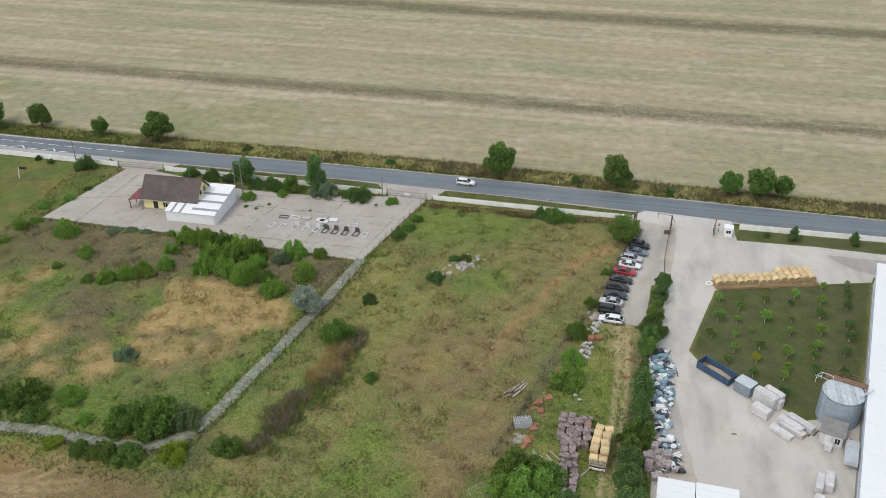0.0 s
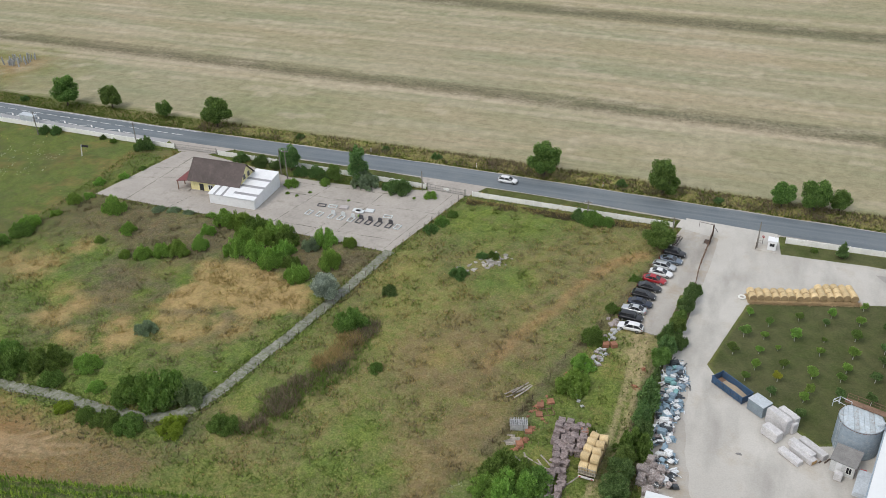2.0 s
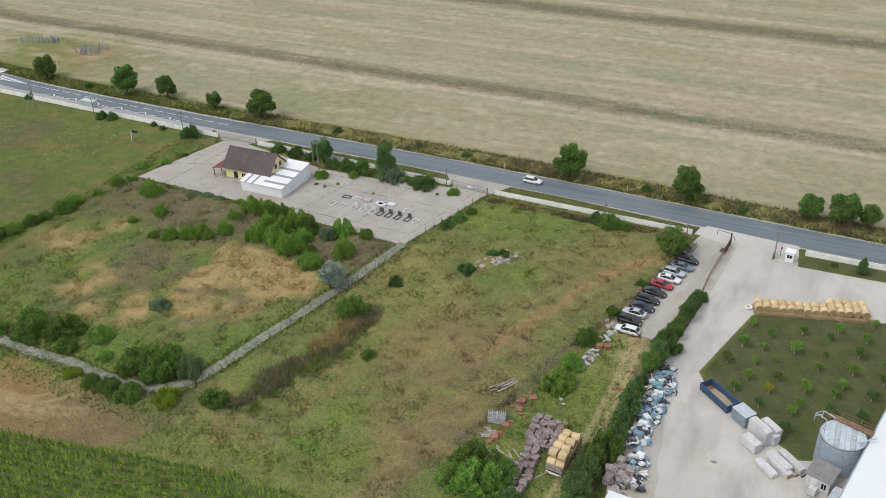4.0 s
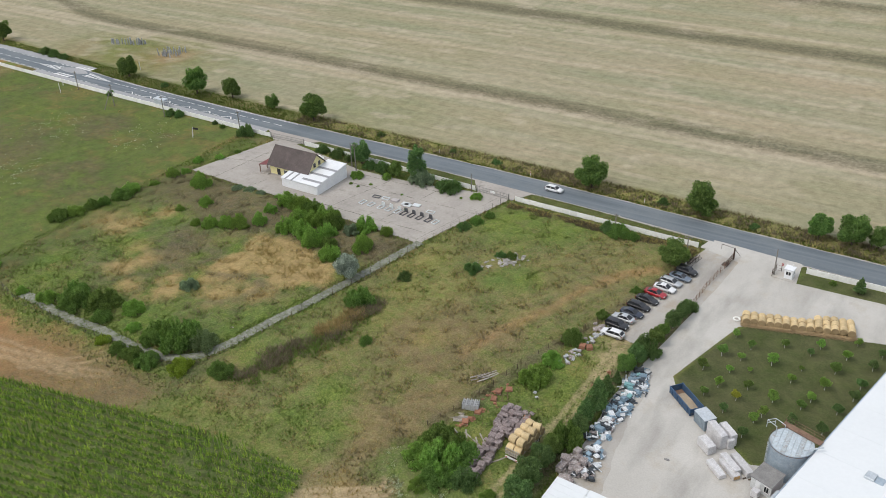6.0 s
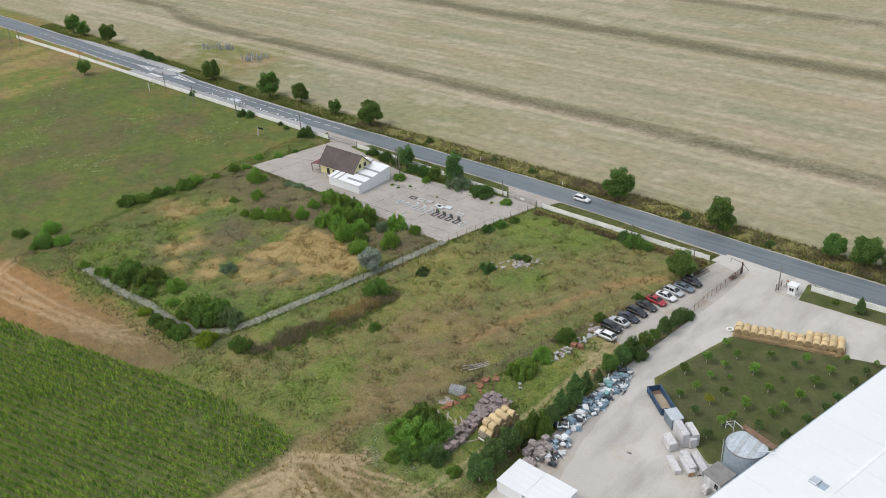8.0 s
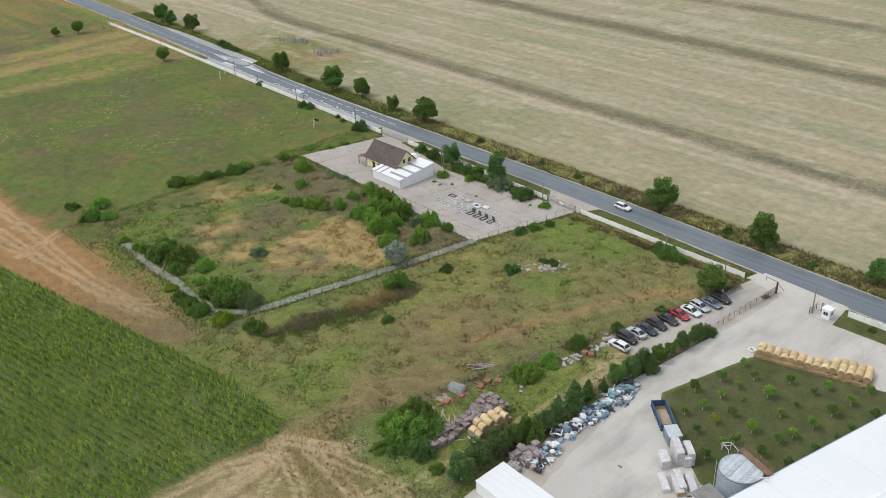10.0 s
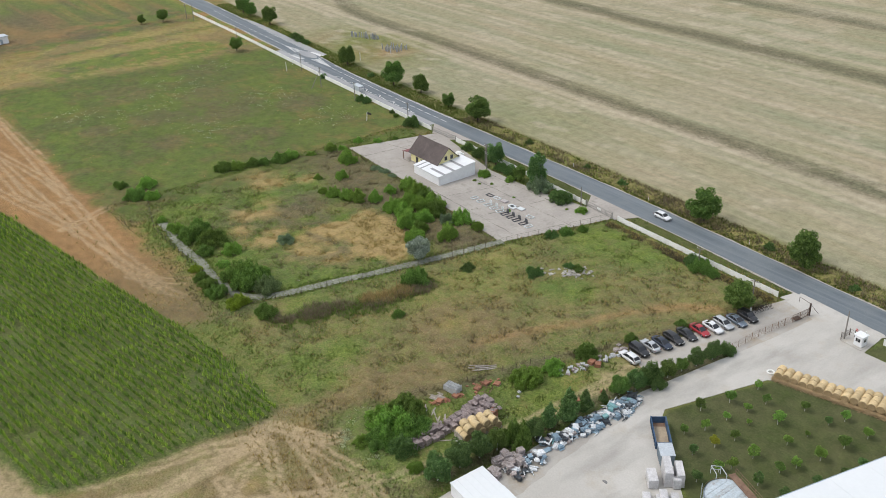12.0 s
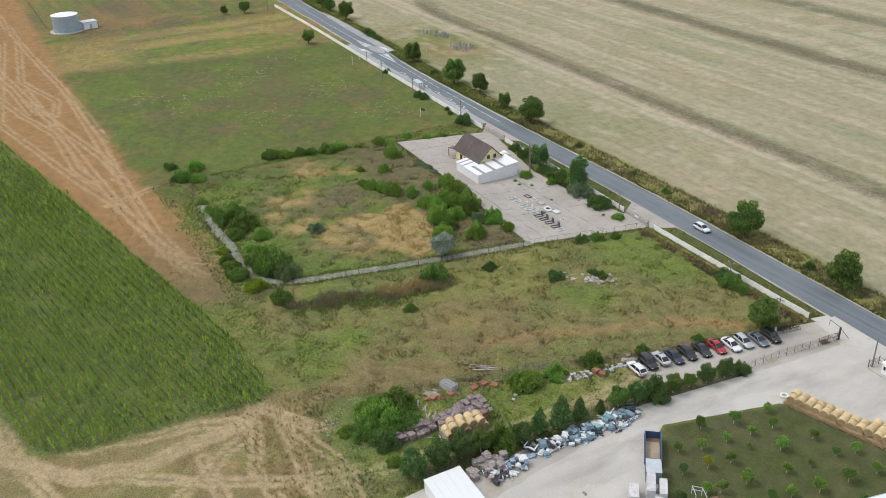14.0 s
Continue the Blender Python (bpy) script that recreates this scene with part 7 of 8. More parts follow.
# ---- straw bales ----
def straw_material():
    m, nt, b = nodes_of("bale_straw")
    fine = grain(nt, 9.0, 6.0, 0.7)
    col = mixed(nt, grain(nt, 1.5), (0.68, 0.53, 0.30), (0.58, 0.44, 0.24))
    col = mixed(nt, 0.4, col, mixed(nt, fine, (0.4, 0.4, 0.4), (1.3, 1.3, 1.3)), "MULTIPLY")
    info = nt.nodes.new("ShaderNodeObjectInfo")
    r = nt.nodes.new("ShaderNodeMapRange")
    r.inputs[3].default_value, r.inputs[4].default_value = 0.82, 1.12
    nt.links.new(info.outputs["Random"], r.inputs[0])
    cmb = nt.nodes.new("ShaderNodeCombineXYZ")
    for i in range(3):
        nt.links.new(r.outputs[0], cmb.inputs[i])
    nt.links.new(mixed(nt, 1.0, col, cmb.outputs[0], "MULTIPLY"), b.inputs["Base Color"])
    b.inputs["Roughness"].default_value = 0.95
    relief(nt, b, fine, 0.7, 0.05)
    return m


STRAW = straw_material()
STRAW_OLD = surface("old_straw", (0.42, 0.305, 0.165), (0.31, 0.225, 0.12), 0.9, 8.0, 0.95, bump=0.8, dist=0.06)


def bale_mesh(r, ln, seed):
    """A round bale along y, its rim rounded and its skin uneven."""
    rg = random.Random(seed)
    bm = bmesh.new()
    rows = []
    prof = [(-0.5, 0.80), (-0.49, 0.93), (-0.45, 1.0), (-0.15, 1.01), (0.15, 1.01), (0.45, 1.0), (0.49, 0.93), (0.5, 0.80)]
    for u, k in prof:
        rows.append([bm.verts.new((math.cos(a) * r * k * (1 + rg.uniform(-0.015, 0.015)), u * ln, math.sin(a) * r * k * (1 + rg.uniform(-0.015, 0.015)) * 0.98)) for a in [i * math.tau / 20 for i in range(20)]])
    for a, b in zip(rows, rows[1:]):
        for i in range(20):
            bm.faces.new((a[i], a[(i + 1) % 20], b[(i + 1) % 20], b[i])).smooth = True
    bm.faces.new(rows[0])
    bm.faces.new(rows[-1][::-1])
    bmesh.ops.recalc_face_normals(bm, faces=bm.faces)
    for fc in bm.faces:
        fc.material_index = 1 if abs(fc.normal.y) > 0.8 else 0
    me = kept(bm, "straw_bale")
    me.materials.append(STRAW)
    me.materials.append(STRAW_OLD)
    return me


BALES = [bale_mesh(0.74, 1.35, i) for i in range(3)]


def bale(x, y, z, turn, k, label="round golden straw bale in a long row", group="straw bales", s=1.0):
    ob = part("straw_bale", BALES[k % 3], None, None, "", Matrix.LocRotScale((x, y, z), Euler((0, 0, radians(turn))), (s, s, s)))
    return tagged(ob, label, "bale", group)


row = Vector((36.6 - 17.2, -19.2 + 24.4)).normalized()
turn_b = math.degrees(math.atan2(row.y, row.x))
for k in range(14):
    for d in range(3 if k > 8 else 2):
        lift = 0.82 + 0.1 * math.sin(k * 1.7 + d)
        px = 17.0 + row.x * 1.43 * k - row.y * (0.1 + 1.38 * d) + random.Random(k * 5 + d).uniform(-0.06, 0.06)
        py = -23.2 + row.y * 1.43 * k + row.x * (0.1 + 1.38 * d)
        bale(px, py, lift + 0.25 * (k > 8), turn_b + random.Random(k * 9 + d).uniform(-4, 4), k + d, s=1.0)
bed = thing("straw_bed", "compacted brown straw under the row of bales", "straw", m=pose(17.0, -23.2, 0, 0, 0, turn_b))
bm = bmesh.new()
bmesh.ops.create_grid(bm, x_segments=60, y_segments=16, size=1.0)
for v in bm.verts:
    edge = min(1.0, (1 - abs(v.co.x)) * 9, (1 - abs(v.co.y)) * 3.2)
    v.co = Vector((v.co.x * 10.5 + 9.3, v.co.y * 1.75 + 0.55, -0.05 + edge * 0.42 + 0.2 * edge * noise.noise(Vector((v.co.x * 22, v.co.y * 5, 0)))))
part("straw", bm, STRAW_OLD, bed)


def straw_litter(n, x0, y0, seed):
    rgn = np.random.default_rng(seed)
    t, d = rgn.uniform(-0.8, 19.8, n), rgn.normal(-0.85, 0.3, n)
    x, y = x0 + row.x * t - row.y * d, y0 + row.y * t + row.x * d
    a, ln = rgn.uniform(0, 6.28, n), rgn.uniform(0.15, 0.4, n)
    z = 0.03 + np.abs(rgn.normal(0, 0.25, n)) * np.clip(1.2 + d * 0.9, 0.2, 1)
    v = np.stack([np.stack([x, y, z], 1), np.stack([x + np.cos(a) * ln, y + np.sin(a) * ln, z + 0.1], 1), np.stack([x - np.sin(a) * 0.06, y + np.cos(a) * 0.06, z + 0.02], 1)], 1).reshape(-1, 3)
    tagged(part("loose_straw", mesh_of("loose_straw", v, np.arange(3 * n).reshape(-1, 3)), STRAW_OLD), "loose straw fallen along the row of bales", "straw", kind="stuff")


straw_litter(9000, 17.0, -23.2, 4)
ring = thing("tyre_ring", "pale concrete ring lying at the end of the bales", "ring", m=pose(15.2, -22.9, 0.03))
bm = bmesh.new()
for k in range(16):
    a, b = k * math.tau / 16, (k + 1) * math.tau / 16
    tube(bm, (0.6 * math.cos(a), 0.6 * math.sin(a), 0.18), (0.6 * math.cos(b), 0.6 * math.sin(b), 0.18), 0.16, None, 6)
part("ring", bm, WHITEWASH, ring)

CREAM_WOOD = surface("cream_painted_wood", (0.52, 0.48, 0.40), (0.40, 0.36, 0.29), 1.5, 8.0, 0.8, worn=(0.28, 0.24, 0.19), wear=0.3)
# trailer loaded with bales
lorry = thing("bale_trailer", "old cream farm trailer with slatted end on the grass lane", "trailer", m=pose(-3.4, -75.0, 0.0, 0, 0, -5))
part("chassis", boxed(-0.5, 0.5, -3.2, 4.2, 0.55, 0.85), DARK_STEEL, lorry)
part("bumper", boxed(-1.2, 1.2, -3.35, -3.2, 0.45, 0.8, 0.03), WHITE_PAINT, lorry, "cream bumper beam")
for sx in (-0.9, 0.9):
    part("tail_light", boxed(sx - 0.16, sx + 0.16, -3.40, -3.34, 0.55, 0.75, 0.02), RED_PAINT, lorry, "red tail light")
    for yy in (-2.0, 1.6, 2.8):
        w = part("wheel", tubed((sx * 1.12 - 0.14, yy, 0.48), (sx * 1.12 + 0.14, yy, 0.48), 0.48, None, 16), BLACK, lorry)
        part("rim", tubed((sx * 1.12 - 0.15, yy, 0.48), (sx * 1.12 + 0.15, yy, 0.48), 0.24, None, 12), WHITE_PAINT, w)
part("bed", boxed(-1.25, 1.25, -2.95, 4.6, 0.95, 1.1), TIMBER, lorry)
for k in range(7):
    part("slat", boxed(-1.2 + 0.4 * k - 0.05, -1.2 + 0.4 * k + 0.05, -3.08, -2.98, 0.9, 2.3), CREAM_WOOD, lorry)
for z in (1.1, 1.7, 2.25):
    part("cross_rail", boxed(-1.3, 1.3, -3.14, -3.09, z - 0.07, z + 0.07), CREAM_WOOD, lorry)
for sx in (-1.28, 1.22):
    part("side_board", boxed(sx, sx + 0.06, -2.95, 4.6, 1.1, 1.4), CREAM_WOOD, lorry)
rgt = random.Random(8)
for k in range(5):
    for sx in (-0.68, 0.68):
        q = pose(-3.4, -75.0, 0, 0, 0, -5) @ Vector((sx, -2.2 + 1.5 * k, 0))
        bale(q.x, q.y, 1.1 + 0.70, 85 + rgt.uniform(-6, 6), k, "round straw bale loaded on the trailer", "bales on the trailer", 0.98)
    if k < 4:
        for sx in (-0.66, 0.66):
            q = pose(-3.4, -75.0, 0, 0, 0, -5) @ Vector((sx + rgt.uniform(-0.12, 0.12), -1.45 + 1.5 * k + rgt.uniform(-0.2, 0.2), 0))
            bale(q.x, q.y, 1.1 + 1.88 + rgt.uniform(-0.05, 0.12), 85 + rgt.uniform(-14, 14), k + 1, "round straw bale on top of the trailer load", "bales on the trailer", 0.98)

# ---- skip, container and wrapped goods in the yard ----
BLUE_STEEL = surface("blue_skip_paint", (0.045, 0.105, 0.20), (0.035, 0.08, 0.15), 0.8, 6.0, 0.6, 0.1, worn=(0.13, 0.10, 0.08), wear=0.25)
GREY_STEEL = surface("grey_container_paint", (0.30, 0.36, 0.40), (0.24, 0.29, 0.33), 0.8, 6.0, 0.55, 0.2)
FILM = surface("white_wrapping_film", (0.64, 0.63, 0.63), (0.52, 0.51, 0.51), 1.1, 5.0, 0.35, bump=0.6, dist=0.05, worn=(0.42, 0.40, 0.40), wear=0.3, vary=0.08)
CARD = surface("brown_board", (0.45, 0.29, 0.13), (0.36, 0.23, 0.10), 1.2, 6.0, 0.9)
A0 = math.degrees(math.atan2(-12.0, 16.0))
skip = thing("roll_off_skip", "long open blue steel skip with sand on its floor", "skip", m=pose(15.1, -51.3, 0.034, 0, 0, -40))
for y0, y1 in ((-1.2, -1.12), (1.12, 1.2)):
    part("side", boxed(-3.3, 3.3, y0, y1, 0.2, 1.55), BLUE_STEEL, skip)
for x0, x1 in ((-3.3, -3.22), (3.22, 3.3)):
    part("end", boxed(x0, x1, -1.12, 1.12, 0.2, 1.55), BLUE_STEEL, skip)
part("skip_floor", boxed(-3.22, 3.22, -1.12, 1.12, 0.2, 0.3), RUST, skip)
sand = bmesh.new()
bmesh.ops.create_grid(sand, x_segments=14, y_segments=6, size=1.0)
for v in sand.verts:
    v.co = Vector((v.co.x * 2.6 + 0.4, v.co.y * 1.05, 0.32 + 0.25 * (1 - v.co.x**2) * (0.6 + 0.4 * math.sin(3 * v.co.x + 2 * v.co.y))))
part("sand", sand, surface("dry_sand", (0.42, 0.34, 0.24), (0.35, 0.28, 0.2), 1.0, 9.0, 0.95), skip)
for k in range(9):
    xx = -3.2 + 0.8 * k
    for sy in (-1, 1):
        part("rib", boxed(xx - 0.05, xx + 0.05, sy * 1.24 - 0.05, sy * 1.24 + 0.05, 0.2, 1.5), BLUE_STEEL, skip)
part("rim_bar", boxed(-3.36, 3.36, -1.3, -1.18, 1.5, 1.62), BLUE_STEEL, skip)
part("rim_bar", boxed(-3.36, 3.36, 1.18, 1.3, 1.5, 1.62), BLUE_STEEL, skip)

cont = thing("steel_container", "short grey-blue steel container with a flat roof", "container", m=pose(19.5, -55.0, 0.034, 0, 0, -38))
part("body", boxed(-1.5, 1.5, -1.1, 1.1, 0.1, 2.2, 0.04), GREY_STEEL, cont)
part("roof", boxed(-1.55, 1.55, -1.15, 1.15, 2.2, 2.28, 0.02), GALV_PALE, cont, "pale flat roof")
part("door", boxed(-1.56, -1.5, -0.8, 0.8, 0.2, 2.05, 0.01), GALV, cont)
for k in range(8):
    part("rib", boxed(-1.35 + 0.38 * k, -1.27 + 0.38 * k, -1.15, -1.1, 0.2, 2.1), GREY_STEEL, cont)


def wrapped(x, y, ln, wd, h, turn, z=0.034, seed=0, end=None):
    """A film-wrapped stack: rounded, slightly slack, on skids."""
    t = thing("wrapped_stack", "white film-wrapped stack of boards on skids" if not end else "white film-wrapped stack with an open brown end", "stack", "wrapped stacks", pose(x, y, z, 0, 0, turn))
    rgw = random.Random(seed)
    secs = []
    for k in range(9):
        u = -0.5 + k / 8
        e = 0.96 if k in (0, 8) else 1 + rgw.uniform(-0.02, 0.02)
        hh = h * (e + rgw.uniform(-0.015, 0.015))
        half = [(wd / 2 * e, 0.12), (wd / 2 * e, hh * 0.9), (wd / 2 * e * 0.9, hh)]
        secs.append([(u * ln, yy, zz) for yy, zz in half] + [(u * ln, -yy, zz) for yy, zz in half[::-1]])
    part("film", loft(secs), FILM, t)
    for xx in (-0.35, 0, 0.35):
        part("skid", boxed(xx * ln - 0.06, xx * ln + 0.06, -wd / 2, wd / 2, 0, 0.13), TIMBER, t)
    if end:
        part("open_end", boxed(ln / 2 - 0.02, ln / 2 + 0.04, -wd / 2 * 0.8, wd / 2 * 0.8, 0.2, h * 0.85), CARD, t, "brown open end")


for i, (x, y, ln, wd, h, tn, en) in enumerate([(22.4, -58.0, 3.9, 1.3, 2.9, -40, 0), (23.8, -56.9, 3.4, 1.2, 2.6, -40, 0), (21.6, -60.4, 2.9, 1.5, 1.7, -38, 0), (24.6, -58.3, 1.0, 1.2, 1.9, -40, 0), (26.2, -63.4, 4.2, 1.3, 0.9, -42, 1), (27.6, -61.8, 4.6, 1.2, 1.1, -41, 0), (24.4, -64.4, 3.8, 1.2, 0.8, -41, 0), (26.0, -62.5, 4.2, 1.2, 1.2, -41, 0), (31.0, -66.7, 1.1, 1.0, 1.3, -15, 0), (28.6, -75.0, 3.4, 1.2, 1.5, 76, 0), (30.0, -74.4, 3.2, 1.3, 1.6, 78, 0), (28.0, -78.5, 2.6, 1.4, 1.0, 70, 0)]):
    wrapped(x, y, ln, wd, h, tn, seed=i, end=en)
for k in range(2):
    bb = thing("timber_beam", "dark timber beam lying on the concrete", "beam", "loose beams", pose(29.0 + 0.8 * k, -63.4 + 0.2 * k, 0.034, 0, 0, 55))
    part("beam", boxed(-0.9, 0.9, -0.09, 0.09, 0, 0.15, 0.01), DARK_STEEL, bb)
scrap = thing("rag_bundle", "dark crumpled tarpaulin scrap on the yard floor", "tarpaulin", m=pose(17.2, -65.8, 0.034))
bm = bmesh.new()
bmesh.ops.create_icosphere(bm, subdivisions=2, radius=0.5)
for v in bm.verts:
    v.co = Vector((v.co.x * 1.3, v.co.y * 0.6, max(0, v.co.z) * 0.25)) * (0.8 + 0.4 * noise.noise(v.co * 3))
part("cloth", bm, HUT_ROOF, scrap)

# ---- stacks of roof tiles on pallets ----
TILE = surface("weathered_roof_tile", (0.265, 0.205, 0.195), (0.36, 0.295, 0.285), 1.4, 3.4, 0.9, bump=0.8, dist=0.08, worn=(0.43, 0.38, 0.36), wear=0.4, vary=0.25, gritty=0.75)
ORANGE_TILE = surface("orange_brick", (0.38, 0.178, 0.105), (0.29, 0.138, 0.085), 1.5, 7.0, 0.9, bump=0.5, vary=0.2)


def course_mesh(w, d, h, n, seed):
    """A layer of upright tiles, each a little off the next."""
    rgc = random.Random(seed)
    out = [(-w / 2, 0)]
    for k in range(n):
        x, hh = -w / 2 + w * k / n, h * rgc.uniform(0.86, 1.02)
        out += [(x + 0.005, hh), (x + w / n * 0.82, hh), (x + w / n * 0.86, h * 0.7), (x + w / n * 0.99, h * 0.7)]
    out.append((w / 2, 0))
    bm = prism(out, -d / 2, d / 2)
    return kept(bm, "tile_course")


COURSES = [course_mesh(1.08, 1.14, 0.36, 7, i) for i in range(4)]
PALLET_ME = prism([(-0.55, 0), (-0.43, 0), (-0.43, 0.1), (-0.06, 0.1), (-0.06, 0), (0.06, 0), (0.06, 0.1), (0.43, 0.1), (0.43, 0), (0.55, 0), (0.55, 0.14), (-0.55, 0.14)], -0.58, 0.58)
PALLET_ME = kept(PALLET_ME, "pallet")


def tile_stack(x, y, turn, levels, seed, mat=TILE, label="pallet of stacked weathered purple-brown roof tiles", group="tile stacks"):
    t = thing("tile_stack", label, "tiles", group, pose(x, y, 0.0, 0, 0, turn))
    part("pallet", coloured(PALLET_ME, TIMBER), None, t, "grey wooden pallet")
    for k in range(levels):
        part("tile_course", coloured(COURSES[(seed + k) % 4], mat), None, t, "", pose(random.Random(seed + k).uniform(-0.06, 0.06), 0, 0.14 + 0.37 * k, 0, 0, random.Random(seed * 3 + k).uniform(-5, 5)))


rgs = random.Random(12)
for k in range(10):
    t = k / 9
    for j in range(2):
        x, y = -8.0 - 0.9 * t + 1.3 * j + rgs.uniform(-0.25, 0.25), -85.0 + 12.4 * t + 0.3 * j + rgs.uniform(-0.15, 0.15)
        tile_stack(x, y, rgs.uniform(-14, 14), 2 + (rgs.random() < 0.4) + (k > 6), k * 2 + j)
for k in range(20):
    i, j = k % 4, k // 4
    if (i, j) in ((3, 4), (0, 0), (2, 4)):
        continue
    brick = (i, j) == (3, 3)
    tile_stack(-9.6 + i * 1.3 + rgs.uniform(-0.2, 0.2), -73.4 + j * 1.35 + rgs.uniform(-0.2, 0.2), rgs.uniform(-16, 16), rgs.choice([3, 3, 4]) + (j > 2), 40 + k, ORANGE_TILE if brick else TILE, "pallet of stacked orange bricks" if brick else "pallet of stacked weathered purple-brown roof tiles")


def brick_heap(x, y, n, seed, spread):
    """Loose bricks thrown on a heap in the grass."""
    rgh = random.Random(seed)
    h = thing("brick_heap", "small heap of loose orange bricks in the grass", "bricks", "brick heaps", pose(x, y, 0))
    for k in range(n):
        r = abs(rgh.gauss(0, spread))
        a = rgh.uniform(0, 6.283)
        part("brick", BRICK_ME, None, h, "", pose(r * math.cos(a), r * math.sin(a), max(0.05, 0.45 * (1 - r / spread / 1.5)) * rgh.uniform(0.5, 1), rgh.uniform(-30, 30), rgh.uniform(-30, 30), rgh.uniform(0, 180)))
    return h


BRICK_ME = kept(boxed(-0.19, 0.19, -0.1, 0.1, -0.07, 0.07), "brick")
BRICK_ME.materials.append(ORANGE_TILE)
for k, (x, y, n, sp) in enumerate([(-13.9, -63.4, 12, 0.35), (-14.3, -64.8, 14, 0.35), (-14.8, -66.4, 16, 0.4), (-15.1, -67.6, 14, 0.4), (-12.6, -63.2, 16, 0.45), (-13.9, -70.0, 34, 0.5), (-14.3, -72.8, 34, 0.5), (-14.9, -74.8, 22, 0.5), (-12.7, -67.6, 12, 0.4), (-11.5, -55.2, 26, 0.5), (-13.4, -61.9, 10, 0.3), (0.7, -50.0, 12, 0.3), (-0.1, -55.0, 14, 0.4)]):
    brick_heap(x, y, n, 300 + k, sp)
for x, y, tn, lv in [(-6.6, -45.6, 10, 2), (-5.3, -45.3, 35, 2), (-13.4, -66.6, 25, 1), (-14.2, -70.8, 18, 1), (-12.4, -63.0, 30, 1), (-13.8, -64.4, 12, 1), (-14.8, -74.0, 22, 1)]:
    tile_stack(x, y, tn, lv, int(-y), ORANGE_TILE, "pallet of stacked orange bricks in the grass", "brick pallets")
for k in range(40):
    t = rgs.random()
    if k < 22:
        x, y, z = -9.6 + 4.6 * rgs.random(), -73.0 + 6.0 * rgs.random(), rgs.uniform(1.35, 1.75)
    else:
        x, y, z = -9.2 + 2.8 * rgs.random(), -85.0 + 12.0 * rgs.random(), rgs.uniform(0.98, 1.3)
    ob = part("loose_tiles", coloured(COURSES[k % 4], TILE), None, None, "", Matrix.LocRotScale((x, y, z), Euler((rgs.uniform(-0.5, 0.5), rgs.uniform(-0.5, 0.5), rgs.uniform(0, 6))), (rgs.uniform(0.3, 0.8), rgs.uniform(0.4, 0.9), 0.6)))
    tagged(ob, "loose weathered roof tiles lying on the stacks", "tiles", "loose tiles")
# concrete blocks, frames and boards in the grass
BLOCK = surface("grey_concrete_block", (0.46, 0.47, 0.47), (0.36, 0.37, 0.37), 1.0, 7.0, 0.9)
bl = thing("block_stack", "cube of grey hollow concrete blocks in the grass", "blocks", m=pose(-15.9, -70.2, 0, 0, 0, 18))
bm = prism([(-0.33, -0.27), (0.33, -0.27), (0.33, 0.27), (0.25, 0.27), (0.25, -0.19), (0.04, -0.19), (0.04, 0.27), (-0.04, 0.27), (-0.04, -0.19), (-0.25, -0.19), (-0.25, 0.27), (-0.33, 0.27)], -0.31, 0.0)
bm.transform(Matrix.Rotation(radians(-90), 4, "X"))
HOLLOW = kept(bm, "block")
HOLLOW.materials.append(BLOCK)
for i in range(4):
    for j in range(3):
        for k in range(4):
            part("block", HOLLOW, None, bl, "", pose(-1.05 + 0.7 * i, -0.62 + 0.6 * j, 0.32 * k, 0, 0, rgs.uniform(-2, 2)))
for x, y, a, lab in [(-16.9, -73.2, 20, "flat stack of grey boards beside the blocks"), (-15.9, -73.6, 25, "flat stack of grey boards beside the blocks")]:
    bs = thing("board_stack", lab, "boards", "board stacks", pose(x, y, 0, 0, 0, a))
    for k in range(7):
        part("board", boxed(-1.2, 1.2, -0.75 + 0.22 * k, -0.57 + 0.22 * k, 0.0, 0.16 + 0.02 * (k % 2)), TIMBER, bs)
fr = thing("steel_rack", "pale rusty steel rack lying in the grass", "rack", m=pose(-12.4, -65.6, 0, 0, 0, 30))
bm = bmesh.new()
for p, q in (((-1, -0.8, 0.2), (1, -0.8, 0.2)), ((-1, 0.8, 0.2), (1, 0.8, 0.2)), ((-1, -0.8, 0.2), (-1, 0.8, 0.2)), ((1, -0.8, 0.2), (1, 0.8, 0.2)), ((0, -0.8, 0.2), (0, 0.8, 0.2)), ((-1, -0.8, 0), (-1, -0.8, 0.9)), ((1, -0.8, 0), (1, -0.8, 0.9)), ((1, 0.8, 0), (1, 0.8, 0.9)), ((-1, 0.8, 0), (-1, 0.8, 0.9))):
    tube(bm, p, q, 0.06, None, 5)
part("rack_frame", bm, RUST, fr)
for i, (x, y, ln, a) in enumerate([(-17.8, -61.6, 4.4, 58), (-17.4, -62.2, 4.0, 62), (-18.4, -62.6, 3.6, 50), (-16.6, -60.6, 2.6, 70), (-18.0, -61.0, 4.2, 60), (-18.9, -61.9, 4.0, 56), (-17.0, -61.4, 3.4, 64), (-13.6, -77.4, 4.2, -28), (-11.4, -77.0, 4.6, -22), (-9.6, -76.6, 4.0, -40), (-10.2, -77.6, 3.6, -48), (-12.8, -76.8, 3.0, -55), (-8.8, -75.6, 3.2, -35), (-5.4, -78.8, 3.0, 60)]):
    pk = thing("plank", "weathered grey timber plank lying in the grass", "plank", "planks", pose(x, y, 0.06, 0, 4 * (i % 2), a))
    part("plank", boxed(-ln / 2, ln / 2, -0.12, 0.12, 0.05, 0.12, 0.01), TIMBER, pk)

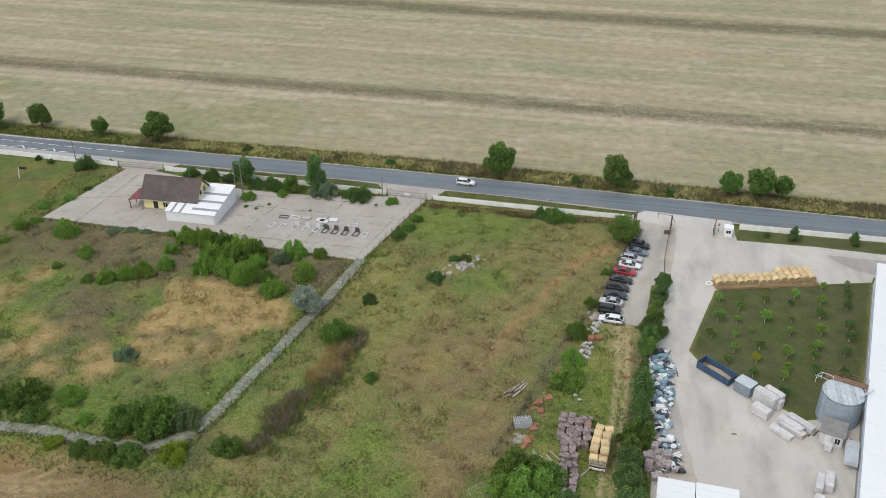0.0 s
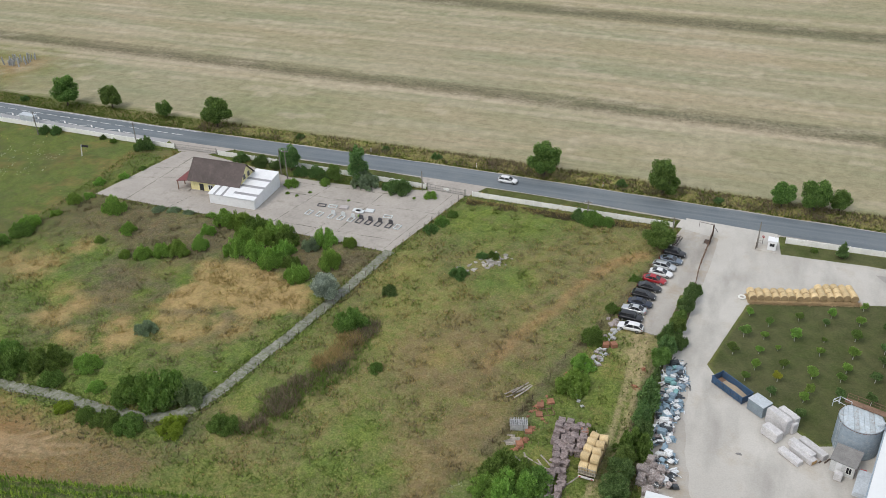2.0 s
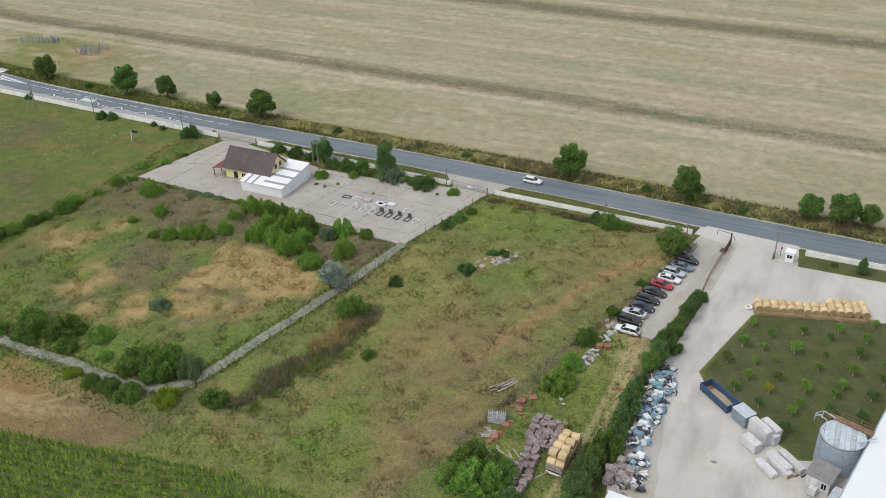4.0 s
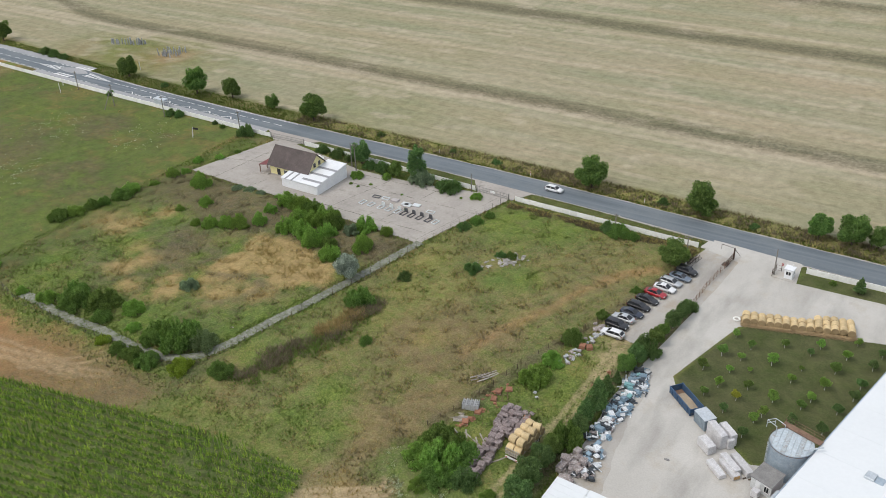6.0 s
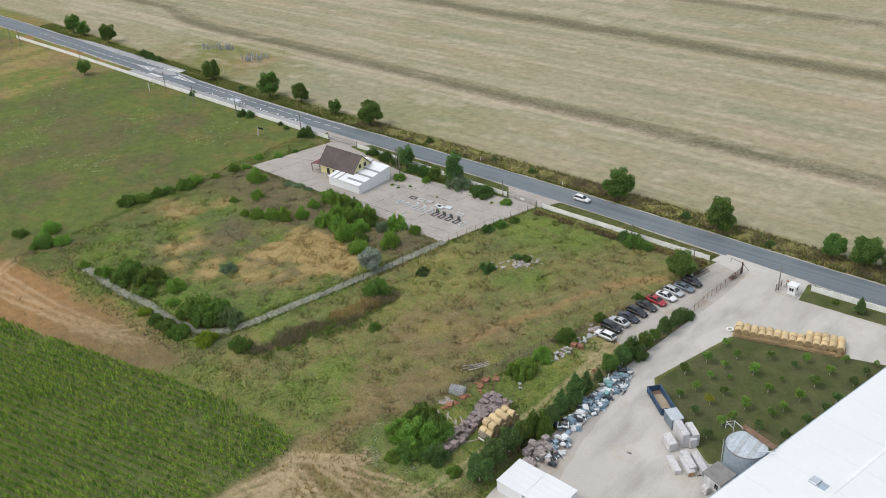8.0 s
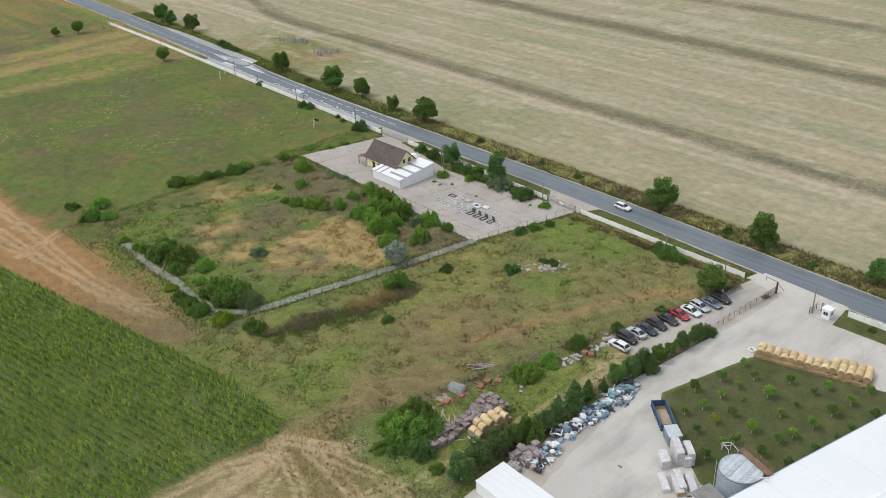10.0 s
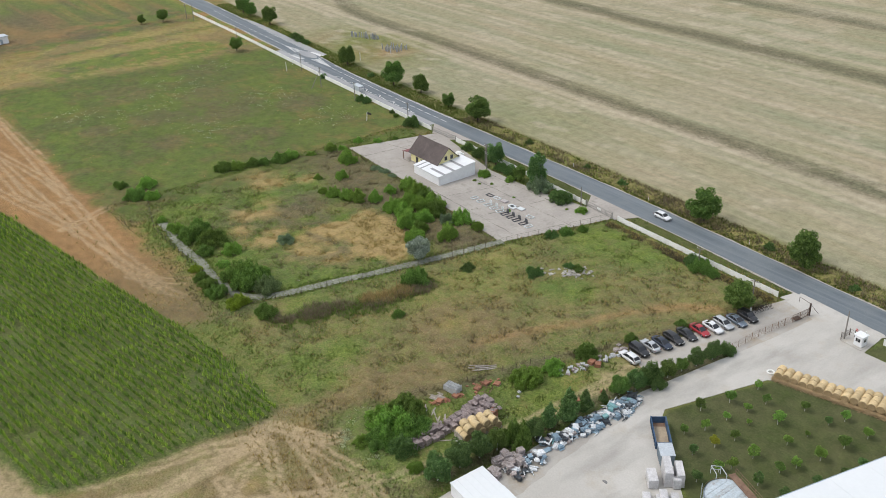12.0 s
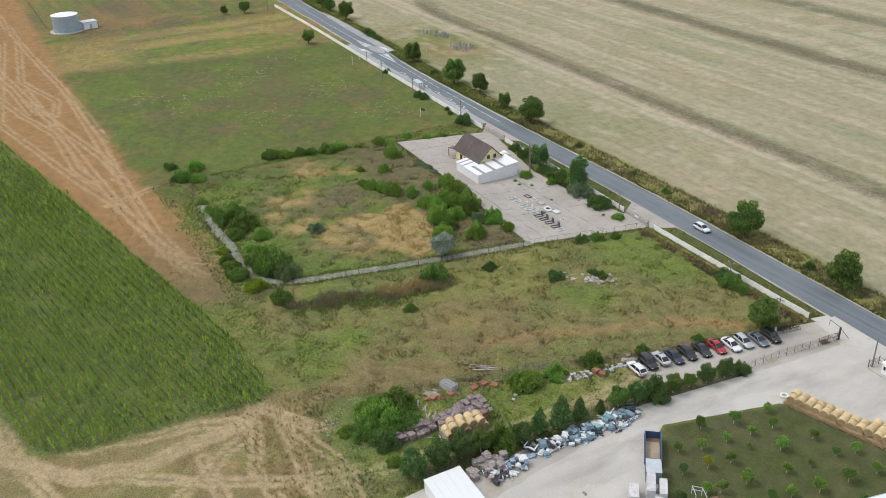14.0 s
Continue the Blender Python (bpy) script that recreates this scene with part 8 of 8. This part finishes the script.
# ---- scrap along the hedge ----
JUNK_WHITE = surface("scrap_white_enamel", (0.76, 0.78, 0.79), (0.63, 0.66, 0.68), 1.8, 6.0, 0.5, worn=(0.30, 0.27, 0.24), wear=0.3, vary=0.2)
JUNK_GREY = surface("scrap_blue_grey", (0.28, 0.39, 0.47), (0.19, 0.27, 0.33), 1.8, 6.0, 0.55, 0.2, vary=0.3)
JUNK_BROWN = surface("scrap_tile_brown", (0.27, 0.22, 0.205), (0.38, 0.33, 0.31), 1.4, 3.4, 0.9, bump=0.6, dist=0.06, worn=(0.58, 0.57, 0.56), wear=0.35, vary=0.2, gritty=0.7)
JUNK_TEAL = surface("scrap_teal", (0.22, 0.42, 0.42), (0.16, 0.32, 0.33), 1.8, 6.0, 0.5)


def junk_mesh(seed):
    """A battered casing or a long bent sheet."""
    rgj = random.Random(seed)
    bm = bmesh.new()
    if seed >= 9:
        ln, wd = rgj.uniform(0.5, 1.1), rgj.uniform(0.07, 0.26)
        box(bm, -ln, ln * 0.1, -wd, wd, 0, 0.09, 0.012, Matrix.Rotation(rgj.uniform(-0.3, 0.05), 4, "Y"))
        box(bm, ln * 0.12, ln, -wd, wd * 0.9, 0, 0.09, 0.012, Matrix.Rotation(rgj.uniform(-0.05, 0.4), 4, "Y"))
        if seed % 2:
            box(bm, -ln, -ln + 0.14, -wd - 0.8, wd, 0.0, 0.12, 0.01)
            box(bm, ln * 0.8, ln * 0.94, -wd - 0.8, wd, 0.0, 0.12, 0.01)
        return kept(bm, "sheet")
    w, d, h = rgj.uniform(0.6, 1.25), rgj.uniform(0.45, 0.8), rgj.uniform(0.22, 0.6)
    box(bm, -w / 2, w / 2, -d / 2, d / 2, 0, h, 0.02)
    if seed % 2:
        box(bm, -w / 2 - 0.06, w * 0.4, -d / 2 - 0.2, -d / 2 - 0.02, 0.05, h * 0.4, 0.02)
    if seed % 3 == 0:
        box(bm, -w * 0.35, w * 0.35, -d * 0.3, d * 0.3, h, h + 0.1, 0.02)
    return kept(bm, "casing")


JUNK = [junk_mesh(i) for i in range(18)]


def junk(x, y, z, k, mat, label, group, s=1.0):
    rgj = random.Random(int(x * 100 + y * 37))
    tilt = 12
    ob = part("scrap_casing" if k % 18 < 9 else "scrap_sheet", coloured(JUNK[k % 18], mat), None, None, "", pose(x, y, z, rgj.uniform(-tilt, tilt), rgj.uniform(-tilt, tilt), rgj.uniform(0, 360)) @ Matrix.Scale(s, 4))
    return tagged(ob, label, "scrap", group)


JUNK_DARK = surface("scrap_dark", (0.045, 0.055, 0.065), (0.08, 0.09, 0.10), 1.8, 6.0, 0.5, 0.2, vary=0.3)
rgk = random.Random(21)
NAMES = {JUNK_WHITE: "battered white enamel piece in the scrap heap", JUNK_GREY: "battered blue-grey metal piece in the scrap heap", JUNK_TEAL: "battered teal piece in the scrap heap", JUNK_DARK: "dark metal piece in the scrap heap", JUNK_BROWN: "rusty brown piece in the scrap heap"}
for k in range(285):
    t = rgk.random() ** 0.95
    wide = 1.15 + 0.6 * math.sin(t * 9.0 + 0.8) ** 2
    xc, yc = 5.3 + 0.7 * math.sin(t * 3.0) + 0.3 * t, -68.2 + 21.4 * t
    x, y = xc + rgk.uniform(-wide, wide), yc
    z = 0.03 + rgk.uniform(0.0, 0.95) * max(0.0, 1 - abs(x - xc) / wide)
    pool = [JUNK_WHITE, JUNK_WHITE, JUNK_GREY, JUNK_DARK, JUNK_GREY] if t > 0.62 else [JUNK_WHITE, JUNK_GREY, JUNK_DARK, JUNK_GREY, JUNK_DARK] if t > 0.3 else [JUNK_WHITE, JUNK_WHITE, JUNK_GREY, JUNK_DARK, JUNK_BROWN]
    mat = JUNK_TEAL if k % 19 == 4 else rgk.choice(pool)
    junk(x, y, z, (9 + k % 9) if rgk.random() < (0.65 if t > 0.62 else 0.3) else k % 9, mat, NAMES[mat], "scrap heap", rgk.uniform(0.8, 1.35))
for k in range(60):
    x, y = rgk.uniform(5.6, 8.6), rgk.uniform(-76.5, -69.4)
    x -= 0.1 * (y + 73)
    mat = rgk.choice([JUNK_WHITE, JUNK_WHITE, JUNK_BROWN, JUNK_GREY, JUNK_WHITE, JUNK_DARK])
    junk(x, y, 0.05 + rgk.uniform(0, 1.0) * (1 - abs(x - 7.1) / 2.2), k, mat, NAMES[mat].replace("scrap heap", "scrap pile by the white shed"), "scrap pile")
for k in range(22):
    x, y = rgk.uniform(3.4, 6.6), rgk.uniform(-78.6, -72.0)
    tile_stack(x, y, rgk.uniform(-20, 20), rgk.choice([2, 3, 4]), 80 + k, JUNK_BROWN, "pallet of film-wrapped brown tiles by the hedge", "wrapped tile pallets")
for k in range(40):
    x, y = -8.2 + 2.4 * rgk.random(), -52.5 + 12.5 * rgk.random()
    junk(x + 0.12 * (y + 46), y, 0.02, k % 9, rgk.choice([BLOCK, BLOCK, JUNK_BROWN]), "pale rubble piece in the grass", "rubble in the grass", 0.72)
for x, y in [(-8.2, -61.4), (-7.4, -62.4), (-8.6, -60.4), (-6.4, -47.8), (-7.0, -48.6)]:
    junk(x, y, 0.02, int(-y), BLOCK, "pale broken block in the grass", "rubble in the grass", 0.7)
for k in range(12):
    x, y = -6.9 + rgk.uniform(-0.9, 1.2), -38.4 + rgk.uniform(-1.0, 1.2)
    junk(x, y, 0.02, k, JUNK_BROWN, "broken brown rubble behind the parked cars", "rubble by the fence")

# rubble heap in the middle of the lot
RUBBLE = surface("pale_rubble", (0.42, 0.40, 0.37), (0.27, 0.25, 0.22), 1.5, 7.0, 0.95, bump=0.5, vary=0.25)


def stone_mesh(seed):
    bm = bmesh.new()
    bmesh.ops.create_icosphere(bm, subdivisions=1, radius=0.5)
    for v in bm.verts:
        v.co = v.co * (0.75 + 0.5 * noise.noise(v.co * 2 + Vector((seed * 7, 0, 0))))
        v.co.z *= 0.6
    me = kept(bm, "rubble_stone")
    me.materials.append(RUBBLE)
    return me


STONES = [stone_mesh(i) for i in range(5)]
heap = thing("rubble_heap", "low heap of pale rubble and broken slabs in the grass", "rubble", m=pose(0, 0, 0))
for k in range(130):
    t = rgk.random()
    x, y = -37.2 + 5.0 * t + rgk.gauss(0, 1.1), -28.8 + 6.2 * t + rgk.gauss(0, 0.9)
    s = rgk.choice([0.5, 0.6, 0.8, 1.1, 1.6])
    part("rubble_stone", STONES[k % 5], None, heap, "", Matrix.LocRotScale((x, y, 0.1 * s), Euler((rgk.uniform(-0.4, 0.4), rgk.uniform(-0.4, 0.4), rgk.uniform(0, 6))), (s * 1.2, s, s * 0.8)))
litter = thing("plaster_scraps", "white plaster scraps lying in the weedy plot", "rubble", m=pose(0, 0, 0))
for k in range(16):
    part("scrap_piece", STONES[k % 5], None, litter, "", Matrix.LocRotScale((-70.4 + rgk.uniform(-2.2, 2.2), -73.8 + rgk.uniform(-1.4, 1.4), 0.1), Euler((0, 0, k)), (0.6, 0.35, 0.25)))

# ---- gravestones shown on the old yard ----
GRANITE_D = surface("dark_granite", (0.06, 0.062, 0.068), (0.10, 0.10, 0.11), 2.0, 9.0, 0.3)
GRANITE_W = surface("white_marble", (0.62, 0.65, 0.65), (0.54, 0.57, 0.58), 2.0, 9.0, 0.4)
GRANITE_P = surface("pink_grey_marble", (0.42, 0.38, 0.37), (0.36, 0.33, 0.32), 2.0, 9.0, 0.45)


def grave(x, y, mat, kind, turn, label):
    g = thing("gravestone", label, "gravestone", "gravestones on display", pose(x, y, 0.036, 0, 0, turn))
    if kind == "slab":
        part("slab", boxed(-0.95, 0.95, -0.7, 0.7, 0.12, 0.3, 0.03), mat, g)
        part("plinth", boxed(-1.0, 1.0, -0.75, 0.75, 0, 0.12), GRANITE_P, g)
    else:
        for y0, y1 in ((-0.62, -0.48), (0.48, 0.62)):
            part("kerb", boxed(-1.0, 1.0, y0, y1, 0, 0.22, 0.015), mat, g)
        for x0, x1 in ((-1.0, -0.86), (0.86, 1.0)):
            part("kerb", boxed(x0, x1, -0.48, 0.48, 0, 0.22, 0.015), mat, g)
        if kind == "stone":
            bm = prism([(-0.5, 0.2), (0.5, 0.2), (0.5, 0.95), (0.3, 1.15), (-0.3, 1.15), (-0.5, 0.95)], -0.08, 0.08)
            part("headstone", bm, mat, g, "", pose(0.9, 0, 0, 0, 0, 90))


for i, (x, mat, kd) in enumerate([(-78.2, GRANITE_W, "frame"), (-75.6, GRANITE_W, "frame"), (-72.7, GRANITE_W, "stone"), (-70.3, GRANITE_W, "stone"), (-67.9, GRANITE_W, "stone"), (-65.9, GRANITE_D, "stone"), (-63.7, GRANITE_D, "stone"), (-61.4, GRANITE_D, "stone"), (-58.9, GRANITE_D, "stone"), (-56.9, GRANITE_W, "frame")]):
    grave(x, -17.2 - 0.03 * i, mat, kd, 82 - 100 * 0, "dark polished gravestone with a kerb on the old concrete" if mat is GRANITE_D else "white marble gravestone with a kerb on the old concrete")
for x, y, mat, kd in [(-76.9, -13.2, GRANITE_D, "frame"), (-74.3, -13.0, GRANITE_W, "frame"), (-71.6, -12.8, GRANITE_P, "slab"), (-68.2, -13.2, GRANITE_W, "slab"), (-65.4, -12.6, GRANITE_W, "slab"), (-60.6, -13.8, GRANITE_W, "frame"), (-67.4, -13.6, GRANITE_W, "slab")]:
    grave(x, y, mat, kd, 4, "dark granite grave kerb on the old concrete" if mat is GRANITE_D else "pale marble grave slab on the old concrete")
ph = thing("slab_heap", "small heap of pale broken slabs at the yard's edge", "rubble", m=pose(-69.2, -3.6, 0.03))
for k in range(6):
    part("slab_piece", STONES[k % 5], None, ph, "", Matrix.LocRotScale((rgk.uniform(-1.2, 1.2), rgk.uniform(-0.6, 0.6), 0.1), Euler((0, 0, k)), (1.2, 0.8, 0.4)))
for x, y in [(-66.6, -15.4), (-58.0, -4.0), (-72.0, -9.4)]:
    plant("bush", x, y, 0.14 + 0.1 * rgk.random(), FRESH_LEAF, "yard_weed", "bright green weed sprouting from the old concrete", "weed", "weeds of the old yard", tall=0.8)

# ---- far things ----
tk = thing("storage_tank", "large round grey steel tank with a white roof", "tank", m=pose(-337.5, -84.5, 0))
part("shell", tubed((0, 0, 0), (0, 0, 7.4), 5.6, None, 40), GALV, tk)
part("roof", tubed((0, 0, 7.4), (0, 0, 8.1), 5.7, 0.4, 40), WHITE_PANEL, tk)
part("base", tubed((0, 0, -0.1), (0, 0, 0.35), 7.2, None, 40), CONCRETE, tk)
hut2 = thing("pump_house", "small white pump house beside the round tank", "hut", m=pose(-338, -75.0, 0, 0, 0, 10))
part("wall", boxed(-2.4, 2.4, -3.0, 3.0, 0, 3.0), WHITE_PANEL, hut2)
part("roof", boxed(-2.7, 2.7, -3.3, 3.3, 3.0, 3.25), GALV_PALE, hut2)
part("door", boxed(2.4, 2.46, -0.5, 0.5, 0, 2.1), GALV, hut2)
wire_fence("compound_fence", [(-420, -92), (-380, -92), (-346, -92), (-331, -90)], 4.0, 1.6, "dark wire fence beside the tank", DARK_STEEL, DARK_STEEL)
stack_mat = surface("grey_concrete_posts", (0.40, 0.41, 0.41), (0.30, 0.31, 0.31), 1.0, 6.0, 0.9, vary=0.2)
for cx, cy, n, rr in [(-236, 46, 26, 6.5), (-211, 45.5, 30, 5.5)]:
    for k in range(n):
        t = rgk.random()
        if cx < -220:
            x, y = cx - rr + 2 * rr * t, cy + 3.0 * (2 * t - 1) + rgk.uniform(-0.8, 0.8)
        else:
            x, y = cx + rgk.uniform(-rr, rr) * 0.6, cy + rgk.uniform(-rr, rr) * 0.7
        cp = part("concrete_post", boxed(-0.16, 0.16, -0.16, 0.16, -0.1, rgk.uniform(1.2, 2.8), 0.02), stack_mat, None, "", pose(x, y, 0, rgk.uniform(-6, 6), rgk.uniform(-6, 6), rgk.uniform(0, 90)))
        tagged(cp, "grey concrete post standing in the rough field island", "post", "concrete posts")
